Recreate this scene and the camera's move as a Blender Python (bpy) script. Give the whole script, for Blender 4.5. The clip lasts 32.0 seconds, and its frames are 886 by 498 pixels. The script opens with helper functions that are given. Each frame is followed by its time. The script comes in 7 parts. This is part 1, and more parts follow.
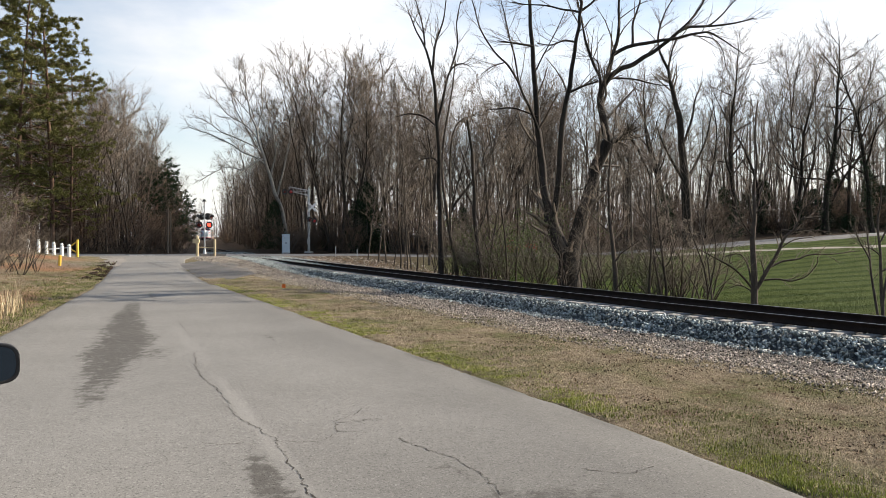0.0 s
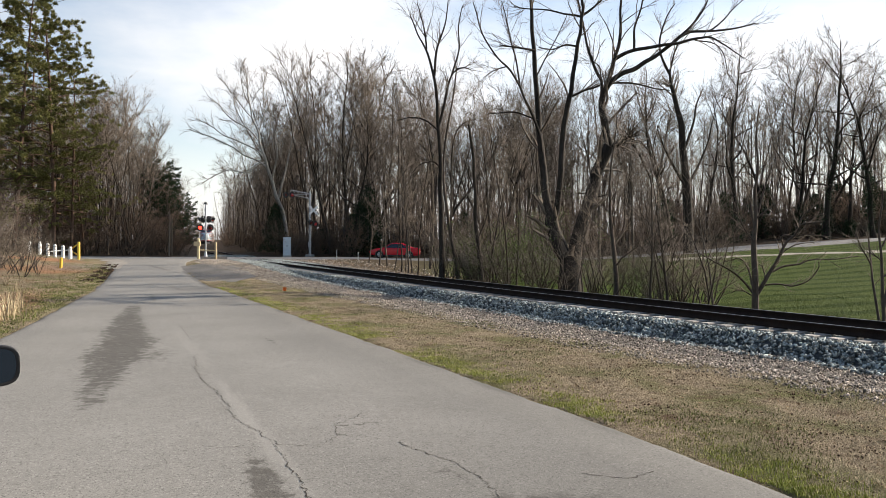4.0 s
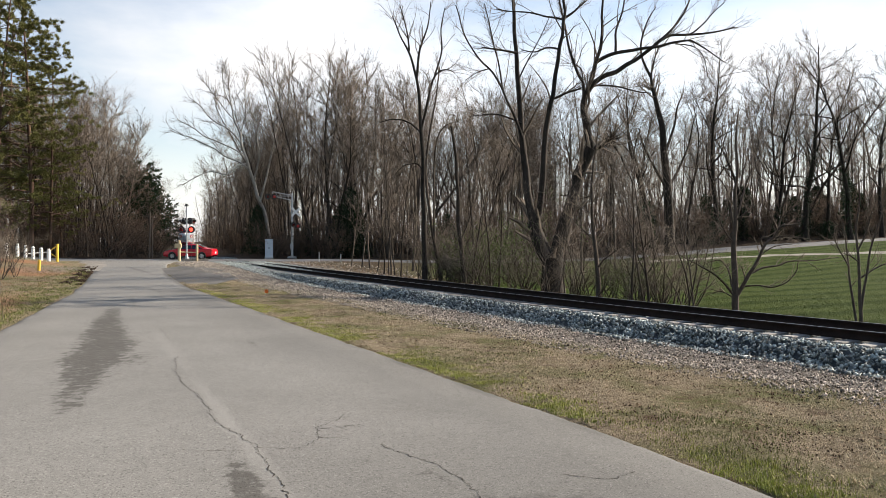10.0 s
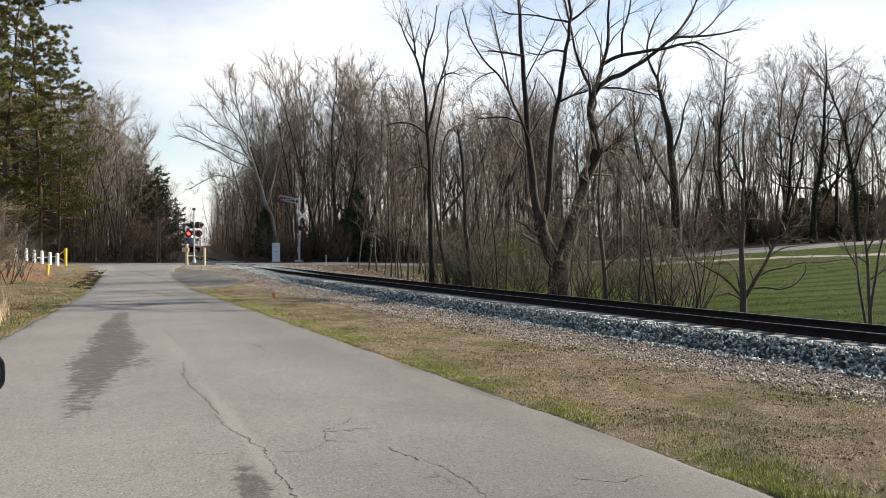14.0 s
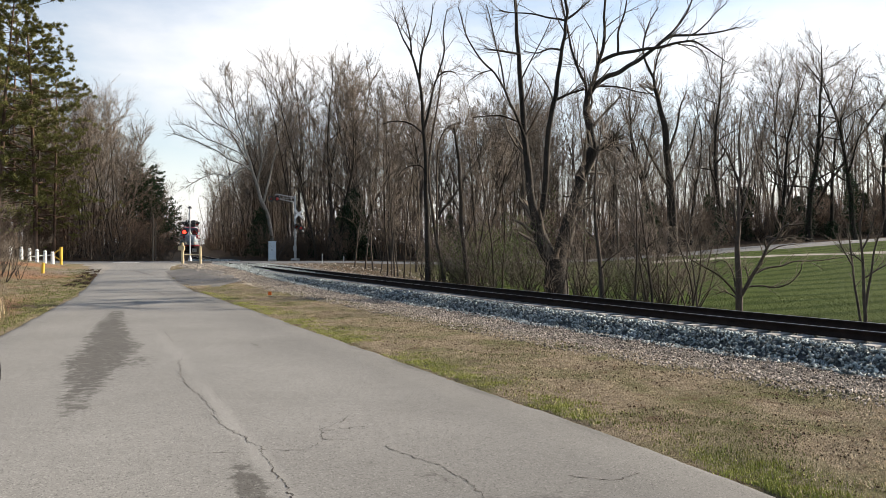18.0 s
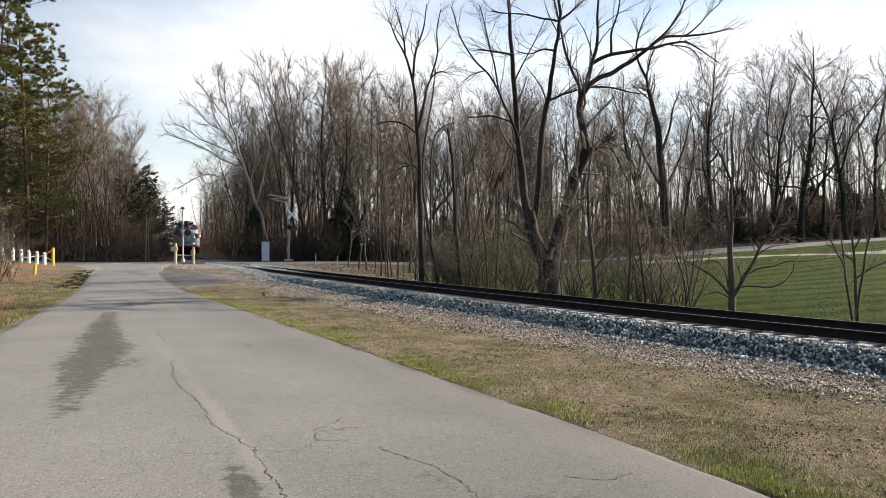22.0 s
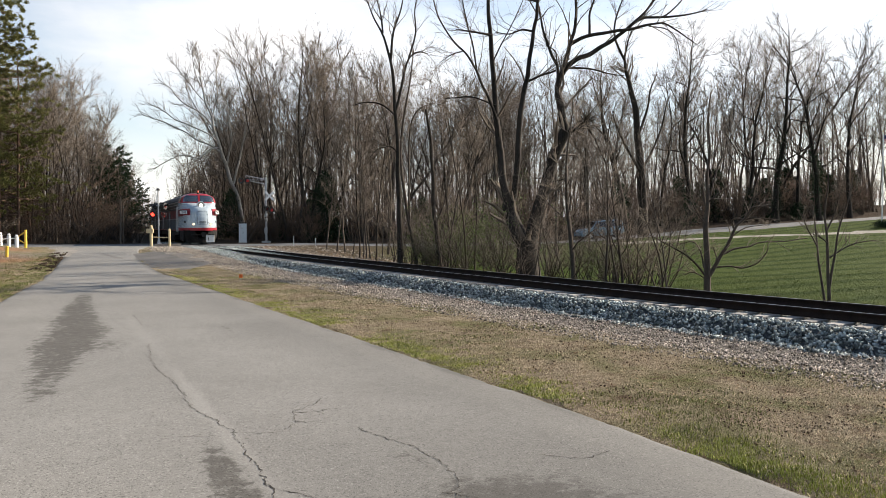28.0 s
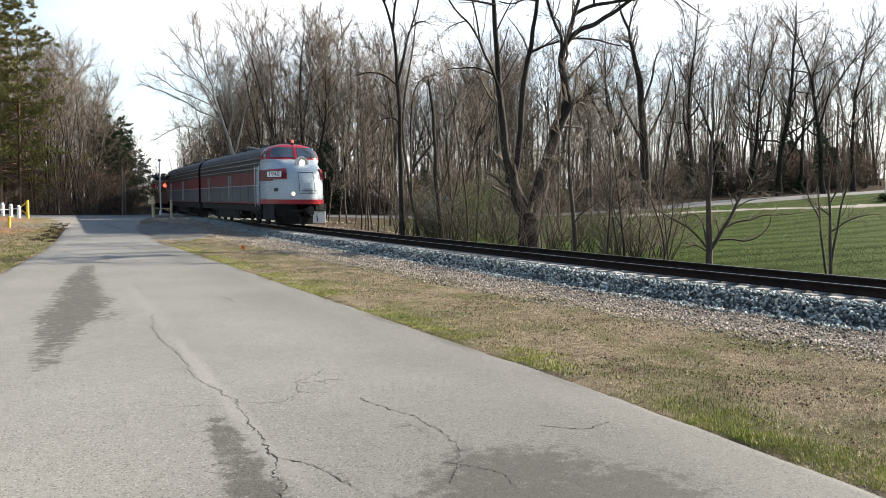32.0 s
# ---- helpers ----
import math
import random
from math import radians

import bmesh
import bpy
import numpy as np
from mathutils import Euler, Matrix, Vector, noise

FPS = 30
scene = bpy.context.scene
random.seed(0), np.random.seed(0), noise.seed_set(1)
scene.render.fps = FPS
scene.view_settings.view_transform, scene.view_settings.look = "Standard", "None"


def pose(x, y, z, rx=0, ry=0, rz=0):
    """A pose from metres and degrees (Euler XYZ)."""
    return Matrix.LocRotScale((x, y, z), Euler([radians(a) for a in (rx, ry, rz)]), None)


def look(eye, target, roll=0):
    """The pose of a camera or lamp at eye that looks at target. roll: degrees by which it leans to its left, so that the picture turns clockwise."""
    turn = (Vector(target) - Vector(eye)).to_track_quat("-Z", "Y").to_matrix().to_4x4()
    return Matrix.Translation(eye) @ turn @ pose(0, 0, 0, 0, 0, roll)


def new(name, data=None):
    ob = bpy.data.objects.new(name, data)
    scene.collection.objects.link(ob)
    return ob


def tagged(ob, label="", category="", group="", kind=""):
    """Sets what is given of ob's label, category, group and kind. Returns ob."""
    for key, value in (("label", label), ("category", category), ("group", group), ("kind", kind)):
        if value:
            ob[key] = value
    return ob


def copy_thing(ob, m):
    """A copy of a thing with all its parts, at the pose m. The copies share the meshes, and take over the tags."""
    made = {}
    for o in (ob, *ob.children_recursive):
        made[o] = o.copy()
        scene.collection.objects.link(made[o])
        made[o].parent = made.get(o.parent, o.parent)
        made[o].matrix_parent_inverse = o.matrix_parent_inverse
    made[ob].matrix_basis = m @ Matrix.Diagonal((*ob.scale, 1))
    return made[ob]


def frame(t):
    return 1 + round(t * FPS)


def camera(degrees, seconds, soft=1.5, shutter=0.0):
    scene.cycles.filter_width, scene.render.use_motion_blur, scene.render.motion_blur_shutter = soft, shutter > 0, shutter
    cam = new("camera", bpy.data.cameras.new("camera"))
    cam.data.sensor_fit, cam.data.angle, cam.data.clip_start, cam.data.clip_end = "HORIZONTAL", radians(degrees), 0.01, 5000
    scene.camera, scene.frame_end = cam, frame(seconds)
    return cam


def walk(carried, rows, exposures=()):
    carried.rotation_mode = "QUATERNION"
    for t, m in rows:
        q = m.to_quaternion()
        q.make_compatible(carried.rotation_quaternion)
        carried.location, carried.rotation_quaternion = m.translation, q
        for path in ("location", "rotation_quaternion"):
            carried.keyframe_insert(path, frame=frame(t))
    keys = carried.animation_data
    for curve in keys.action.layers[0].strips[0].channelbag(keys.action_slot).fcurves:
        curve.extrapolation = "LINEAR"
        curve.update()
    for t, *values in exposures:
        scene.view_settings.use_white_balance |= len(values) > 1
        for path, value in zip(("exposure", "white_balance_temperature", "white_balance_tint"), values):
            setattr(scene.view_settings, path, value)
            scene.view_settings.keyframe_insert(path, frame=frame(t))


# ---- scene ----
CAM_ROWS = [
    (0, 0.000, -0.000, -0.905, 0.000), (0.5, 0.000, 0.050, -0.732, -0.117), (1, 0.001, -0.067, -0.884, -0.219), (1.5, 0.001, -0.244, -0.799, -0.278),
    (2, 0.001, -0.353, -0.616, -0.235), (2.5, 0.001, -0.183, -0.648, -0.147), (3, 0.002, 0.063, -0.546, -0.245), (3.5, 0.002, 0.125, -0.682, -0.224),
    (5.5, 0.006, -0.189, -0.312, -0.115), (6, 0.007, -0.131, -0.515, 0.000), (6.5, 0.008, -0.258, -0.659, 0.022), (7, 0.008, -0.275, -0.595, -0.138),
    (7.5, 0.009, -0.058, -0.811, -0.242), (8, 0.010, -0.621, -0.493, -0.206), (8.5, 0.010, -0.204, -0.359, -0.151), (9, 0.011, -0.587, -0.687, -0.052),
    (9.5, 0.011, -0.699, -0.867, 0.002), (10, 0.011, -1.222, -0.478, -0.184), (10.5, 0.011, -1.602, -0.472, -0.111), (11, 0.010, -1.486, -0.617, -0.041),
    (11.5, 0.010, -1.240, -0.472, 0.058), (12, 0.010, -1.142, -0.340, 0.057), (12.5, 0.009, -1.124, -0.350, 0.021), (13, 0.009, -0.823, -0.204, -0.076),
    (13.5, 0.009, -0.824, -0.327, -0.066), (14, 0.008, -0.713, -0.247, 0.003), (14.5, 0.008, -0.713, -0.276, 0.011), (16.5, 0.007, -0.693, -0.370, -0.003),
    (17, 0.007, -0.880, -0.349, -0.139), (17.5, 0.007, -0.894, -0.437, 0.002), (18, 0.006, -0.998, -0.367, 0.022), (18.5, 0.006, -0.857, -0.373, 0.057),
    (19, 0.006, -0.938, -0.296, 0.011), (19.5, 0.006, -1.031, -0.297, 0.010), (20, 0.006, -0.926, -0.537, -0.021), (20.5, 0.006, -0.936, -0.659, -0.061),
    (21, 0.006, -1.286, -0.645, -0.045), (21.5, 0.006, -1.280, -0.544, -0.040), (22, 0.006, -1.480, -0.332, 0.068), (22.5, 0.006, -1.517, -0.383, 0.041),
    (23, 0.006, -1.502, -0.468, -0.051), (23.5, 0.006, -1.618, -0.593, 0.064), (24, 0.006, -1.409, -0.617, 0.124), (24.5, 0.006, -1.482, -1.015, 0.125),
    (26.5, 0.006, -1.386, -1.052, 0.355), (27, 0.006, -1.510, -1.230, 0.520), (27.5, 0.006, -3.151, -1.361, -0.057), (28, 0.006, -3.112, -1.752, 0.170),
    (28.5, 0.006, -3.325, -1.934, 0.054), (29, 0.006, -3.371, -2.388, -0.116), (29.5, 0.006, -3.058, -3.842, -0.145), (30, 0.006, -3.140, -3.768, -0.078),
    (30.5, 0.006, -3.146, -3.644, -0.065), (31, 0.006, -3.103, -3.886, -0.088), (31.5, 0.006, -2.982, -3.816, -0.209), (32, 0.006, -2.956, -3.887, -0.026),
]
cam = camera(61.05, 32.0, soft=0.75)
walk(cam, [(t, pose(x, 0.0, 1.9, 90 + p, r, y)) for t, x, y, p, r in CAM_ROWS],
     [(0, 1.06, 6950, 12), (27.3, 1.06, 6950, 12), (28.2, 1.14, 6950, 12), (29.4, 1.36, 6800, 10), (32, 1.44, 6750, 9)])

# ---- world, sun, exposure ----
SUN_AZ, SUN_EL = radians(67), radians(26)   # azimuth from +y towards +x


def make_world():
    w = bpy.data.worlds.new("sky")
    scene.world = w
    w.use_nodes = True
    nt = w.node_tree
    nt.nodes.clear()
    out = nt.nodes.new("ShaderNodeOutputWorld")
    bg = nt.nodes.new("ShaderNodeBackground")
    sky = nt.nodes.new("ShaderNodeTexSky")
    sky.sky_type = "NISHITA"
    sky.sun_disc = False
    sky.sun_elevation, sky.sun_rotation = SUN_EL, SUN_AZ
    sky.air_density, sky.dust_density, sky.ozone_density = 1.0, 0.6, 1.2
    tc = nt.nodes.new("ShaderNodeTexCoord")
    mp = nt.nodes.new("ShaderNodeMapping")
    mp.inputs["Scale"].default_value = (1.0, 1.0, 2.6)
    no = nt.nodes.new("ShaderNodeTexNoise")
    no.inputs["Scale"].default_value, no.inputs["Detail"].default_value = 1.7, 7
    no.inputs["Roughness"].default_value = 0.55
    ramp = nt.nodes.new("ShaderNodeValToRGB")
    ramp.color_ramp.elements[0].position, ramp.color_ramp.elements[1].position = 0.45, 0.73
    mix = nt.nodes.new("ShaderNodeMix")
    mix.data_type = "RGBA"
    mix.inputs[7].default_value = (7.2, 7.5, 7.9, 1)
    nt.links.new(tc.outputs["Generated"], mp.inputs["Vector"])
    nt.links.new(mp.outputs["Vector"], no.inputs["Vector"])
    nt.links.new(no.outputs["Fac"], ramp.inputs["Fac"])
    # cloud banks low down, thinned overhead out of view to cut the fill light
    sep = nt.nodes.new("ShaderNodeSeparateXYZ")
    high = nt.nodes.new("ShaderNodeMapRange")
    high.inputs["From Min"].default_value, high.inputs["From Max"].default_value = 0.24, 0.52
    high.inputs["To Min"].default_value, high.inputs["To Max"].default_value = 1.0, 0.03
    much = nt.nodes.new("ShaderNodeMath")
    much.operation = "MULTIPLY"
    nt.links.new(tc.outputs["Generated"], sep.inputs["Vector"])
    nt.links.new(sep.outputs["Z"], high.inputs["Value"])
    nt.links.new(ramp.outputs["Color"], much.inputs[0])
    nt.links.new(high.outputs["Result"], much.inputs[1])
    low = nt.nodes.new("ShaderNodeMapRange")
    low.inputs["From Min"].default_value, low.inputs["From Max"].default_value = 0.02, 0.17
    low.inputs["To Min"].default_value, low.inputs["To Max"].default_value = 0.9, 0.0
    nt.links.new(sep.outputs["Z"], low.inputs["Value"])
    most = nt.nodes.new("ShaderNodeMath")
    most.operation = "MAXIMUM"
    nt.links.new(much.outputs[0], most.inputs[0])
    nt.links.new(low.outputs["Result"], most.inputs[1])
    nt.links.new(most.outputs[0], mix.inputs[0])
    # cloud is brighter towards the sun, dimmed away from it to cut fill light
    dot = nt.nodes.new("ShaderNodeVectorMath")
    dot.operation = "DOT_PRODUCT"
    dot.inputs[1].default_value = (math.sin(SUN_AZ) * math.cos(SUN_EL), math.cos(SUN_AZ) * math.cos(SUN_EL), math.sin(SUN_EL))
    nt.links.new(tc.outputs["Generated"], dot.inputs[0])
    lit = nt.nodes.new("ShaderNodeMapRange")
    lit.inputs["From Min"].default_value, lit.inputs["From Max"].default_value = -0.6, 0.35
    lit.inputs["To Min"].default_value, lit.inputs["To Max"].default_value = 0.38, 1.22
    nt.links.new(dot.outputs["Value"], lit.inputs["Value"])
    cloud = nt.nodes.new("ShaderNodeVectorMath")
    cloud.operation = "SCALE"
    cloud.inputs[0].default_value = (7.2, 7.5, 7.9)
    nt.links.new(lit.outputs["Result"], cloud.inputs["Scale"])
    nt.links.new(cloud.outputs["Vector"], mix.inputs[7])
    gain = nt.nodes.new("ShaderNodeMix")
    gain.data_type, gain.blend_type = "RGBA", "MULTIPLY"
    gain.inputs[0].default_value, gain.inputs[7].default_value = 1.0, (1.32, 1.32, 1.32, 1)
    gain.clamp_result = False
    nt.links.new(sky.outputs["Color"], gain.inputs[6])
    nt.links.new(gain.outputs[2], mix.inputs[6])
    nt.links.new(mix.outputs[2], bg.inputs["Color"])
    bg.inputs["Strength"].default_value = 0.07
    nt.links.new(bg.outputs["Background"], out.inputs["Surface"])
    sun = new("sun", bpy.data.lights.new("sun", "SUN"))
    sun.data.energy, sun.data.angle, sun.data.color = 5.0, radians(0.6), (1.0, 0.93, 0.82)
    d = Vector((math.sin(SUN_AZ) * math.cos(SUN_EL), math.cos(SUN_AZ) * math.cos(SUN_EL), math.sin(SUN_EL)))
    sun.matrix_world = look(d * 200, (0, 0, 0))


make_world()

# ---- materials ----


def nodes_of(name):
    m = bpy.data.materials.new(name)
    m.use_nodes = True
    nt = m.node_tree
    return m, nt, nt.nodes["Principled BSDF"]


def rgba(c):
    return (c[0], c[1], c[2], 1)


def add(nt, kind, **sockets):
    n = nt.nodes.new(kind)
    for k, v in sockets.items():
        n.inputs[k.replace("_", " ")].default_value = v
    return n


def mixer(nt, fac, a, b, how="MIX"):
    n = nt.nodes.new("ShaderNodeMix")
    n.data_type, n.blend_type = "RGBA", how
    for sock, v in ((0, fac), (6, a), (7, b)):
        if isinstance(v, bpy.types.NodeSocket):
            nt.links.new(v, n.inputs[sock])
        else:
            n.inputs[sock].default_value = v if sock == 0 else rgba(v)
    return n.outputs[2]


def ramp_of(nt, src, lo, hi):
    n = nt.nodes.new("ShaderNodeMapRange")
    n.inputs["From Min"].default_value, n.inputs["From Max"].default_value = lo, hi
    nt.links.new(src, n.inputs["Value"])
    return n.outputs["Result"]


def noise_out(nt, coord, scale, detail=5, rough=0.55):
    n = add(nt, "ShaderNodeTexNoise", Scale=scale, Detail=detail, Roughness=rough)
    nt.links.new(coord, n.inputs["Vector"])
    return n.outputs["Fac"]


def bump(nt, src, strength, dist, bsdf):
    b = add(nt, "ShaderNodeBump", Strength=strength, Distance=dist)
    nt.links.new(src, b.inputs["Height"])
    nt.links.new(b.outputs["Normal"], bsdf.inputs["Normal"])


def mat(name, dark, light, coarse=2.0, fine=30.0, rough=0.8, metal=0.0, relief=0.3, depth=0.01, vary=0.0, stretch=None,
        island=False):
    """A surface with two scales of variation in colour, a fine relief and some wear in its gloss."""
    m, nt, b = nodes_of(name)
    co = nt.nodes.new("ShaderNodeTexCoord").outputs["Object"]
    if stretch:
        mp = add(nt, "ShaderNodeMapping", Scale=stretch)
        nt.links.new(co, mp.inputs["Vector"])
        co = mp.outputs["Vector"]
    big, small = noise_out(nt, co, coarse), noise_out(nt, co, fine, 4, 0.6)
    col = mixer(nt, ramp_of(nt, big, 0.3, 0.7), dark, light)
    col = mixer(nt, 0.5, col, mixer(nt, ramp_of(nt, small, 0.3, 0.7), dark, light))
    if vary or island:
        if island:
            rnd = nt.nodes.new("ShaderNodeNewGeometry").outputs["Random Per Island"]
        else:
            rnd = nt.nodes.new("ShaderNodeObjectInfo").outputs["Random"]
        hs = nt.nodes.new("ShaderNodeHueSaturation")
        mr = nt.nodes.new("ShaderNodeMapRange")
        mr.inputs["To Min"].default_value, mr.inputs["To Max"].default_value = 1 - vary, 1 + vary
        nt.links.new(rnd, mr.inputs["Value"])
        nt.links.new(mr.outputs["Result"], hs.inputs["Value"])
        nt.links.new(col, hs.inputs["Color"])
        col = hs.outputs["Color"]
    nt.links.new(col, b.inputs["Base Color"])
    b.inputs["Metallic"].default_value = metal
    b.inputs["Specular IOR Level"].default_value = 0.12 if rough >= 0.7 and not metal else 0.5
    rr = nt.nodes.new("ShaderNodeMapRange")
    rr.inputs["To Min"].default_value, rr.inputs["To Max"].default_value = max(0, rough - 0.12), min(1, rough + 0.12)
    nt.links.new(small, rr.inputs["Value"])
    nt.links.new(rr.outputs["Result"], b.inputs["Roughness"])
    if relief:
        bump(nt, small, relief, depth, b)
    return m


def glow(name, colour, strength):
    m, nt, b = nodes_of(name)
    b.inputs["Base Color"].default_value = rgba(colour)
    b.inputs["Emission Color"].default_value = rgba(colour)
    b.inputs["Emission Strength"].default_value = strength
    return m


def glass(name, colour, rough=0.05):
    m, nt, b = nodes_of(name)
    b.inputs["Base Color"].default_value = rgba(colour)
    b.inputs["Roughness"].default_value = rough
    b.inputs["Coat Weight"].default_value = 0.6
    b.inputs["Coat Roughness"].default_value = 0.03
    return m


M = {
    "bark": mat("bark", (0.026, 0.021, 0.017), (0.115, 0.094, 0.076), 1.2, 14, 0.92, relief=0.9, depth=0.03, vary=0.35, stretch=(1, 1, 0.35)),
    "twig": mat("twig", (0.068, 0.055, 0.044), (0.205, 0.170, 0.136), 0.6, 6, 0.9, relief=0, vary=0.3),
    "thicket": mat("thicket", (0.054, 0.037, 0.026), (0.165, 0.116, 0.082), 0.6, 6, 0.9, relief=0, vary=0.35),
    "bark_dark": mat("bark_dark", (0.010, 0.008, 0.007), (0.050, 0.041, 0.033), 0.8, 12, 0.92, relief=0.9, depth=0.03, stretch=(1, 1, 0.35)),
    "bark_big": mat("bark_big", (0.008, 0.0066, 0.0058), (0.062, 0.053, 0.045), 0.9, 11, 0.92, relief=1.0, depth=0.03, stretch=(1, 1, 0.35)),
    "bark_pale": mat("bark_pale", (0.16, 0.145, 0.125), (0.52, 0.49, 0.44), 0.9, 7, 0.85, relief=0.4, depth=0.02),
    "twig_pale": mat("twig_pale", (0.16, 0.135, 0.115), (0.36, 0.32, 0.28), 0.6, 6, 0.9, relief=0),
    "bark_pine": mat("bark_pine", (0.055, 0.036, 0.026), (0.17, 0.11, 0.078), 2.0, 16, 0.95, relief=0.9, depth=0.03, stretch=(1, 1, 0.4)),
    "needles": mat("needles", (0.066, 0.072, 0.021), (0.215, 0.205, 0.070), 0.7, 9, 0.75, relief=0, vary=0.25),
    "cedar": mat("cedar", (0.010, 0.022, 0.010), (0.035, 0.055, 0.025), 1.0, 9, 0.8, relief=0, vary=0.3),
    "leaf_green": mat("leaf_green", (0.055, 0.090, 0.018), (0.130, 0.180, 0.048), 1.2, 9, 0.7, relief=0, vary=0.2),
    "straw": mat("straw", (0.30, 0.24, 0.15), (0.62, 0.52, 0.35), 1.2, 12, 0.85, relief=0, vary=0.3, island=True),
    "grass": mat("grass", (0.17, 0.205, 0.036), (0.42, 0.42, 0.12), 1.0, 12, 0.7, relief=0, vary=0.4, island=True),
    "grass_dull": mat("grass_dull", (0.085, 0.105, 0.026), (0.20, 0.205, 0.075), 1.0, 12, 0.75, relief=0, vary=0.4, island=True),
    "steel_dark": mat("steel_dark", (0.010, 0.007, 0.006), (0.034, 0.023, 0.018), 3, 40, 0.9, 0.0, 0.3, 0.003),
    "steel_bright": mat("steel_bright", (0.28, 0.27, 0.26), (0.50, 0.49, 0.48), 6, 60, 0.35, 1.0, 0.1, 0.001),
    "tie": mat("tie", (0.08, 0.073, 0.064), (0.43, 0.40, 0.365), 2, 22, 0.95, relief=0.8, depth=0.01, vary=0.35, stretch=(1, 0.2, 1)),
    "galv": mat("galv", (0.34, 0.35, 0.36), (0.52, 0.53, 0.54), 4, 40, 0.5, 0.5, 0.1, 0.002),
    "black": mat("black", (0.008, 0.008, 0.009), (0.022, 0.022, 0.024), 4, 40, 0.55, 0, 0.1, 0.002),
    "white": mat("white", (0.66, 0.65, 0.62), (0.84, 0.83, 0.80), 3, 25, 0.5, 0, 0.1, 0.002),
    "yellow": mat("yellow", (0.56, 0.33, 0.035), (0.78, 0.52, 0.06), 3, 25, 0.55, 0, 0.15, 0.002),
    "yellow_pale": mat("yellow_pale", (0.42, 0.33, 0.19), (0.56, 0.46, 0.28), 3, 25, 0.6, 0, 0.15, 0.002),
    "wood_pole": mat("wood_pole", (0.07, 0.055, 0.045), (0.18, 0.15, 0.12), 2, 18, 0.9, 0, 0.5, 0.01, stretch=(1, 1, 0.1)),
    "stone": mat("stone", (0.032, 0.044, 0.045), (0.46, 0.500, 0.480), 6, 30, 0.9, relief=0.4, depth=0.006, vary=0.8, island=True),
    "stone_tan": mat("stone_tan", (0.085, 0.071, 0.058), (0.50, 0.44, 0.375), 5, 30, 0.92, relief=0.4, depth=0.006, vary=0.8, island=True),
    "dead_leaf": mat("dead_leaf", (0.13, 0.085, 0.05), (0.30, 0.21, 0.13), 1.2, 12, 0.9, relief=0, vary=0.4, island=True),
    "orange": mat("orange", (0.65, 0.10, 0.01), (0.85, 0.20, 0.02), 3, 30, 0.5, relief=0),
}

# ---- mesh helpers ----


def mesh_of(name, verts, faces, material, smooth=False):
    me = bpy.data.meshes.new(name)
    me.from_pydata([tuple(v) for v in verts] if not isinstance(verts, list) else verts, [], faces)
    if material:
        me.materials.append(material)
    if smooth:
        me.polygons.foreach_set("use_smooth", [True] * len(me.polygons))
    me.update()
    return me


def fast_mesh(name, verts, faces, material, smooth=False):
    """verts N x 3, faces K x (3 or 4), as arrays."""
    verts, faces = np.asarray(verts, dtype=np.float32), np.asarray(faces, dtype=np.int32)
    me = bpy.data.meshes.new(name)
    me.vertices.add(len(verts))
    me.vertices.foreach_set("co", verts.ravel())
    k = faces.shape[1]
    me.loops.add(faces.size)
    me.loops.foreach_set("vertex_index", faces.ravel())
    me.polygons.add(len(faces))
    me.polygons.foreach_set("loop_start", np.arange(len(faces), dtype=np.int32) * k)
    if smooth:
        me.polygons.foreach_set("use_smooth", np.ones(len(faces), dtype=bool))
    me.materials.append(material)
    me.update(calc_edges=True)
    me.validate()
    return me


def put(name, me, parent=None, label="", m=None):
    ob = new(name, me)
    if parent is not None:
        ob.parent = parent
    if m is not None:
        ob.matrix_basis = m
    if label:
        ob["label"] = label
    return ob


def part(name, bm, material, parent, label="", m=None, smooth=False, bevel=0.0):
    """Links a bmesh as one mesh object under a thing or a part."""
    if bevel:
        bmesh.ops.bevel(bm, geom=list(bm.edges), offset=bevel, segments=2, affect="EDGES", clamp_overlap=True)
    me = bpy.data.meshes.new(name)
    if smooth:
        for f in bm.faces:
            f.smooth = True
    bm.normal_update()
    bm.to_mesh(me)
    bm.free()
    me.materials.append(material)
    return put(name, me, parent, label, m)


def box(sx, sy, sz, cx=0, cy=0, cz=0, bm=None, m=None):
    bm = bm or bmesh.new()
    mm = Matrix.Translation((cx, cy, cz)) @ Matrix.Diagonal((sx, sy, sz, 1))
    bmesh.ops.create_cube(bm, size=1, matrix=(m @ mm) if m else mm)
    return bm


def rod(p, q, r0, r1=None, sides=10, bm=None):
    bm = bm or bmesh.new()
    p, q = Vector(p), Vector(q)
    d = q - p
    m = Matrix.Translation((p + q) / 2) @ d.to_track_quat("Z", "Y").to_matrix().to_4x4()
    bmesh.ops.create_cone(bm, cap_ends=True, segments=sides, radius1=r0, radius2=r0 if r1 is None else r1, depth=d.length, matrix=m)
    return bm


def thing(name, label, category, m=None, group="", kind=""):
    ob = new(name)
    ob.empty_display_size = 0.2
    if m is not None:
        ob.matrix_basis = m
    return tagged(ob, label, category, group, kind)


def sstep(a, b, x):
    t = np.clip((np.asarray(x, dtype=float) - a) / (b - a), 0, 1)
    return t * t * (3 - 2 * t)


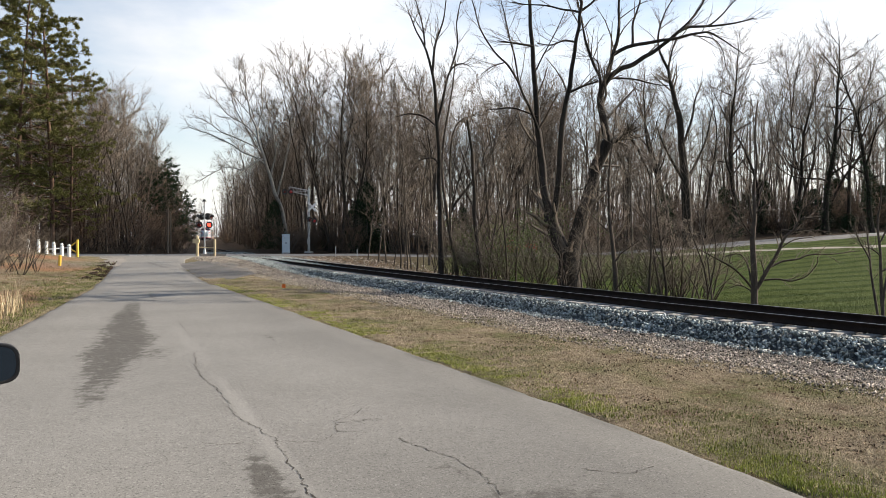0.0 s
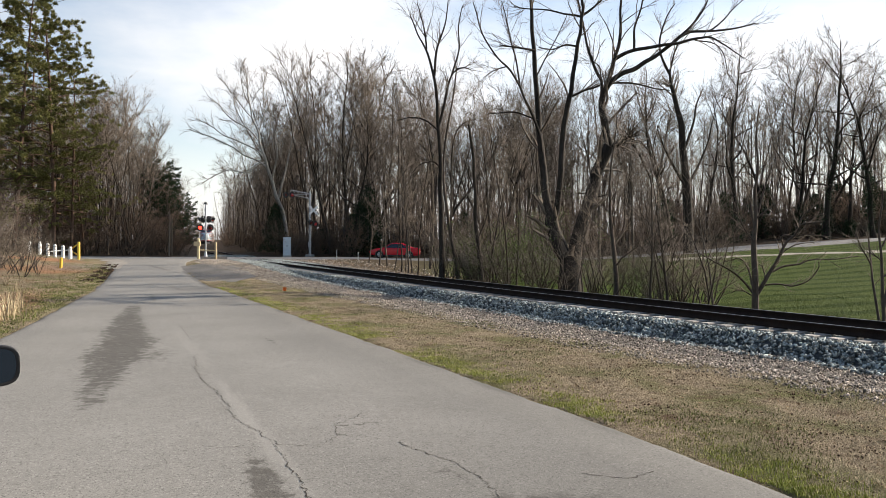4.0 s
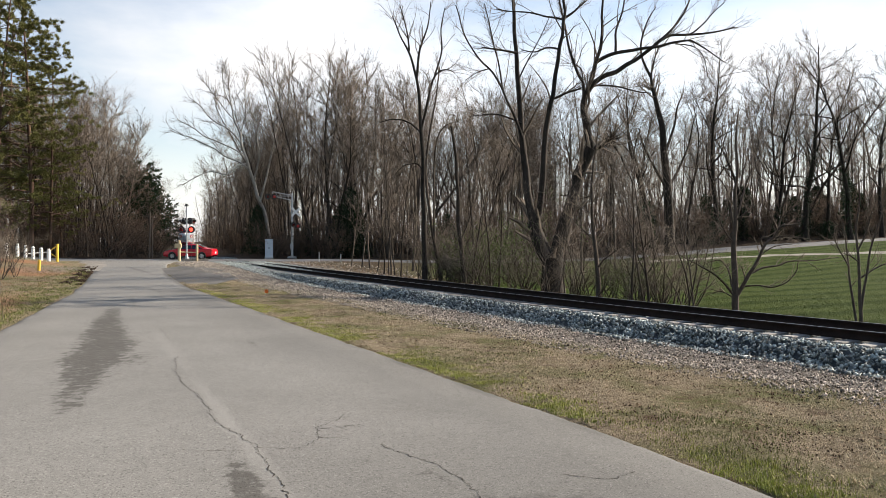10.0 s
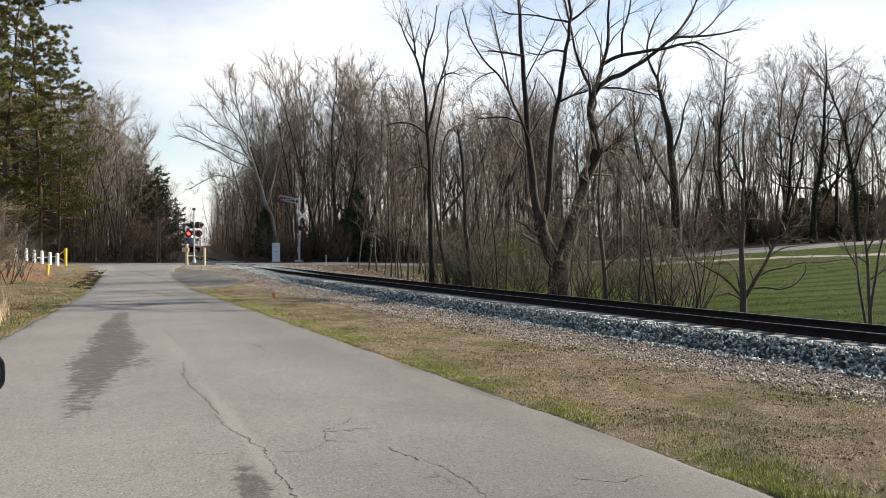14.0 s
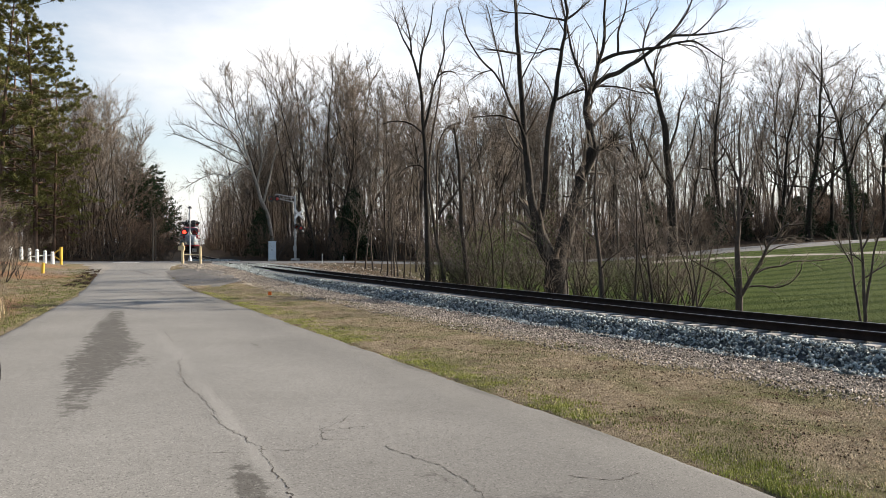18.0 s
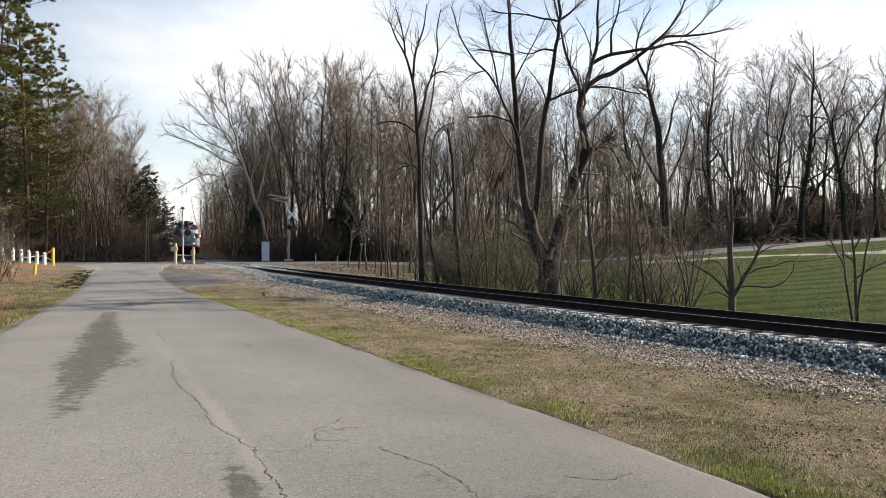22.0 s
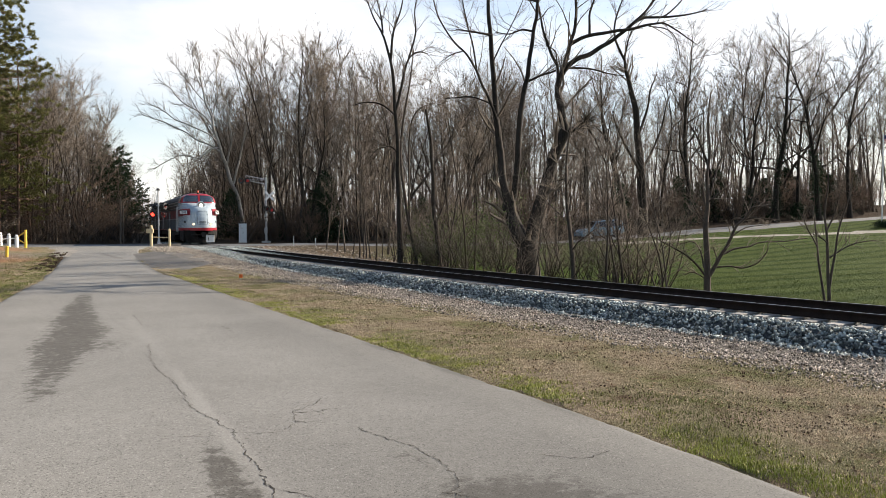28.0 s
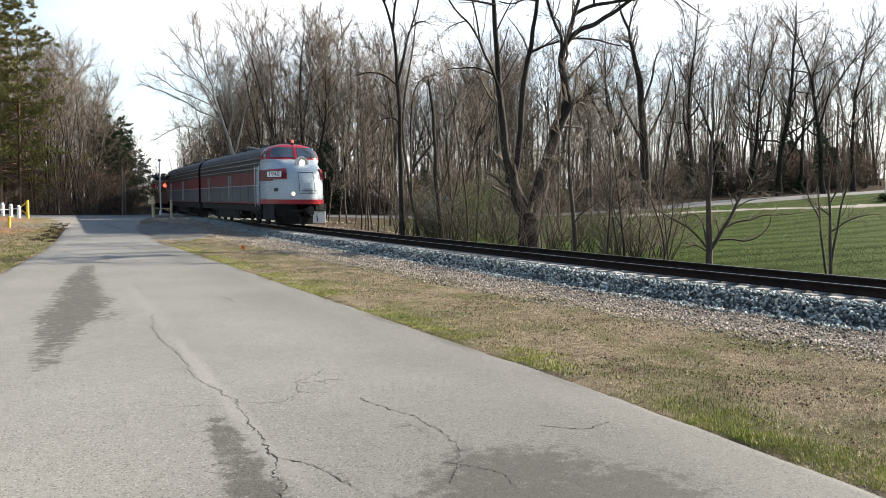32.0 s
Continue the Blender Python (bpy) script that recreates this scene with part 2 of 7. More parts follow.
# ---- the plan: x to the right, y ahead, z up ----
_ty = np.arange(-60, 700, 0.5)
_tx = np.interp(_ty, [-60, 13.7, 17.5, 21.7, 28, 42, 60, 75, 88, 100, 115, 158, 237, 400, 700],
                [52.0, 8.72, 6.42, 4.33, 1.05, -5.8, -14.3, -20.9, -26.1, -30.7, -36.2, -50.5, -75, -123, -210])
for _ in range(2):
    _tx[20:-20] = np.convolve(_tx, np.ones(9) / 9, "same")[20:-20]
RAIL_Z = 0.32


def track_x(y):
    return np.interp(y, _ty, _tx)


def track_off(x, y):
    """Offset from the track's middle, positive towards the lane."""
    sl = (track_x(y + 2) - track_x(y - 2)) / 4
    return (track_x(y) - x) / np.sqrt(1 + sl * sl)


LANE_Y = [-30, 0, 5.47, 8.02, 12.03, 18.05, 27.5, 33.0, 42.0, 55.0, 61.0, 64.5]
LANE_R = [18.0, 5.0, 2.70, 1.60, -0.40, -3.31, -7.93, -10.6, -14.4, -18.9, -20.4, -20.6]
LANE_L = [6.0, -3.6, -5.5, -6.4, -7.7, -9.75, -12.9, -15.0, -18.6, -23.6, -26.6, -31.0]
CROSS_X = [-140, -90, -60, -35, -18, 0, 16, 32, 48, 70, 130]
CROSS_Y = [92, 78, 71.5, 68.3, 67.5, 67.3, 69, 72.5, 76, 81, 96]
CROSS_W = 3.3


def cross_y(x):
    return np.interp(x, CROSS_X, CROSS_Y)


def ground_z(x, y):
    """Height of the bare ground."""
    x, y = np.asarray(x, dtype=float), np.asarray(y, dtype=float)
    off = track_off(x, y)
    z = 0.27 * sstep(30, 60, y)
    # bank to the left of the lane
    left = np.interp(y, LANE_Y, LANE_L) - x
    z = z + sstep(0.3, 9, left) * (0.15 + 0.42 * sstep(18, 48, y)) * (1 - 0.8 * sstep(63, 66, y))
    # lawn that rises away from the track
    right = sstep(4, 9, -off)
    z = z - 0.28 * sstep(2.5, 5, -off) * (1 - sstep(24, 55, y))
    z = z + right * sstep(12, 30, x) * 0.019 * np.clip(y - 22, 0, 90)
    z = z + right * 0.055 * np.clip(x - 26, 0, 60) * sstep(46, 72, y)
    z = z + 0.10 * np.sin(x * 0.21 + 1) * np.sin(y * 0.17) * sstep(5, 9, np.abs(off)) * sstep(0.5, 5, np.maximum(left, -off))
    z = z - 0.20 * sstep(5.4, 3.3, off) * (off > 0) * (1 - sstep(38, 56, y))
    z = z + 0.004 * np.clip(y - 80, 0, 300)
    return z


# ---- ground ----


def ground_bumps(x, y):
    """Small unevenness of the bare ground near the lane."""
    return 0.025 * np.sin(x * 5.1 + np.sin(y * 3.3) * 2) * np.sin(y * 4.3 + x) * (y < 40)


def grid_mesh(name, xs, ys, zf, material):
    X, Y = np.meshgrid(xs, ys)
    Z = zf(X, Y)
    V = np.stack([X, Y, Z], -1).reshape(-1, 3)
    nx, ny = len(xs), len(ys)
    i = (np.arange(ny - 1)[:, None] * nx + np.arange(nx - 1)[None]).ravel()
    Fq = np.stack([i, i + 1, i + nx + 1, i + nx], -1)
    return fast_mesh(name, V, Fq, material, True), V


def set_attr(me, name, values):
    a = me.attributes.new(name, "FLOAT", "POINT")
    a.data.foreach_set("value", np.asarray(values, dtype=np.float32))


def attr(nt, name):
    n = nt.nodes.new("ShaderNodeAttribute")
    n.attribute_name = name
    return n.outputs["Fac"]


def ground_material():
    m, nt, b = nodes_of("ground")
    co = nt.nodes.new("ShaderNodeNewGeometry").outputs["Position"]
    n1, n2, n3 = noise_out(nt, co, 0.8, 6), noise_out(nt, co, 7, 8, 0.75), noise_out(nt, co, 38, 6, 0.8)
    verge = mixer(nt, ramp_of(nt, n2, 0.35, 0.65), (0.185, 0.145, 0.100), (0.390, 0.320, 0.222))
    verge = mixer(nt, ramp_of(nt, n1, 0.44, 0.68), verge, (0.120, 0.130, 0.045))
    verge = mixer(nt, ramp_of(nt, n3, 0.48, 0.66), verge, (0.050, 0.038, 0.025))
    verge = mixer(nt, ramp_of(nt, noise_out(nt, co, 2.3, 8, 0.7), 0.53, 0.66), verge, (0.125, 0.088, 0.058))
    lawn = mixer(nt, ramp_of(nt, n1, 0.35, 0.65), (0.026, 0.046, 0.007), (0.046, 0.070, 0.013))
    lawn = mixer(nt, ramp_of(nt, n2, 0.3, 0.75), lawn, (0.062, 0.078, 0.019))
    wv = add(nt, "ShaderNodeTexWave", Scale=0.16, Distortion=4.0, Detail=3.0)
    mp = add(nt, "ShaderNodeMapping", Rotation=(0, 0, radians(68)))
    nt.links.new(co, mp.inputs["Vector"])
    nt.links.new(mp.outputs["Vector"], wv.inputs["Vector"])
    lawn = mixer(nt, ramp_of(nt, wv.outputs["Fac"], 0.45, 0.9), lawn, (0.026, 0.045, 0.006))
    litter = mixer(nt, ramp_of(nt, n2, 0.3, 0.7), (0.032, 0.022, 0.015), (0.100, 0.069, 0.046))
    litter = mixer(nt, ramp_of(nt, n3, 0.4, 0.8), litter, (0.025, 0.019, 0.014))
    gravel = mixer(nt, ramp_of(nt, n3, 0.35, 0.65), (0.085, 0.074, 0.064), (0.27, 0.24, 0.21))
    soil = mixer(nt, ramp_of(nt, n2, 0.3, 0.7), (0.22, 0.10, 0.055), (0.33, 0.19, 0.11))
    col = mixer(nt, attr(nt, "lawn"), verge, lawn)
    col = mixer(nt, attr(nt, "litter"), col, litter)
    col = mixer(nt, attr(nt, "soil"), col, soil)
    col = mixer(nt, attr(nt, "gravel"), col, gravel)
    nt.links.new(col, b.inputs["Base Color"])
    b.inputs["Roughness"].default_value = 0.95
    b.inputs["Specular IOR Level"].default_value = 0.04
    bump(nt, n3, 1.0, 0.07, b)
    return m


def make_ground():
    xs = np.unique(np.concatenate([np.arange(-1500, -90, 70), np.arange(-90, -16, 1.2), np.arange(-16, 16, 0.25), np.arange(16, 90, 1.2), np.arange(90, 1500, 70)]))
    ys = np.unique(np.concatenate([np.arange(-900, -30, 60), np.arange(-30, 3, 1.5), np.arange(3, 34, 0.25), np.arange(34, 95, 0.8), np.arange(95, 320, 8), np.arange(320, 3000, 90)]))

    def zf(X, Y):
        z = ground_z(X, Y)
        # the sheet passes under the lane, the road and the track's bed
        inl = sstep(0.06, 0.5, np.minimum(np.interp(Y, LANE_Y, LANE_R) - X, X - np.interp(Y, LANE_Y, LANE_L))) * (Y < 66)
        ic = sstep(0, 0.5, CROSS_W - np.abs(Y - cross_y(X)))
        ib = sstep(0, 0.6, 2.2 - np.abs(track_off(X, Y)))
        bumps = ground_bumps(X, Y)
        return z + bumps * (1 - inl) - 0.14 * np.maximum(np.maximum(inl, ic), ib)

    gm = ground_material()
    me, V = grid_mesh("ground", xs, ys, zf, gm)
    x, y = V[:, 0], V[:, 1]
    off = track_off(x, y)
    cy = cross_y(x)
    lawn = sstep(3.6, 5.2, -off) * sstep(2, -2, y - cy) * sstep(-4, 2, x) * sstep(0, 4, cy - y)
    lawn = np.maximum(lawn, sstep(3.6, 5.2, -off) * sstep(18, 26, x) * sstep(4, 0, y - cy - 2))
    litter = np.maximum(sstep(1, 4, y - cy), sstep(2.4, 3.4, -off) * (1 - lawn) * 0.8)
    litter = np.maximum(litter, sstep(6, 11, np.interp(y, LANE_Y, LANE_L) - x) * 0.75 * (y < cy))
    gravel = sstep(5.1, 4.0, np.abs(off - 0.3)) * (1 - 0.75 * sstep(70, 80, y))
    gravel = gravel * (1 - 0.85 * sstep(2.2, 3.2, -off))
    gravel = np.maximum(gravel, sstep(2.5, 0.5, np.hypot((x + 14.2) / 1.6, (y - 56) / 6.5)))
    gravel = np.maximum(gravel, 0.8 * sstep(2.0, 0.6, np.hypot((x + 21.6) / 1.2, (y - 47) / 4.5)))
    soil = sstep(1.3, 0.5, np.hypot((x + 27.0) / 2.6, (y - 50) / 3.6))
    soil = np.maximum(soil, 0.8 * sstep(1.2, 0.4, np.hypot((x + 11.5 + 0.35 * (y - 18)) / 1.2, (y - 20) / 7)))
    soil = np.maximum(soil, 0.9 * sstep(1.3, 0.5, np.hypot((x + 21.6) / 2.4, (y - 41.5) / 4.0) + 0.2 * np.sin(x * 2 + y)))
    for k, v in (("lawn", lawn), ("litter", litter), ("gravel", gravel), ("soil", soil)):
        set_attr(me, k, v)
    tagged(put("ground", me), "patchy dry grass, lawn and leaf litter ground", "ground", kind="structure")


make_ground()

# ---- lane and crossing road ----


def asphalt_material(name, dark, light):
    m, nt, b = nodes_of(name)
    co = nt.nodes.new("ShaderNodeNewGeometry").outputs["Position"]
    n1, n2 = noise_out(nt, co, 0.5, 6), noise_out(nt, co, 6, 5, 0.6)
    vo = add(nt, "ShaderNodeTexVoronoi", Scale=85.0)
    nt.links.new(co, vo.inputs["Vector"])
    sp = noise_out(nt, co, 120, 3, 0.7)
    col = mixer(nt, ramp_of(nt, n1, 0.3, 0.7), dark, light)
    col = mixer(nt, 0.35, col, mixer(nt, ramp_of(nt, n2, 0.3, 0.7), dark, light))
    bit = add(nt, "ShaderNodeTexVoronoi", Scale=88.0)
    nt.links.new(co, bit.inputs["Vector"])
    grey = nt.nodes.new("ShaderNodeSeparateColor")
    nt.links.new(bit.outputs["Color"], grey.inputs["Color"])
    col = mixer(nt, ramp_of(nt, grey.outputs["Red"], 0.78, 1.0), col, tuple(c * 1.3 for c in light))
    col = mixer(nt, ramp_of(nt, grey.outputs["Green"], 0.22, 0.02), col, tuple(c * 0.6 for c in dark))
    col = mixer(nt, ramp_of(nt, sp, 0.58, 0.85), col, tuple(c * 0.7 for c in dark))
    # ragged damp stains, then edge dirt and a broad darker tone
    fray = noise_out(nt, co, 7.0, 9, 0.78)
    st = nt.nodes.new("ShaderNodeMath")
    st.operation = "MULTIPLY_ADD"
    st.inputs[1].default_value = 2.4
    nt.links.new(fray, st.inputs[0])
    nt.links.new(attr(nt, "stain"), st.inputs[2])
    col = mixer(nt, ramp_of(nt, st.outputs[0], 1.60, 1.90), col, mixer(nt, 1.0, col, (0.46, 0.445, 0.43), "MULTIPLY"))
    col = mixer(nt, attr(nt, "pale"), col, tuple(c * 1.22 for c in light))
    col = mixer(nt, attr(nt, "dirt_tone"), col, tuple(c * 0.42 for c in dark))
    # pits and dark chips between the stones
    col = mixer(nt, ramp_of(nt, noise_out(nt, co, 60, 5, 0.85), 0.62, 0.72), col, tuple(c * 0.38 for c in dark))
    nt.links.new(col, b.inputs["Base Color"])
    b.inputs["Roughness"].default_value = 0.82
    b.inputs["Specular IOR Level"].default_value = 0.2
    bump(nt, vo.outputs["Distance"], 0.22, 0.004, b)
    return m


def blob(x, y, cx, cy, rx, ry, turn=0.0, edge=0.6):
    """A soft-edged oval, 1 inside and 0 outside."""
    c, s = math.cos(turn), math.sin(turn)
    u, v = ((x - cx) * c + (y - cy) * s) / rx, (-(x - cx) * s + (y - cy) * c) / ry
    return sstep(1 + edge, 1 - edge, np.hypot(u, v))


def make_lane():
    ys = np.unique(np.concatenate([np.arange(-30, -8, 1.0), np.arange(-8, 3, 0.16), np.arange(3, 14, 0.08), np.arange(14, 30, 0.16), np.arange(30, 64.6, 0.5)]))
    us = np.linspace(0, 1, 90)
    rng = np.random.default_rng(3)
    l, r = np.interp(ys, LANE_Y, LANE_L), np.interp(ys, LANE_Y, LANE_R)
    for _ in range(3):
        l[2:-2] = (l[:-4] + l[1:-3] + l[2:-2] + l[3:-1] + l[4:]) / 5
        r[2:-2] = (r[:-4] + r[1:-3] + r[2:-2] + r[3:-1] + r[4:]) / 5
    jag = lambda: np.convolve(rng.normal(0, 1, len(ys)), np.ones(5) / 5, "same") * 0.028 * (ys < 32)
    l, r = l + jag(), r + jag()
    X = l[:, None] + (r - l)[:, None] * us[None]
    Y = np.repeat(ys[:, None], len(us), 1)
    Z = ground_z(X, Y) + 0.035 * np.minimum(1, np.minimum(us, 1 - us) * 9 + 0.12)[None] + 0.012 * np.sin(X * 0.9) * np.sin(Y * 0.4)
    Z[:, 0] -= 0.035
    Z[:, -1] -= 0.035
    V = np.stack([X, Y, Z], -1).reshape(-1, 3)
    nx, ny = len(us), len(ys)
    i = (np.arange(ny - 1)[:, None] * nx + np.arange(nx - 1)[None]).ravel()
    me = fast_mesh("lane", V, np.stack([i, i + 1, i + nx + 1, i + nx], -1), asphalt_material("asphalt_worn", (0.164, 0.158, 0.145), (0.233, 0.226, 0.209)), True)
    x, y = V[:, 0], V[:, 1]
    st = np.zeros(len(V))
    for cx, cy, rx, ry, turn, k in ((-8.3, 20.0, 0.24, 2.0, 0.36, 0.8), (-7.3, 17.3, 0.36, 2.9, 0.36, 0.9), (-6.45, 15.2, 0.46, 2.5, 0.36, 0.95), (-5.75, 13.6, 0.54, 2.0, 0.36, 0.95), (-5.35, 12.2, 0.52, 1.6, 0.36, 0.95),
                                    (-4.75, 12.1, 0.42, 0.9, 0.1, 0.62), (-4.95, 11.0, 0.36, 1.4, 0.36, 0.9), (-4.6, 10.2, 0.26, 1.2, 0.34, 0.8), (-4.3, 9.2, 0.24, 0.8, 0.3, 0.68), (-4.03, 8.6, 0.16, 0.5, 0.2, 0.68),
                                    (-9.3, 24.0, 0.12, 2.5, 0.4, 0.55), (-10.4, 29.0, 0.2, 3.0, 0.5, 0.55), (-3.2, 13.9, 0.07, 0.5, 0.4, 0.7),
                                    (-1.36, 5.75, 0.15, 0.85, 0.37, 0.9), (-0.95, 4.75, 0.20, 1.0, 0.37, 0.95), (-0.35, 4.9, 0.05, 0.5, 0.4, 0.7), (0.10, 5.95, 0.09, 0.4, 0.5, 0.6),
                                    (0.78, 4.75, 0.75, 0.80, 0.0, 0.95), (1.35, 4.5, 0.62, 0.62, 0.0, 0.95), (0.4, 4.0, 1.2, 0.6, 0.0, 0.95), (-13.0, 44, 0.3, 3, 0.5, 0.55), (-17.5, 46, 0.25, 6, 0.5, 0.6), (-18.6, 52, 2.5, 0.3, 0.2, 0.6)):
        st = np.maximum(st, 0.87 * k * blob(x, y, cx, cy, rx, ry, turn))
    # dirt along the edges, and a broad darker tone towards the near right
    right = np.interp(y, ys, r) - x
    edge = np.minimum(right, (x - np.interp(y, ys, l)) * 1.6)
    dirt_tone = (0.68 + 0.15 * np.sin(x * 2.7 + y * 1.9)) * sstep(0.40, 0.02, edge + 0.08 * np.sin(y * 3.1)) * (y < 45)
    dirt_tone = np.maximum(dirt_tone, 0.36 * sstep(2.6, 0.2, right + 0.25 * np.sin(y * 1.3)) * (y < 30))
    dirt_tone = np.maximum(dirt_tone, 0.50 * sstep(10.5, 4.5, y) * sstep(-2.5, 1.5, x))
    pale = np.maximum(0.42 * blob(x, y, -1.84, 7.4, 0.075, 3.1, 0.43, 0.3), 0.22 * blob(x, y, -4.6, 13.5, 0.10, 3.0, 0.43, 0.5))
    set_attr(me, "dirt_tone", dirt_tone)
    set_attr(me, "stain", st)
    set_attr(me, "pale", pale)
    tagged(put("road", me), "worn light grey asphalt lane with stains", "road", kind="structure")


def make_cross_road():
    xs = np.arange(-140, 131, 0.7)
    vs = np.linspace(-1, 1, 9)
    yc = np.interp(xs, CROSS_X, CROSS_Y)
    for _ in range(6):
        yc[4:-4] = np.convolve(yc, np.ones(9) / 9, "same")[4:-4]
    X = np.repeat(xs[:, None], len(vs), 1)
    Y = yc[:, None] + vs[None] * CROSS_W
    Z = ground_z(X, Y) + 0.04
    Z = np.where(np.abs(track_off(X, Y)) < 3.4, np.maximum(Z, RAIL_Z - 0.012), Z)
    Z[:, 0] -= 0.14
    Z[:, -1] -= 0.14
    V = np.stack([X, Y, Z], -1).reshape(-1, 3)
    nx, ny = len(vs), len(xs)
    i = (np.arange(ny - 1)[:, None] * nx + np.arange(nx - 1)[None]).ravel()
    me = fast_mesh("road", V, np.stack([i, i + nx, i + nx + 1, i + 1], -1), asphalt_material("asphalt_road", (0.115, 0.117, 0.12), (0.170, 0.170, 0.170)), True)
    set_attr(me, "stain", np.zeros(len(V)))
    set_attr(me, "pale", np.zeros(len(V)))
    set_attr(me, "dirt_tone", np.zeros(len(V)))
    tagged(put("road", me), "grey asphalt road over the level crossing", "road", kind="structure")


make_lane()
make_cross_road()

# dark asphalt apron between lane and track, gravel drive across the lawn


def sheet(name, xs, ys_lo, ys_hi, lift, material, label, n=7):
    rng = np.random.default_rng(8)
    vs = np.linspace(0, 1, n)
    X = np.repeat(np.asarray(xs, dtype=float)[:, None], n, 1)
    lo, hi = np.asarray(ys_lo, dtype=float) + rng.normal(0, 0.45, len(xs)), np.asarray(ys_hi, dtype=float) + rng.normal(0, 0.55, len(xs))
    Y = lo[:, None] + (hi - lo)[:, None] * vs[None]
    Z = ground_z(X, Y) + lift
    Z[:, 0] -= 0.1
    Z[:, -1] -= 0.1
    i = (np.arange(len(xs) - 1)[:, None] * n + np.arange(n - 1)[None]).ravel()
    me = fast_mesh(name, np.stack([X, Y, Z], -1).reshape(-1, 3), np.stack([i, i + n, i + n + 1, i + 1], -1), material, True)
    fx, fy = X.ravel(), Y.ravel()
    set_attr(me, "stain", 0.55 * sstep(0.1, 0.9, np.sin(fx * 1.3 + 2 * np.sin(fy * 0.5)) * np.sin(fy * 0.9 + fx)))
    set_attr(me, "pale", 0.5 * sstep(0.2, 0.9, np.sin(fx * 2.1 + fy * 0.7) * np.sin(fy * 0.6 - fx * 0.8 + 1)))
    set_attr(me, "dirt_tone", np.zeros(fx.size))
    tagged(put(name, me), label, "pavement", kind="structure")


ax = np.linspace(-16.8, -9.4, 24)
sheet("pavement", ax, np.interp(ax, [-16.8, -14.6, -11.5, -9.4], [46, 41, 33.5, 33.2]), np.interp(ax, [-16.8, -14.5, -11, -9.4], [53, 52, 45, 38]), 0.028,
      asphalt_material("asphalt_dark", (0.080, 0.075, 0.069), (0.15, 0.142, 0.130)), "dark patched asphalt apron beside the lane")
wx = np.linspace(-27.5, -19.4, 26)
sheet("pavement", wx, np.interp(wx, [-27.5, -24.0, -21.5, -19.4], [60.5, 52.5, 47.0, 44.2]), np.interp(wx, [-27.5, -22.5, -19.4], [63.5, 55.0, 45.2]), 0.030,
      asphalt_material("pale_gravel", (0.17, 0.155, 0.135), (0.27, 0.25, 0.22)), "pale gravel wedge at the lane's mouth")
line_m = mat("road_paint", (0.45, 0.45, 0.44), (0.66, 0.66, 0.64), 3, 20, 0.7, relief=0)
lm = fast_mesh("stop_line", np.array([(-27.6, 65.6, 0), (-25.3, 65.6, 0), (-25.3, 66.2, 0), (-27.6, 66.2, 0)]) + np.array([0, 0, float(ground_z(-26.4, 65.9)) + 0.047]), np.array([(0, 1, 2, 3)]), line_m)
tagged(put("stop_line", lm), "short worn white stop line on the road", "road marking", kind="structure")
dx = np.linspace(16, 70, 60)
sheet("pavement_drive", dx, 57.2 + 0.02 * dx, 59.8 + 0.02 * dx, 0.03, asphalt_material("drive", (0.17, 0.155, 0.13), (0.27, 0.25, 0.215)),
      "pale gravel drive across the lawn")

# ---- cracks ----


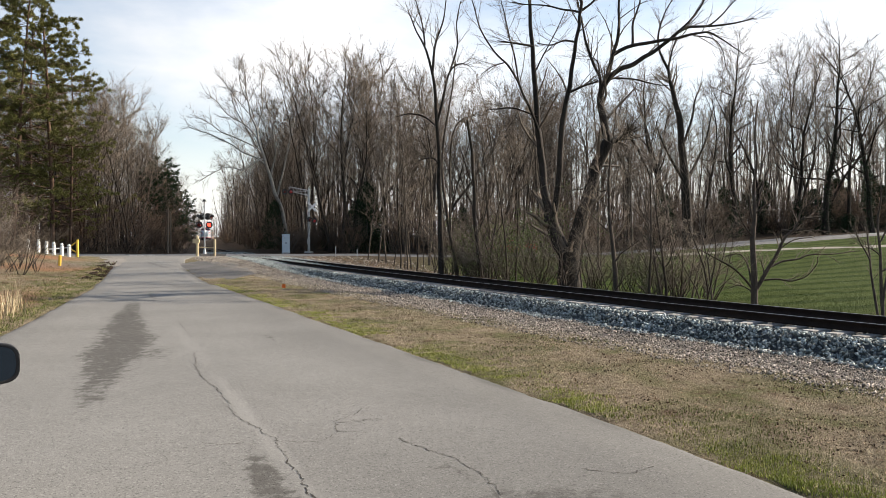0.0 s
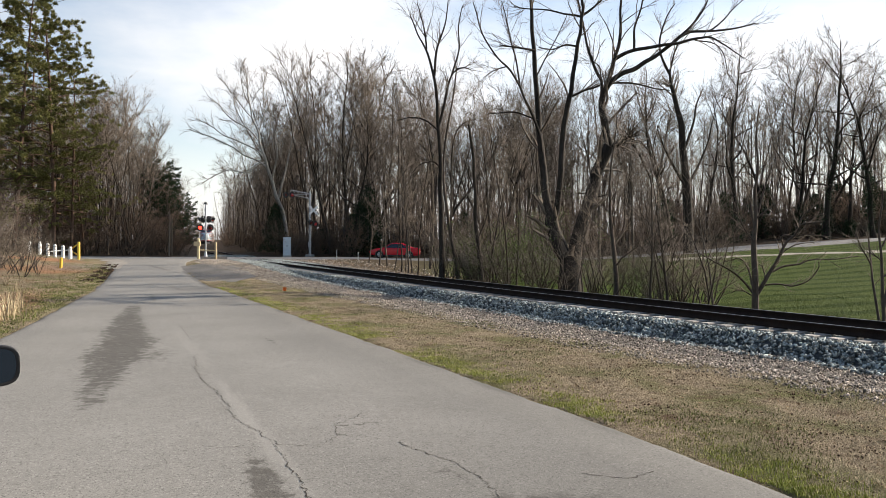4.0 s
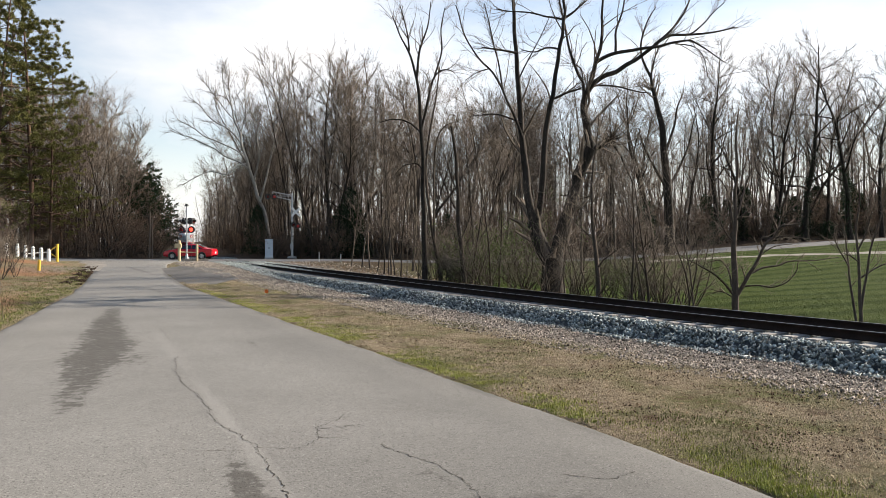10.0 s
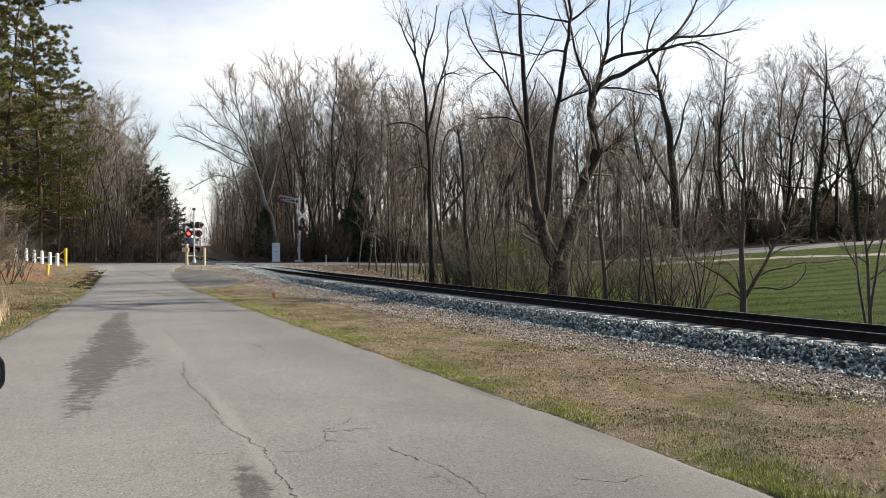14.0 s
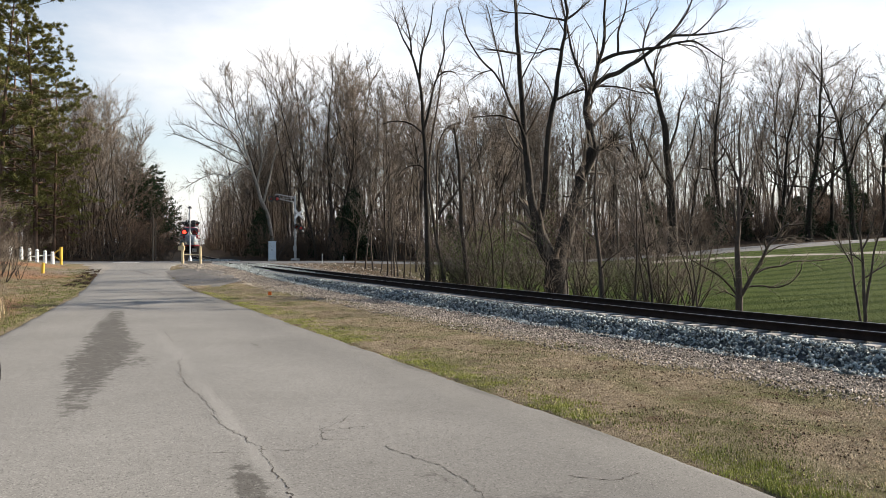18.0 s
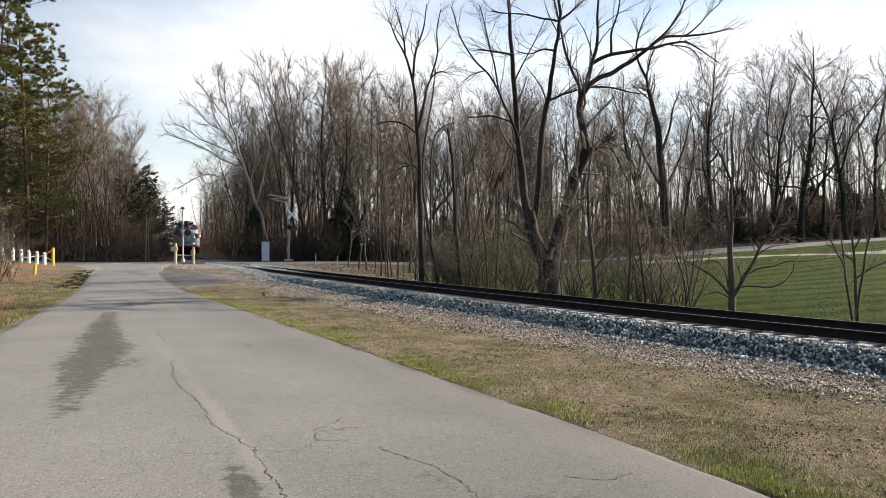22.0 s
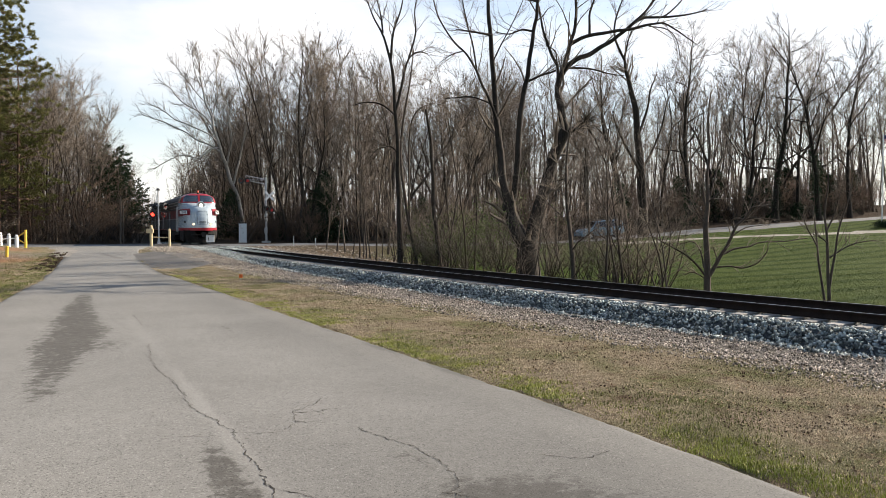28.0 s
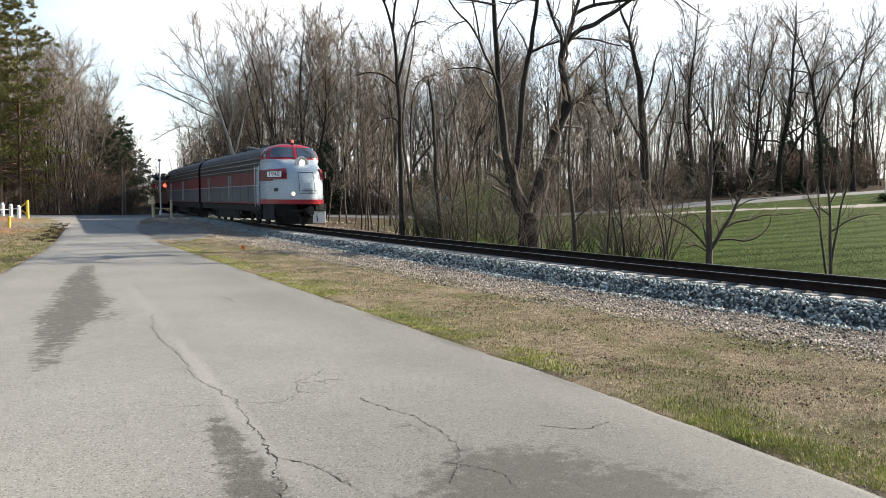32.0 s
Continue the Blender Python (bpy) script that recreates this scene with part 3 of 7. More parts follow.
def make_cracks():
    rng = np.random.default_rng(11)
    m = mat("crack", (0.030, 0.026, 0.023), (0.085, 0.075, 0.065), 5, 40, 0.95, relief=0)
    lines = ([(-5.68, 16.2), (-4.94, 14.5)], [(-4.05, 12.3), (-3.99, 12.0), (-3.49, 10.6), (-3.14, 9.83), (-2.77, 9.19), (-2.46, 8.48), (-2.14, 7.8), (-1.84, 7.32), (-1.55, 6.9), (-1.25, 6.2), (-0.98, 5.47), (-0.75, 4.6)],
             [(-1.55, 6.85), (-1.3, 6.84), (-1.09, 6.9), (-1.02, 7.2), (-1.07, 7.55), (-0.95, 7.85), (-0.87, 8.12)], [(-1.07, 7.55), (-0.85, 7.6), (-0.67, 7.68)], [(-1.02, 7.2), (-0.7, 7.1)], [(-2.2, 6.8), (-1.6, 6.75)],
             [(0.1, 6.3), (0.32, 5.85), (0.42, 5.5), (0.36, 5.2)], [(1.1, 6.0), (1.45, 5.85), (1.7, 6.05)], [(-0.98, 5.47), (-0.6, 5.1), (-0.3, 4.7)], [(-0.45, 6.9), (-0.1, 6.55), (0.1, 6.3)],
             [(0.25, 5.2), (0.6, 5.0), (0.75, 4.7)], [(0.36, 5.2), (0.30, 4.8)])
    parent = thing("road_cracks", "dark branching cracks in the asphalt", "crack", kind="structure")
    for ln in lines:
        pts = []
        for (x0, y0), (x1, y1) in zip(ln, ln[1:]):
            n = max(2, int(math.hypot(x1 - x0, y1 - y0) / 0.03))
            for k in range(n):
                pts.append((x0 + (x1 - x0) * k / n, y0 + (y1 - y0) * k / n))
        pts = np.array(pts + [ln[-1]])
        shake = rng.normal(0, 1, (len(pts) + 8, 2))
        pts += 0.045 * np.stack([np.convolve(shake[:, k], np.ones(9) / 9, "valid") for k in (0, 1)], -1) + rng.normal(0, 0.011, pts.shape)
        d = np.gradient(pts, axis=0)
        nrm = np.stack([-d[:, 1], d[:, 0]], -1) / (np.linalg.norm(d, axis=1)[:, None] + 1e-9)
        w = (0.0015 + 0.0060 * rng.random(len(pts)) ** 2)[:, None]
        a, b = pts + nrm * w, pts - nrm * w
        P = np.concatenate([a, b])
        n = len(pts)
        z = ground_z(P[:, 0], P[:, 1]) + 0.035 + 0.012 * np.sin(P[:, 0] * 0.9) * np.sin(P[:, 1] * 0.4) + 0.003
        i = np.arange(n - 1)
        put("crack", fast_mesh("crack", np.concatenate([P, z[:, None]], 1), np.stack([i, i + n, i + n + 1, i + 1], -1), m), parent)


make_cracks()

# ---- track ----


def track_frame(y):
    sl = float((track_x(y + 1) - track_x(y - 1)) / 2)
    return float(track_x(y)), math.atan2(-sl, 1.0)     # x, heading to the left of +y


def sweep(name, prof, ys, material, zoff, smooth=False, closed=True):
    """Sweeps a profile of (offset towards the lane, z) along the track."""
    prof = np.asarray(prof, dtype=float)
    V = []
    for y in ys:
        x, a = track_frame(y)
        c, s = math.cos(a), math.sin(a)
        V.append(np.stack([x - prof[:, 0] * c, y - prof[:, 0] * s, prof[:, 1] + zoff], -1))
    k = len(prof)
    V = np.concatenate(V)
    kk = k if closed else k - 1
    i = (np.arange(len(ys) - 1)[:, None] * k + np.arange(kk)[None]).ravel()
    j = (np.arange(len(ys) - 1)[:, None] * k + (np.arange(kk) + 1)[None] % k).ravel()
    return fast_mesh(name, V, np.stack([i, j, j + k, i + k], -1), material, smooth)


def make_track():
    ys = np.concatenate([np.arange(-30, 100, 1.0), np.arange(100, 420, 4.0)])
    bed = mat("ballast", (0.022, 0.028, 0.031), (0.115, 0.120, 0.120), 2.5, 32, 0.95, relief=1.0, depth=0.05)
    b = tagged(put("ballast_bed", sweep("ballast_bed", [(2.7, -0.40), (2.50, -0.32), (1.70, 0.080), (0.9, 0.095), (0, 0.12), (-0.9, 0.135), (-1.6, 0.12), (-2.5, -0.26), (-2.8, -0.34)],
                                       ys, bed, 0.0, closed=False)), "grey crushed stone track bed", "track bed", kind="structure")
    track = thing("railway_track", "single rusty railway track on wooden sleepers", "track", kind="structure")
    h = RAIL_Z
    for side in (0.7525, -0.7525):
        prof = [(side + u, v) for u, v in ((-0.07, -0.172), (0.07, -0.172), (0.07, -0.158), (0.010, -0.142), (0.010, -0.045), (0.036, -0.034), (0.036, -0.006), (0.028, 0.0), (-0.028, 0.0), (-0.036, -0.006), (-0.036, -0.034), (-0.010, -0.045), (-0.010, -0.142), (-0.07, -0.158))]
        rail = put("rail", sweep("rail", prof, ys, M["steel_dark"], h), track, "rust-brown steel rail")
        put("railhead", sweep("railhead", [(side - 0.024, 0.0), (side + 0.024, 0.0), (side + 0.022, 0.003), (side - 0.022, 0.003)], ys, M["steel_bright"], h), rail, "polished rail top")
    bm = box(2.74, 0.23, 0.18, 0, 0, 0)
    bmesh.ops.bevel(bm, geom=list(bm.edges), offset=0.012, segments=1, affect="EDGES")
    me = bpy.data.meshes.new("sleeper")
    bm.to_mesh(me)
    bm.free()
    me.materials.append(M["tie"])
    rng = random.Random(4)
    y = 2.0
    while y < 120:
        x, a = track_frame(y)
        if not (63.5 < y < 71.5):
            put("sleeper", me, track, m=pose(x + rng.uniform(-.03, .03), y, RAIL_Z - 0.172 - 0.09 - 0.004, rng.uniform(-1, 1), 0, math.degrees(a) + rng.uniform(-1.5, 1.5)))
        y += 0.48 * math.cos(a)
    return track


TRACK = make_track()


def stones(name, count, place, size, material, label, seed, category="gravel"):
    """Loose broken stones as one sheet of small irregular solids."""
    rng = np.random.default_rng(seed)
    base = np.array([(1, 0, 0), (-1, 0, 0), (0, 1, 0), (0, -1, 0), (0, 0, 1), (0, 0, -1)], dtype=float)
    tri = np.array([(0, 2, 4), (2, 1, 4), (1, 3, 4), (3, 0, 4), (2, 0, 5), (1, 2, 5), (3, 1, 5), (0, 3, 5)])
    P, S = place(rng, count)
    n = len(P)
    sh = base[None] * (0.6 + 0.6 * rng.random((n, 6, 1))) + rng.normal(0, 0.22, (n, 6, 3))
    sh *= np.stack([np.ones(n), 0.55 + 0.5 * rng.random(n), 0.5 + 0.4 * rng.random(n)], -1)[:, None]
    q = rng.normal(size=(n, 4))
    q /= np.linalg.norm(q, axis=1)[:, None]
    w, x, y, z = q.T
    R = np.stack([1 - 2 * (y * y + z * z), 2 * (x * y - z * w), 2 * (x * z + y * w), 2 * (x * y + z * w), 1 - 2 * (x * x + z * z), 2 * (y * z - x * w),
                  2 * (x * z - y * w), 2 * (y * z + x * w), 1 - 2 * (x * x + y * y)], -1).reshape(n, 3, 3)
    V = np.einsum("nij,nkj->nki", R, sh) * (S * size)[:, None, None] + P[:, None]
    Fa = tri[None] + (np.arange(n) * 6)[:, None, None]
    tagged(put(name, fast_mesh(name, V.reshape(-1, 3), Fa.reshape(-1, 3), material)), label, category, kind="stuff")


def on_track(rng, y, off):
    sl = (track_x(y + 1) - track_x(y - 1)) / 2
    c = 1 / np.sqrt(1 + sl * sl)
    return track_x(y) - off * c, y + off * sl * c


def ballast_place(rng, n):
    y = 5 + 75 * rng.random(n) ** 2.5
    off = rng.uniform(-1.7, 2.55, n)
    keep = ~((y > 62.5) & (y < 72.5)) & ((off > 1.46) | (rng.random(n) < np.where((np.abs(off) > 0.6) & (np.abs(off) < 1.44), 0.5, 0.4)))
    y, off = y[keep], off[keep]
    x, yy = on_track(rng, y, off)
    z = np.interp(off, [-2.5, -1.6, -0.9, 0, 0.9, 1.70, 2.50, 2.6], [-.26, .12, .10, .09, .085, .085, -.30, -.35])
    z = np.maximum(z, ground_z(x, yy)) + rng.uniform(-0.01, 0.03, len(x)) - 0.012 * (np.abs(off) < 1.44)
    return np.stack([x, yy, z], -1), 0.75 + 0.6 * rng.random(len(x)) + 0.012 * y


def gravel_place(rng, n):
    y = 4 + 60 * rng.random(n) ** 2.4
    off = 2.32 + 3.3 * rng.random(n) ** 1.35
    x, yy = on_track(rng, y, off)
    keep = (x > np.interp(yy, LANE_Y, LANE_R) + 0.5)
    x, yy = x[keep], yy[keep]
    return np.stack([x, yy, ground_z(x, yy) + ground_bumps(x, yy) + rng.uniform(-0.01, 0.022, len(x))], -1), 0.35 + 0.75 * rng.random(len(x)) ** 2 + 0.008 * yy


stones("ballast_stones", 95000, ballast_place, 0.038, M["stone"], "loose blue-grey crushed ballast stones", 21)
stones("gravel", 90000, gravel_place, 0.029, M["stone_tan"], "tan and grey gravel beside the track", 22)


def strip_place(rng, n):
    y = rng.uniform(34, 64, n)
    off = -2.3 - 4.5 * rng.random(n) ** 1.5
    x, yy = on_track(rng, y, off)
    keep = yy < cross_y(x) - CROSS_W - 0.3
    x, yy = x[keep], yy[keep]
    return np.stack([x, yy, ground_z(x, yy) + rng.uniform(-0.01, 0.03, len(x))], -1), 0.5 + 1.3 * rng.random(len(x)) ** 3


stones("gravel", 2600, strip_place, 0.045, M["stone_tan"], "pale scattered gravel on the bare soil behind the track", 24)


def clod_place(rng, n):
    y = rng.uniform(33, 50, n)
    x = np.interp(y, LANE_Y, LANE_L) - np.abs(rng.normal(0.05, 0.22, n)) - 0.5 * (np.sin(y * 1.7) > 0.2)
    return np.stack([x, y, ground_z(x, y) + rng.uniform(-0.02, 0.06, n)], -1), 0.4 + 1.0 * rng.random(n) ** 2


def crumb_place(rng, n):
    y = 3.6 + 26 * rng.random(n) ** 2.0
    x = np.interp(y, LANE_Y, LANE_R) + rng.uniform(0.5, 5.5, n)
    k = (track_off(x, y) > 3.9) & (np.sin(x * 2.1 + 2 * np.sin(y * 1.3)) + np.sin(y * 1.9 + 1.5 * np.sin(x * 1.7)) + rng.normal(0, 0.5, n) > 0.3)
    x, y = x[k], y[k]
    return np.stack([x, y, ground_z(x, y) + ground_bumps(x, y) + rng.uniform(-0.004, 0.014, len(x))], -1), 0.4 + 0.9 * rng.random(len(x)) ** 2


M["clod"] = mat("clod", (0.018, 0.013, 0.010), (0.075, 0.050, 0.034), 4, 25, 0.95, relief=0.5, depth=0.01, vary=0.5, island=True)
stones("soil_clods", 1300, clod_place, 0.055, M["clod"], "dark eroded clods of soil along the bank's edge", 23, "soil")
M["crumb"] = mat("crumb", (0.050, 0.035, 0.023), (0.150, 0.105, 0.070), 4, 25, 0.95, relief=0.3, depth=0.005, vary=0.5, island=True)
stones("soil_crumbs", 26000, crumb_place, 0.014, M["crumb"], "dark brown crumbs of soil and dead leaf on the verge", 25, "soil")


# ---- grass and fallen leaves ----


def blades(name, P, height, width, material, label, seed, lean=0.5, bent=True):
    """Grass blades, bent (three faces) or straight (one), joined into one sheet."""
    rng = np.random.default_rng(seed)
    n = len(P)
    a = rng.uniform(0, 6.283, n)
    d = np.stack([np.cos(a), np.sin(a), np.zeros(n)], -1)
    s = np.stack([-np.sin(a), np.cos(a), np.zeros(n)], -1)
    h = height * rng.uniform(0.45, 1.2, n)[:, None]
    w = width * rng.uniform(0.6, 1.2, n)[:, None]
    ln = (lean * rng.uniform(0.1, 1.2, n))[:, None]
    mid = P + UPV * h * 0.55 + d * h * ln * 0.3
    tip = P + UPV * h * (1 - 0.35 * ln) + d * h * ln
    if bent:
        V = np.stack([P - s * w, P + s * w, mid - s * w * 0.8, mid + s * w * 0.8, tip], 1).reshape(-1, 3)
        Fa = np.array([(0, 1, 3), (0, 3, 2), (2, 3, 4)])[None] + (np.arange(n) * 5)[:, None, None]
    else:
        V = np.stack([P - s * w, P + s * w, tip], 1).reshape(-1, 3)
        Fa = np.arange(3 * n).reshape(-1, 1, 3)
    tagged(put(name, fast_mesh(name, V, Fa.reshape(-1, 3), material)), label, "grass", kind="stuff")


UPV = np.array([0, 0, 1.0])


def make_grass():
    rng = np.random.default_rng(51)

    def rooted(X, Y, keep=None):
        if keep is not None:
            X, Y = X[keep], Y[keep]
        return np.stack([X, Y, ground_z(X, Y) + ground_bumps(X, Y) - 0.006], -1)

    def tufts(n, per, ylo, yhi, power, xf, spread):
        k = n // per
        y = ylo + (yhi - ylo) * rng.random(k) ** power
        x = xf(y)
        return np.repeat(x, per) + rng.normal(0, spread, k * per), np.repeat(y, per) + rng.normal(0, spread, k * per)

    def patch(x, y, k=1.0):
        return np.sin(x * 1.3 * k + 2 * np.sin(y * 0.7 * k)) + np.sin(y * 1.1 * k + 1.5 * np.sin(x * 0.9 * k + 1))

    redge = lambda y: np.interp(y, LANE_Y, LANE_R)
    ledge = lambda y: np.interp(y, LANE_Y, LANE_L)
    # green strip along the lane's edge and green patches
    X, Y = tufts(60000, 6, 3.6, 30, 2.4, lambda y: redge(y) + 0.0 + np.abs(rng.normal(0, 0.30, len(y))) * (1 + y * 0.03), 0.035)
    blades("verge_grass", rooted(X, Y, (X > redge(Y) - 0.02) & (patch(X, Y, 1.6) + rng.normal(0, 0.4, len(X)) > -0.1)), 0.044, 0.0042, M["grass"], "fresh green grass along the lane's edge", 1, 0.6, False)
    X, Y = tufts(110000, 7, 3.6, 34, 2.2, lambda y: redge(y) + rng.uniform(0.2, 5.0, len(y)), 0.05)
    off = track_off(X, Y)
    blades("verge_grass", rooted(X, Y, (off > 4.1) & (patch(X, Y) + rng.normal(0, 0.35, len(X)) > 0.55)), 0.045, 0.0042, M["grass_dull"], "patchy green grass on the verge", 2, 0.8, False)
    X, Y = tufts(210000, 4, 3.6, 40, 2.3, lambda y: redge(y) + rng.uniform(0.03, 6.0, len(y)), 0.06)
    off = track_off(X, Y)
    blades("dry_grass", rooted(X, Y, (off > 3.9) & (patch(X, Y, 0.8) + rng.normal(0, 0.5, len(X)) < 0.9) & (patch(X + 1, Y, 2.3) + rng.normal(0, 0.5, len(X)) > -0.5)), 0.042, 0.0042, M["straw"], "short dry straw-coloured grass", 3, 1.3, False)
    # left bank
    X, Y = tufts(22000, 7, 9, 50, 1.5, lambda y: ledge(y) - 0.05 - np.abs(rng.normal(0, 1.3, len(y))), 0.06)
    blades("bank_grass", rooted(X, Y, X < ledge(Y) - 0.03), 0.07, 0.005, M["grass_dull"], "green grass on the lane's left edge", 4)
    X, Y = tufts(9000, 8, 9, 46, 1.4, lambda y: ledge(y) - rng.uniform(0.8, 6.5, len(y)), 0.08)
    blades("bank_straw", rooted(X, Y), 0.14, 0.005, M["dead_leaf"], "dry brown grass on the left bank", 5, 1.2)
    for cx, cy, n in ((-10.3, 17.5, 70), (-10.9, 18.8, 60), (-11.7, 20.5, 60), (-10.1, 16.2, 50)):
        X, Y = cx + rng.normal(0, 0.14, n), cy + rng.normal(0, 0.14, n)
        blades("tall_grass_tuft", rooted(X, Y), 0.75, 0.006, M["straw"], "tall dry bent grass tuft", int(cy * 10), 0.7)
    # lawn beyond the track
    n = 16000
    Y = 15 + 15 * rng.random(n) ** 1.2
    X = track_x(Y) + 4.3 + 26 * rng.random(n)
    blades("lawn_grass", rooted(X, Y, (X < 34) & (patch(X, Y, 0.35) > -1.2)), 0.045, 0.008, M["lawn_blade"], "short mown lawn grass", 6)
    # grass and weeds at the foot of the track's far side
    X, Y = tufts(4000, 7, 12, 60, 1.3, lambda y: track_x(y) + rng.uniform(2.7, 5.0, len(y)), 0.08)
    blades("trackside_weeds", rooted(X, Y), 0.20, 0.005, M["dead_leaf"], "dry weeds beside the track", 7, 0.7)
    # fallen leaves
    n = 15000
    Y = 3.6 + 40 * rng.random(n) ** 1.8
    X = redge(Y) + rng.uniform(0.1, 6.5, n)
    k = n // 3
    Y[:k] = 10 + 36 * rng.random(k) ** 1.3
    X[:k] = ledge(Y[:k]) - rng.uniform(0.3, 6, k)
    keep = (track_off(X, Y) > 3.7) & (patch(X + 3, Y, 0.9) > -0.3)
    P = rooted(X, Y, keep) + UPV * 0.018
    n = len(P)
    q = rng.normal(size=(n, 3)) * (1, 1, 0.3)
    q /= np.linalg.norm(q, axis=1)[:, None]
    r = np.cross(q, rng.normal(0, 0.3, (n, 3)) + UPV)
    r /= np.linalg.norm(r, axis=1)[:, None]
    s = rng.uniform(0.010, 0.024, (n, 1))
    V = np.stack([P - q * s, P + r * s * 0.6 + UPV * s * 0.3, P + q * s, P - r * s * 0.6 + UPV * s * 0.2], 1).reshape(-1, 3)
    i = np.arange(n)[:, None] * 4
    tagged(put("fallen_leaves", fast_mesh("fallen_leaves", V, i + np.arange(4)[None], M["dead_leaf"])), "brown fallen leaves in the verge", "leaves", kind="stuff")


M["lawn_blade"] = mat("lawn_blade", (0.036, 0.062, 0.010), (0.070, 0.096, 0.020), 0.3, 6, 0.75, relief=0, vary=0.2, island=True)
make_grass()


# ---- trees ----
UP = np.array([0, 0, 1.0])


def limb(rng, p, d, length, n, wander, lift):
    """A wandering line of n pieces that starts at p along d."""
    pts, d = [np.array(p, dtype=float)], np.array(d, dtype=float)
    d /= np.linalg.norm(d)
    for _ in range(n):
        d = d + rng.normal(0, wander, 3) + UP * lift
        d /= np.linalg.norm(d)
        pts.append(pts[-1] + d * length / n)
    return np.array(pts)


def tubes(lines, sides):
    """One mesh's arrays for tapering tubes: a list of (points, radii)."""
    V, Fq, at = [], [], 0
    ang = np.arange(sides) * 2 * np.pi / sides
    ring = np.stack([np.cos(ang), np.sin(ang)], -1)
    for pts, rad in lines:
        n = len(pts)
        d = np.gradient(pts, axis=0)
        d /= np.linalg.norm(d, axis=1)[:, None] + 1e-9
        ref = np.array([1.0, 0, 0]) if abs(d[0][0]) < 0.8 else np.array([0, 1.0, 0])
        u = np.cross(d, ref)
        u /= np.linalg.norm(u, axis=1)[:, None] + 1e-9
        w = np.cross(d, u)
        V.append((pts[:, None] + rad[:, None, None] * (ring[None, :, :1] * u[:, None] + ring[None, :, 1:] * w[:, None])).reshape(-1, 3))
        i = (np.arange(n - 1)[:, None] * sides + np.arange(sides)[None]).ravel() + at
        j = (np.arange(n - 1)[:, None] * sides + (np.arange(sides) + 1)[None] % sides).ravel() + at
        Fq.append(np.stack([i, j, j + sides, i + sides], -1))
        at += n * sides
    return np.concatenate(V), np.concatenate(Fq)


def along(pts, t):
    k = t * (len(pts) - 1)
    i = min(int(k), len(pts) - 2)
    d = pts[i + 1] - pts[i]
    return pts[i] + d * (k - i), d / (np.linalg.norm(d) + 1e-9)


def side_dir(rng, d, spread):
    """A direction that leaves d by about spread radians."""
    v = rng.normal(size=3)
    v -= d * v.dot(d)
    v /= np.linalg.norm(v) + 1e-9
    return d * math.cos(spread) + v * math.sin(spread)


def twigs_on(rng, branches, per, length, spread, lift, rmin, levels=2, per2=4):
    """Fine growth on thick branches: returns lists of lines, level by level."""
    out, base = [], branches
    for lev in range(levels):
        nxt = []
        for pts, rad in base:
            L = np.linalg.norm(pts[-1] - pts[0])
            cnt = per if lev == 0 else per2
            for _ in range(cnt):
                t = rng.uniform(0.22, 1.0)
                p, d = along(pts, t)
                ll = length * (0.42 ** lev) * rng.uniform(0.5, 1.15) * (1.15 - 0.5 * t)
                r0 = max(rmin, np.interp(t, [0, 1], [rad[0], rad[-1]]) * 0.5)
                q = limb(rng, p, side_dir(rng, d, rng.uniform(0.35, 1.0) * spread), ll, 3 if lev == 0 else 2, 0.16, lift)
                nxt.append((q, np.linspace(r0, max(rmin * 0.5, r0 * 0.3), len(q))))
        out.append(nxt)
        base = nxt
    return out


def bases_on(rng, lines, per, lo):
    """Places and directions at random along a list of lines, with the thickness there."""
    P, D, R = [], [], []
    for pts, rad in lines:
        t = rng.uniform(lo, 1.0, per) * (len(pts) - 1)
        i = np.minimum(t.astype(int), len(pts) - 2)
        d = pts[i + 1] - pts[i]
        P.append(pts[i] + d * (t - i)[:, None])
        D.append(d / (np.linalg.norm(d, axis=1)[:, None] + 1e-9))
        R.append(np.interp(t, np.arange(len(rad)), rad))
    return np.concatenate(P), np.concatenate(D), np.concatenate(R)


def leave(rng, D, lo, hi, lift):
    """Directions that leave D by lo to hi radians, drawn upwards by lift."""
    v = rng.normal(size=D.shape)
    v -= D * (v * D).sum(1)[:, None]
    v /= np.linalg.norm(v, axis=1)[:, None] + 1e-9
    a = rng.uniform(lo, hi, len(D))[:, None]
    d = D * np.cos(a) + v * np.sin(a) + UP * lift
    return d / (np.linalg.norm(d, axis=1)[:, None] + 1e-9)


def spikes(P, D, L, R):
    """Arrays of fine twigs: three-sided shoots that taper to a point."""
    ref = np.where(np.abs(D[:, :1]) < 0.8, np.array([[1.0, 0, 0]]), np.array([[0, 1.0, 0]]))
    u = np.cross(D, ref)
    u /= np.linalg.norm(u, axis=1)[:, None] + 1e-9
    w = np.cross(D, u)
    R = R[:, None]
    V = np.stack([P + u * R, P - u * R * 0.5 + w * R * 0.87, P - u * R * 0.5 - w * R * 0.87, P + D * L[:, None]], 1).reshape(-1, 3)
    F = np.array([(0, 1, 3), (1, 2, 3), (2, 0, 3)])[None] + (np.arange(len(P)) * 4)[:, None, None]
    return V, F.reshape(-1, 3)


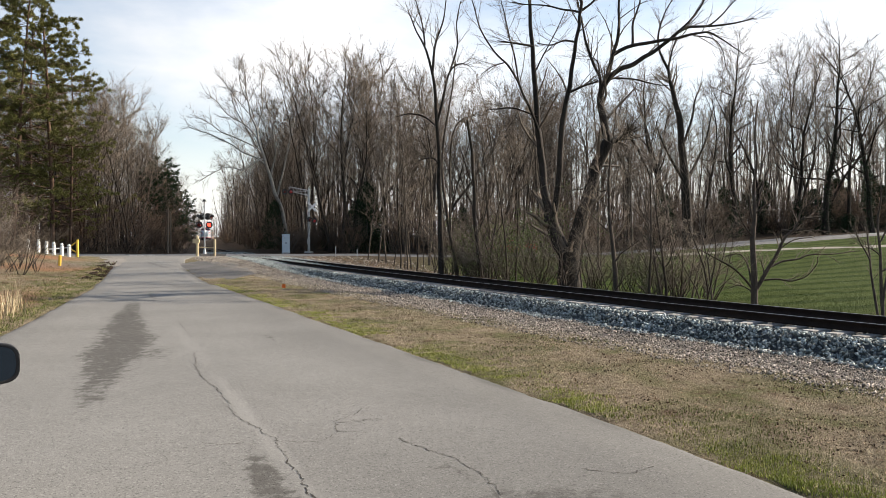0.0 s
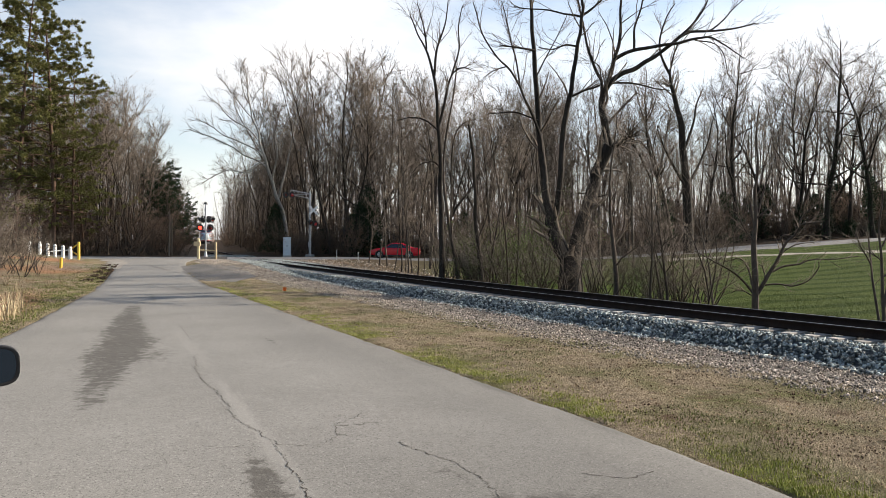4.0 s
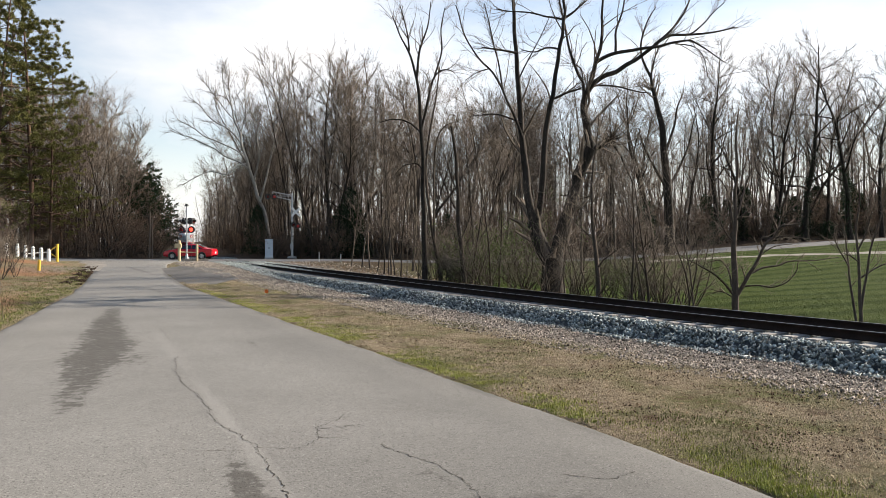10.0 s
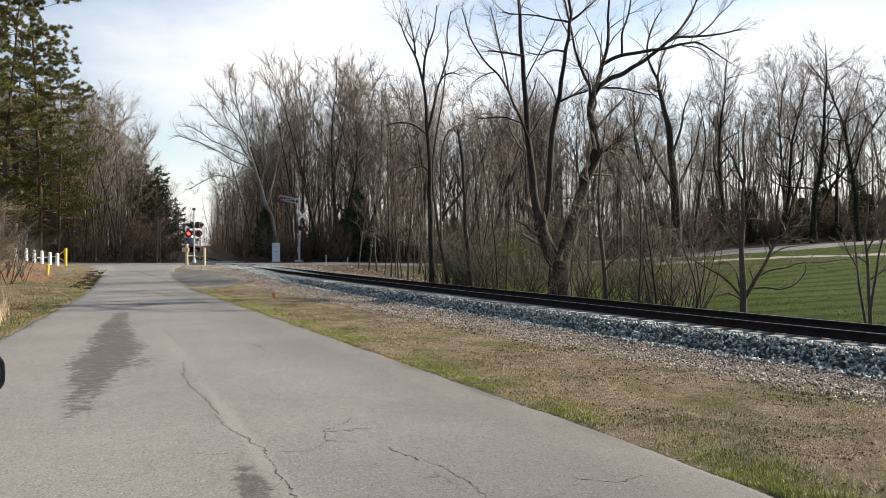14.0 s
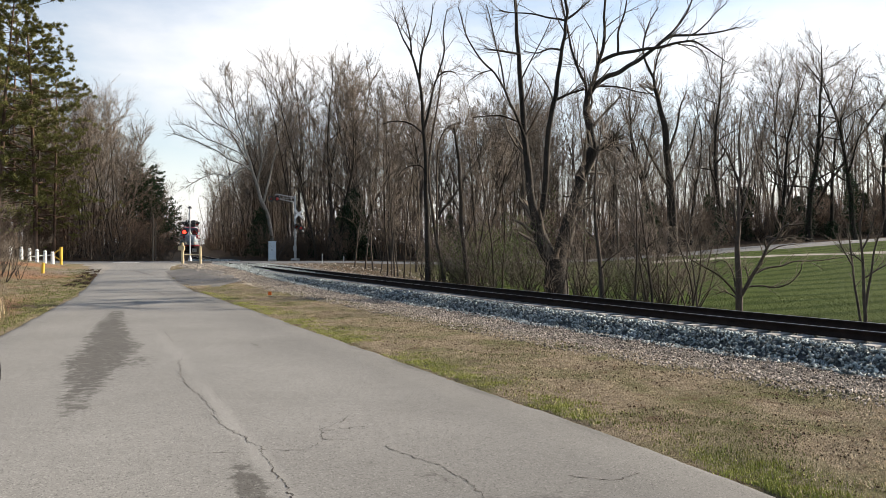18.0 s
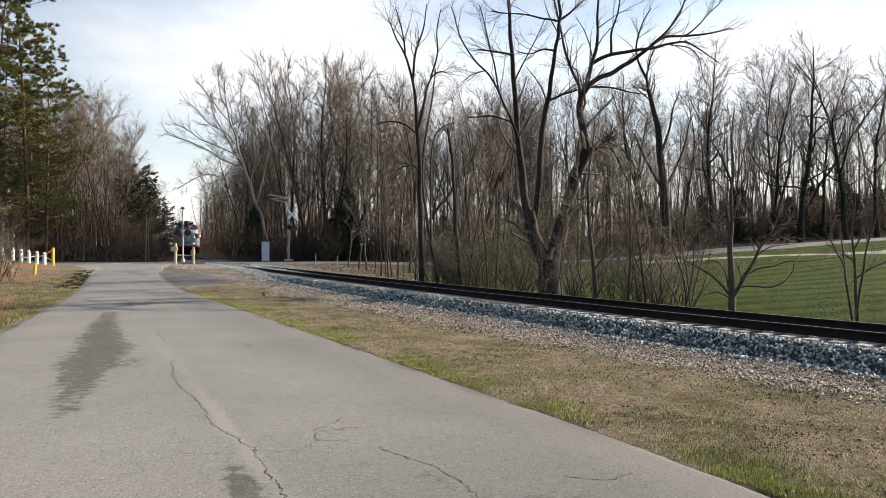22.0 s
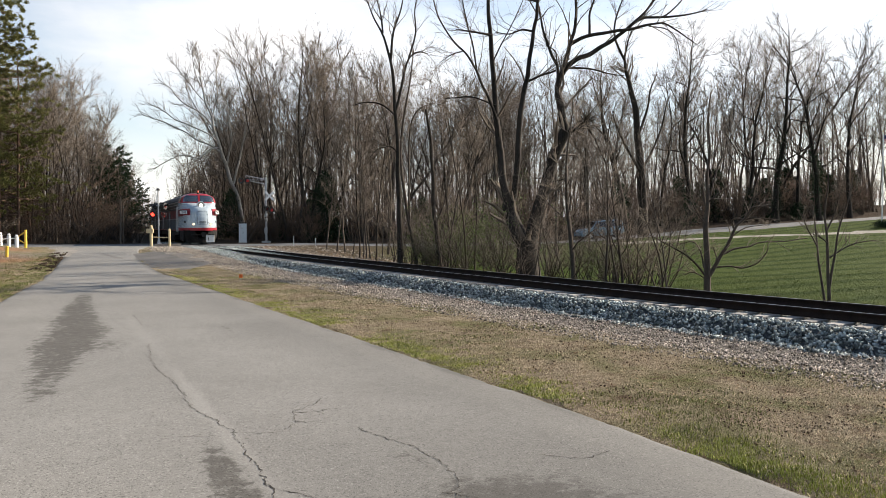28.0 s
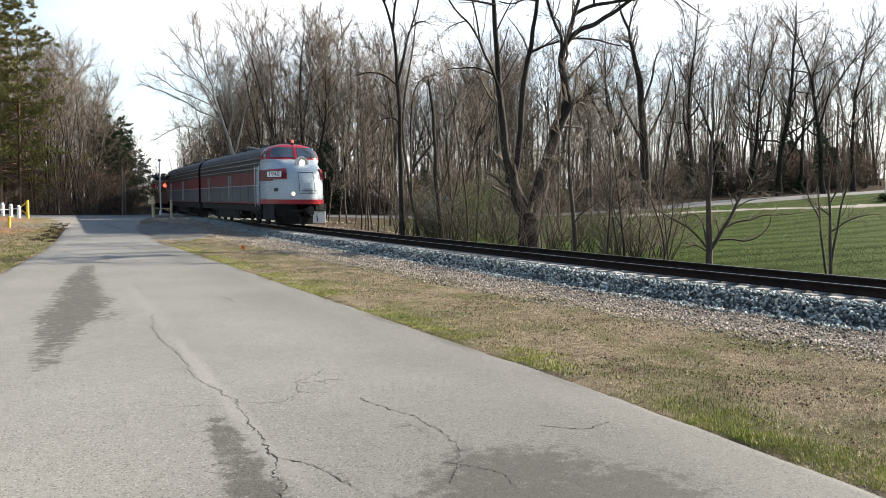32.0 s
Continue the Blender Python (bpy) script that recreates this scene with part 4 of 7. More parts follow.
def sprigs(rng, lines, per, per2, length, r, spread=(0.3, 0.8), lift=0.12, lo=0.15):
    """Two orders of fine shoots on a list of twigs."""
    P, D, _ = bases_on(rng, lines, per, lo)
    D = leave(rng, D, spread[0], spread[1], lift)
    L = length * rng.uniform(0.45, 1.15, len(P))
    A = spikes(P, D, L, np.full(len(P), r))
    if not per2:
        return A
    k = np.repeat(np.arange(len(P)), per2)
    t = rng.uniform(0.15, 0.95, len(k))
    P2 = P[k] + D[k] * (L[k] * t)[:, None]
    D2 = leave(rng, D[k], spread[0], spread[1], lift)
    L2 = L[k] * rng.uniform(0.25, 0.6, len(k))
    B = spikes(P2, D2, L2, np.full(len(k), r * 0.62))
    return np.concatenate([A[0], B[0]]), np.concatenate([A[1], B[1] + len(A[0])])


def tree_meshes(name, thick, fine, bark, twig, shoots=None):
    V, Fq = tubes(thick, 7)
    a = fast_mesh(name + "_trunk", V, Fq, bark, True)
    V, Fq = tubes(fine, 3)
    Ft = np.concatenate([Fq[:, [0, 1, 2]], Fq[:, [0, 2, 3]]])
    if shoots is not None:
        Ft = np.concatenate([Ft, shoots[1] + len(V)])
        V = np.concatenate([V, shoots[0]])
    return a, fast_mesh(name + "_crown", V, Ft, twig)


def tree_thing(name, meshes, label, category="tree", group=""):
    t = thing(name, label, category, group=group)
    put("trunk", meshes[0], t)
    put("crown", meshes[1], t)
    return t


def forest_tree(seed, height, r, clear, nb, reach, per=6, per2=7, rmin=0.011, lean=0.05, wander=0.04, rise=(0.55, 1.15), shoot=1.3):
    """A bare broadleaf: limbs that sweep upwards and break into fans of fine shoots."""
    rng = np.random.default_rng(seed)
    trunk = limb(rng, (0, 0, -0.3), (rng.normal(0, lean), rng.normal(0, lean), 1), height, 12, wander, 0.02)
    rad = np.linspace(r, r * 0.10, 13)
    rad[0] *= 1.35
    thick, br = [(trunk, rad)], []
    for k in range(nb):
        t = clear + (0.97 - clear) * (k + rng.random()) / nb
        p, d = along(trunk, t)
        az = k * 2.4 + rng.normal(0, 0.5)
        el = rng.uniform(*rise)
        dd = np.array([math.cos(az) * math.cos(el), math.sin(az) * math.cos(el), math.sin(el)])
        L = height * reach * rng.uniform(0.6, 1.15) * (1.25 - 0.85 * t)
        q = limb(rng, p, dd, L, 7, 0.17, 0.07)
        r0 = np.interp(t, [0, 1], [r, r * 0.13]) * rng.uniform(0.34, 0.6)
        br.append((q, np.linspace(r0, max(rmin, r0 * 0.2), len(q))))
    l1 = twigs_on(rng, br + [(trunk[8:], rad[8:])], per, height * reach * 0.46, 0.75, 0.09, rmin, 1)[0]
    return thick + br, l1, sprigs(rng, l1, per2, 2, shoot * height / 20, rmin * 0.85)


def shrub(seed, height, stems, per=6, per2=4, rmin=0.006):
    rng = np.random.default_rng(seed)
    st = []
    for k in range(stems):
        az, el = rng.uniform(0, 6.3), rng.uniform(0.9, 1.45)
        q = limb(rng, (rng.normal(0, 0.18), rng.normal(0, 0.18), -0.15), (math.cos(az) * math.cos(el), math.sin(az) * math.cos(el), math.sin(el)), height * rng.uniform(0.6, 1.1), 6, 0.20, 0.04)
        st.append((q, np.linspace(0.010 + 0.004 * height, rmin, 7)))
    l1 = twigs_on(rng, st, per, height * 0.36, 1.0, 0.03, rmin, 1)[0]
    return st, l1, sprigs(rng, l1, per2, 2, height * 0.16, rmin * 0.8, (0.4, 1.0), 0.05)


def leaves_at(rng, tips, per, spread, size, material, name):
    """Small pointed leaves round the tips of twigs."""
    P = np.repeat(np.asarray(tips), per, 0)
    n = len(P)
    P = P + rng.normal(0, spread, (n, 3))
    a, b = rng.normal(size=(n, 3)), rng.normal(size=(n, 3))
    a /= np.linalg.norm(a, axis=1)[:, None]
    b -= a * (a * b).sum(1)[:, None]
    b /= np.linalg.norm(b, axis=1)[:, None]
    s = size * rng.uniform(0.6, 1.3, (n, 1))
    V = np.stack([P - a * s, P + b * s * 0.45, P + a * s, P - b * s * 0.45], 1).reshape(-1, 3)
    i = np.arange(n)[:, None] * 4
    return fast_mesh(name, V, i + np.arange(4)[None], material)


def pine(seed, height, r, clear, nb, reach, green=None):
    """A pine: straight trunk, level boughs in loose tiers, flat sprays of needle tufts, dead twigs below."""
    rng = np.random.default_rng(seed)
    trunk = limb(rng, (0, 0, -0.3), (0, 0, 1), height, 12, 0.02, 0.02)
    rad = np.linspace(r, r * 0.15, 13)
    br, dead = [], []
    for k in range(nb):
        t = clear + (0.99 - clear) * ((k // 3) + 0.35 * rng.random()) / (nb / 3)
        p, d = along(trunk, min(t, 0.99))
        az, el = k * 2.2 + rng.normal(0, 0.5), rng.uniform(-0.12, 0.25)
        L = height * reach * rng.uniform(0.45, 1.15) * (1.25 - t) ** 0.6
        q = limb(rng, p, (math.cos(az) * math.cos(el), math.sin(az) * math.cos(el), math.sin(el)), L, 6, 0.12, 0.03)
        br.append((q, np.linspace(0.055 * (1.35 - t), 0.014, 7)))
    for k in range(26):
        p, d = along(trunk, rng.uniform(0.06, clear + 0.3))
        az, el = rng.uniform(0, 6.283), rng.uniform(-0.2, 0.3)
        q = limb(rng, p, (math.cos(az) * math.cos(el), math.sin(az) * math.cos(el), math.sin(el)), rng.uniform(1.0, 3.6), 4, 0.15, 0.0)
        dead.append((q, np.linspace(0.024, 0.008, 5)))
    # level side shoots, then tufts along their outer halves
    side = []
    for q, rr in br:
        for _ in range(11):
            p, d = along(q, rng.uniform(0.34, 1.0))
            sd = side_dir(rng, d, rng.uniform(0.3, 1.0))
            sd[2] = 0.35 * sd[2] + 0.08
            side.append((limb(rng, p, sd, rng.uniform(0.6, 1.5), 3, 0.12, 0.04), np.linspace(0.014, 0.006, 4)))
    P, D, _ = bases_on(rng, side, 3, 0.62)
    n, per = len(P), 34
    k = np.repeat(np.arange(n), per)
    a = D[k] * 0.35 + rng.normal(0, 0.6, (n * per, 3)) + UP * 0.30
    a /= np.linalg.norm(a, axis=1)[:, None]
    B = P[k] + rng.normal(0, 0.05, (n * per, 3))
    b = np.cross(a, rng.normal(size=(n * per, 3)))
    b /= np.linalg.norm(b, axis=1)[:, None]
    s = rng.uniform(0.18, 0.34, (n * per, 1))
    V = np.stack([B - b * 0.022, B + b * 0.022, B + a * s], 1).reshape(-1, 3)
    needles = fast_mesh("needles", V, np.arange(3 * n * per).reshape(-1, 3), green or M["needles"])
    Vt, Ft = tubes([(trunk, rad)] + br, 7)
    Vf, Ff = tubes(side + dead, 3)
    Ff = np.concatenate([Ff[:, [0, 1, 2]], Ff[:, [0, 2, 3]]])
    Vs, Fs = sprigs(rng, dead, 7, 2, 0.8, 0.008, (0.4, 1.0), 0.0)
    return (fast_mesh("pine_trunk", Vt, Ft, M["bark_pine"], True),
            fast_mesh("pine_twigs", np.concatenate([Vf, Vs]), np.concatenate([Ff, Fs + len(Vf)]), M["bark_pine"]), needles)


def at_ground(x, y, turn=0.0, s=1.0, sink=0.0, tilt=(0, 0)):
    return pose(x, y, float(ground_z(x, y)) - sink, tilt[0], tilt[1], turn) @ Matrix.Scale(s, 4)


def seen_at(px, depth):
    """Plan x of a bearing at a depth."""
    return (px - 784) / 1330 * depth


def plant(master, spots):
    """Puts copies of a thing at all spots but the first, and the thing itself there."""
    for m in spots[1:]:
        copy_thing(master, m)
    master.matrix_basis = spots[0]


def simple_tree(rng):
    """Arrays of a plain woodland tree, one metre high: its stem and its twigs."""
    tr = limb(rng, (0, 0, -0.015), (rng.normal(0, 0.05), rng.normal(0, 0.05), 1), 1, 6, 0.05, 0.02)
    rad = np.linspace(rng.uniform(0.005, 0.009), 0.0015, 7)
    P, _, _ = bases_on(rng, [(tr, rad)], 26, 0.14)
    az, el = rng.uniform(0, 6.283, 26), rng.uniform(0.5, 1.2, 26)
    D = np.stack([np.cos(az) * np.cos(el), np.sin(az) * np.cos(el), np.sin(el)], -1)
    L = rng.uniform(0.10, 0.26, 26) * (1.2 - 0.75 * P[:, 2])
    A = spikes(P, D, L, np.full(26, 0.0022))
    arms = [(np.stack([p, p + d * l * 0.95]), np.array([0.002, 0.001])) for p, d, l in zip(P, D, L)]
    B = sprigs(rng, arms, 4, 1, 0.075, 0.0010)
    return tubes([(tr, rad)], 5), (np.concatenate([A[0], B[0]]), np.concatenate([A[1], B[1] + len(A[0])]))


SIMPLE = [simple_tree(np.random.default_rng(700 + k)) for k in range(14)]


def far_woods(name, spots, seed, label):
    """Trees too far to tell apart, joined."""
    rng = np.random.default_rng(seed)
    t = thing(name, label, "woods", kind="stuff")
    for which, pname, material in ((0, "trunk", M["bark"]), (1, "crown", M["twig"])):
        Vs, Fs, at = [], [], 0
        for k, (x, y, h) in enumerate(spots):
            V, Fq = SIMPLE[k % len(SIMPLE)][which]
            a = k * 2.399
            c, s = math.cos(a) * h, math.sin(a) * h
            W = np.stack([V[:, 0] * c - V[:, 1] * s + x, V[:, 0] * s + V[:, 1] * c + y, V[:, 2] * h + float(ground_z(x, y))], -1)
            Vs.append(W)
            Fs.append(Fq + at)
            at += len(V)
        put(pname, fast_mesh(name, np.concatenate(Vs), np.concatenate(Fs), material), t)


SKY_PX = [-300, -60, 60, 150, 190, 225, 245, 272, 295, 318, 345, 380, 400, 430, 480, 540, 582, 640, 690, 730, 800, 860, 930, 1000, 1080, 1145, 1175, 1200, 1250, 1290, 1345, 1410, 1480, 1530, 1600, 1900]
SKY_UP = [330, 330, 300, 285, 275, 280, 225, 172, 130, 95, 72, 95, 125, 170, 245, 315, 350, 345, 320, 300, 290, 290, 280, 290, 268, 232, 245, 280, 292, 320, 350, 345, 375, 335, 345, 345]


def crown_top(x, y):
    """Height that a tree at (x, y) may reach: the wood's uneven top."""
    return 1.9 + float(np.interp(784 + 1330 * x / y, SKY_PX, SKY_UP)) / 1330 * y - float(ground_z(x, y))


def make_woods():
    rnd = random.Random(17)
    protos = []
    for k in range(9):
        h = (20, 22, 24, 21, 23, 18, 25, 17, 21)[k]
        th, fi, sh = forest_tree(100 + k, h, 0.125 + 0.012 * k, (0.42, 0.3, 0.5, 0.36, 0.45, 0.25, 0.52, 0.3, 0.4)[k], 20, (0.26, 0.30, 0.24, 0.29, 0.26, 0.32, 0.23, 0.33, 0.28)[k], 5, 5, 0.018, 0.07, 0.065)
        me = tree_meshes("forest_tree", th, fi, M["bark"], M["twig"], sh)
        protos.append(tree_thing("tree", me, "tall bare grey-brown woodland tree in early spring", "tree", "woodland trees"))
    HEIGHTS = (20, 22, 24, 21, 23, 18, 25, 17, 21)
    spots = [[] for _ in protos]
    taken = []

    def try_put(x, y, gap):
        if (284 < 784 + 1330 * x / y < 352 and y < 150) or (515 < 784 + 1330 * x / y < 580 and y < 84):
            return False
        for a, b in taken:
            if (a - x) ** 2 + (b - y) ** 2 < gap * gap:
                return False
        taken.append((x, y))
        k = rnd.randrange(len(protos))
        s = min(1.45, crown_top(x, y) / HEIGHTS[k] * rnd.uniform(0.70, 0.98))
        spots[k].append(at_ground(x, y, rnd.uniform(0, 360), s, tilt=(rnd.uniform(-5, 5), rnd.uniform(-5, 5))))
        return True

    def fill(count, ylo, yhi, plo, phi, ok, gap):
        n = tries = 0
        while n < count and tries < 6000:
            tries += 1
            y = rnd.uniform(ylo, yhi)
            x = seen_at(rnd.uniform(plo, phi), y)
            if ok(x, y):
                n += try_put(x, y, gap)

    # beyond the crossing road, right of the track
    fill(80, 76, 112, 400, 1120, lambda x, y: track_off(x, y) < -8 and y > cross_y(x) + 7 + 8 * (x > 2), 1.9)
    # beyond the lawn
    fill(32, 86, 125, 1080, 1720, lambda x, y: y > cross_y(x) + 8, 2.2)
    # left of the track beyond the road
    fill(60, 79, 118, -220, 330, lambda x, y: track_off(x, y) > 8.5 and y > cross_y(x) + 7, 1.9)
    # both sides of the track beyond the crossing
    n = 0
    while n < 38:
        y = rnd.uniform(84, 180)
        side = rnd.choice((-1, 1))
        x = float(track_x(y)) + side * rnd.uniform(4.8, 18)
        n += try_put(x, y, 2.4)
    for p, sp in zip(protos, spots):
        plant(p, sp)

    def far(count, ylo, yhi, plo, phi, ok):
        out = []
        while len(out) < count:
            y = rnd.uniform(ylo, yhi)
            x = seen_at(rnd.uniform(plo, phi), y)
            if ok(x, y):
                out.append((x, y, min(22, crown_top(x, y) * rnd.uniform(0.38, 0.80))))
        return out

    far_woods("far_woods", far(330, 90, 165, 380, 1150, lambda x, y: track_off(x, y) < -9), 61, "dense leafless brown woodland behind the crossing")
    far_woods("far_woods", far(210, 94, 165, 1080, 1750, lambda x, y: y > cross_y(x) + 16), 62, "dense leafless woodland beyond the lawn")
    far_woods("far_woods", far(260, 90, 160, -260, 330, lambda x, y: track_off(x, y) > 9 and y > cross_y(x) + 12), 63, "dense leafless woodland left of the track")
    far_woods("far_woods", far(150, 104, 250, 366, 520, lambda x, y: track_off(x, y) < -5), 66, "dense leafless woodland along the track beyond the crossing")
    line = []
    while len(line) < 360:
        y = rnd.uniform(96, 420)
        x = float(track_x(y)) + rnd.choice((-1, 1)) * rnd.uniform(5.5, 40)
        line.append((x, y, min(19, crown_top(x, y) * rnd.uniform(0.55, 1.0))))
    for k in range(46):
        y = rnd.uniform(400, 470)
        line.append((float(track_x(y)) + rnd.uniform(-12, 12), y, rnd.uniform(9, 15)))
    far_woods("far_woods", line, 64, "leafless woods lining the distant track")

    # woods round the lane behind the eye, out of view: added to dim skylight
    back = []
    while len(back) < 100:
        x, y = rnd.uniform(-60, 45), rnd.uniform(-60, 34)
        if (y < -14 and abs(x - np.interp(y, LANE_Y, LANE_R) + 5) > 9 and track_off(x, y) > 5) or (x < -16 and x < -0.75 * y - 10 and y < 34):
            back.append((x, y, rnd.uniform(12, 20)))
    far_woods("near_woods", back, 65, "leafless woods added out of view beside and behind the lane")

    # undergrowth
    shrubs, sspots = [], []
    for k in range(6):
        th, fi, sh = shrub(200 + k, (3.2, 4.2, 5.5, 2.4, 6.5, 3.6)[k], (9, 8, 7, 12, 6, 10)[k], 8, 6, 0.010)
        shrubs.append(tree_thing("shrub", tree_meshes("shrub", th, fi, M["bark"], M["thicket"], sh), "leafless brown thicket shrub at the wood's edge", "shrub", "undergrowth shrubs"))
        sspots.append([])
    n = 0
    while n < 215:
        y = rnd.uniform(74, 105)
        px = rnd.uniform(-150, 1700)
        x = seen_at(px, y)
        if abs(track_off(x, y)) > 6.5 and y > cross_y(x) + (5 if px < 1100 else 8):
            sspots[rnd.randrange(6)].append(at_ground(x, y, rnd.uniform(0, 360), rnd.uniform(0.8, 1.5)))
            n += 1
    n = 0
    while n < 60:
        y = rnd.uniform(84, 98)
        x = seen_at(rnd.uniform(1090, 1640), y)
        if y > cross_y(x) + 7:
            sspots[rnd.randrange(6)].append(at_ground(x, y, rnd.uniform(0, 360), rnd.uniform(0.7, 1.2)))
            n += 1
    n = 0
    while n < 95:
        y = 76 + 190 * rnd.random() ** 1.6
        x = float(track_x(y)) + rnd.choice((-1, 1)) * rnd.uniform(4.2, 12)
        sspots[rnd.randrange(6)].append(at_ground(x, y, rnd.uniform(0, 360), rnd.uniform(0.6, 1.2)))
        n += 1
    for p, sp in zip(shrubs, sspots):
        plant(p, sp)


make_woods()


# ---- train ----
T = {
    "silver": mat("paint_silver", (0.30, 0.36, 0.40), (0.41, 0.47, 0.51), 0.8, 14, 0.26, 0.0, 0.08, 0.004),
    # side silver and side red carry the flank's shade in their colour
    "silver_shaded": mat("paint_silver_shaded", (0.055, 0.064, 0.068), (0.105, 0.118, 0.124), 0.7, 10, 0.5, 0.0, 0.1, 0.004),
    "red": mat("paint_red", (0.24, 0.010, 0.020), (0.34, 0.016, 0.028), 1.0, 16, 0.35, 0, 0.05, 0.003),
    "red_shaded": mat("paint_red_shaded", (0.105, 0.014, 0.015), (0.160, 0.022, 0.022), 0.8, 10, 0.5, 0, 0.1, 0.003),
    "roof": mat("roof_grey", (0.026, 0.026, 0.029), (0.062, 0.062, 0.066), 0.8, 10, 0.65, 0, 0.2, 0.004),
    "louver": mat("louver_grey", (0.016, 0.017, 0.019), (0.042, 0.045, 0.050), 1.5, 18, 0.45, 0.3, 0.1, 0.003),
    "under": mat("running_gear", (0.007, 0.0065, 0.006), (0.026, 0.023, 0.021), 2, 18, 0.8, 0.2, 0.3, 0.006),
    "coach": mat("coach_orange", (0.15, 0.08, 0.045), (0.22, 0.12, 0.068), 0.7, 9, 0.55, 0, 0.1, 0.004),
    "chrome": mat("grab_steel", (0.28, 0.29, 0.30), (0.46, 0.47, 0.48), 3, 30, 0.4, 0.7, 0.05, 0.002),
    "window": glass("window_dark", (0.012, 0.016, 0.020)),
    "windshield": glass("windshield", (0.022, 0.027, 0.030), 0.04),
    "plate_white": mat("board_white", (0.72, 0.72, 0.70), (0.86, 0.86, 0.84), 4, 30, 0.5, 0, 0, 0.002),
    "plow": mat("plow_silver", (0.50, 0.51, 0.52), (0.68, 0.69, 0.70), 3, 20, 0.35, 0.3, 0.05, 0.002),
    "lamp": glow("headlamp_glow", (1.0, 0.94, 0.80), 3.0),
    "lamp_soft": glow("ditch_glow", (1.0, 0.78, 0.48), 0.8),
    "amber": glow("beacon_amber", (0.8, 0.14, 0.08), 0.12),
}
ZS = [1.2, 1.32, 1.46, 1.6, 1.95, 2.3, 2.6, 2.85, 3.05, 3.2, 3.35, 3.45, 3.55, 3.7, 3.85, 3.95, 4.05, 4.13, 4.2, 4.27, 4.33, 4.38, 4.42, 4.46, 4.48, 4.5]


def half_width(z):
    return float(np.interp(z, [0.95, 1.2, 3.5, 3.85, 4.05, 4.2, 4.33, 4.42, 4.48, 4.5], [1.56, 1.6, 1.6, 1.56, 1.46, 1.29, 1.02, 0.70, 0.32, 0.02]))


def nose_front(z):
    return float(np.interp(z, [0.95, 1.5, 2.2, 2.8, 3.1, 3.3, 3.42, 3.5, 3.58, 4.0, 4.2, 4.35, 4.45, 4.5],
                           [10.62, 10.70, 10.62, 10.40, 10.12, 9.74, 9.28, 8.88, 8.66, 8.44, 8.32, 8.16, 7.8, 7.3]))


def nose_point(a, z, out=0.0):
    """A point of the nose and cab: a is the angle from straight ahead, z the height."""
    n = 2.35 + 1.5 * float(sstep(3.35, 3.62, z))
    c, s = abs(math.cos(a)), abs(math.sin(a))
    w = half_width(z)
    if 2.6 < z < 3.55:
        w *= 1.0 - 0.10 * float(sstep(2.6, 3.45, z)) * (1 - s ** 6)
    x = 7.0 + (nose_front(z) - 7.0) * c ** (2 / n)
    y = math.copysign(w * s ** (2 / n), a)
    p = Vector((x, y, z))
    if out:
        d = Vector((c * 1.2 + 0.1, math.copysign(s, a), 0.25 if z > 2.8 else 0.0)).normalized()
        p += d * out
    return p


def nose_patch(a0, a1, z0, z1, na, out, thick=0.03, zs=None):
    """A curved plate on the nose, with thickness."""
    bm = bmesh.new()
    zz = zs or [z0] + [z for z in ZS if z0 + 0.02 < z < z1 - 0.02] + [z1]
    grid = [[bm.verts.new(nose_point(a0 + (a1 - a0) * i / na, z, out)) for i in range(na + 1)] for z in zz]
    for r in range(len(zz) - 1):
        for i in range(na):
            bm.faces.new((grid[r][i], grid[r][i + 1], grid[r + 1][i + 1], grid[r + 1][i]))
    if thick:
        bmesh.ops.recalc_face_normals(bm, faces=bm.faces)
        bmesh.ops.solidify(bm, geom=list(bm.faces), thickness=-thick)
        bmesh.ops.recalc_face_normals(bm, faces=bm.faces)
    return bm


def hull(x0, x1, z0, z1, out=0.0, both=True, n=1):
    """Side plates of the carbody between two heights, on both sides (or over the roof)."""
    bm = bmesh.new()
    zz = [z0] + [z for z in ZS if z0 + 0.01 < z < z1 - 0.01] + [z1]
    for s in (1, -1):
        g = [[bm.verts.new((x0 + (x1 - x0) * i / n, s * (half_width(z) + out), z)) for i in range(n + 1)] for z in zz]
        for r in range(len(zz) - 1):
            for i in range(n):
                bm.faces.new((g[r][i], g[r][i + 1], g[r + 1][i + 1], g[r + 1][i]))
    bmesh.ops.remove_doubles(bm, verts=bm.verts, dist=0.045 if z1 >= 4.5 else 0.0001)
    bmesh.ops.recalc_face_normals(bm, faces=bm.faces)
    return bm


def truck(parent, cx, axles, spread):
    t = put("truck", None, parent, "black three-axle truck", pose(cx, 0, 0))
    for s in (1, -1):
        bm = box(spread * 2 + 1.1, 0.16, 0.28, 0, s * 1.02, 0.72)
        for k in range(axles):
            ax = -spread + 2 * spread * k / (axles - 1)
            box(0.34, 0.24, 0.36, ax, s * 1.06, 0.5, bm)
            if k < axles - 1:
                box(0.5, 0.2, 0.42, ax + spread / (axles - 1), s * 1.04, 0.62, bm)
        part("side_frame", bm, T["under"], t, bevel=0.03)
    for k in range(axles):
        ax = -spread + 2 * spread * k / (axles - 1)
        bm = rod((ax, -0.79, 0.46), (ax, -0.66, 0.46), 0.46, 0.46, 20)
        rod((ax, 0.66, 0.46), (ax, 0.79, 0.46), 0.46, 0.46, 20, bm)
        rod((ax, -0.66, 0.46), (ax, 0.66, 0.46), 0.09, 0.09, 8, bm)
        part("wheelset", bm, T["under"], t)


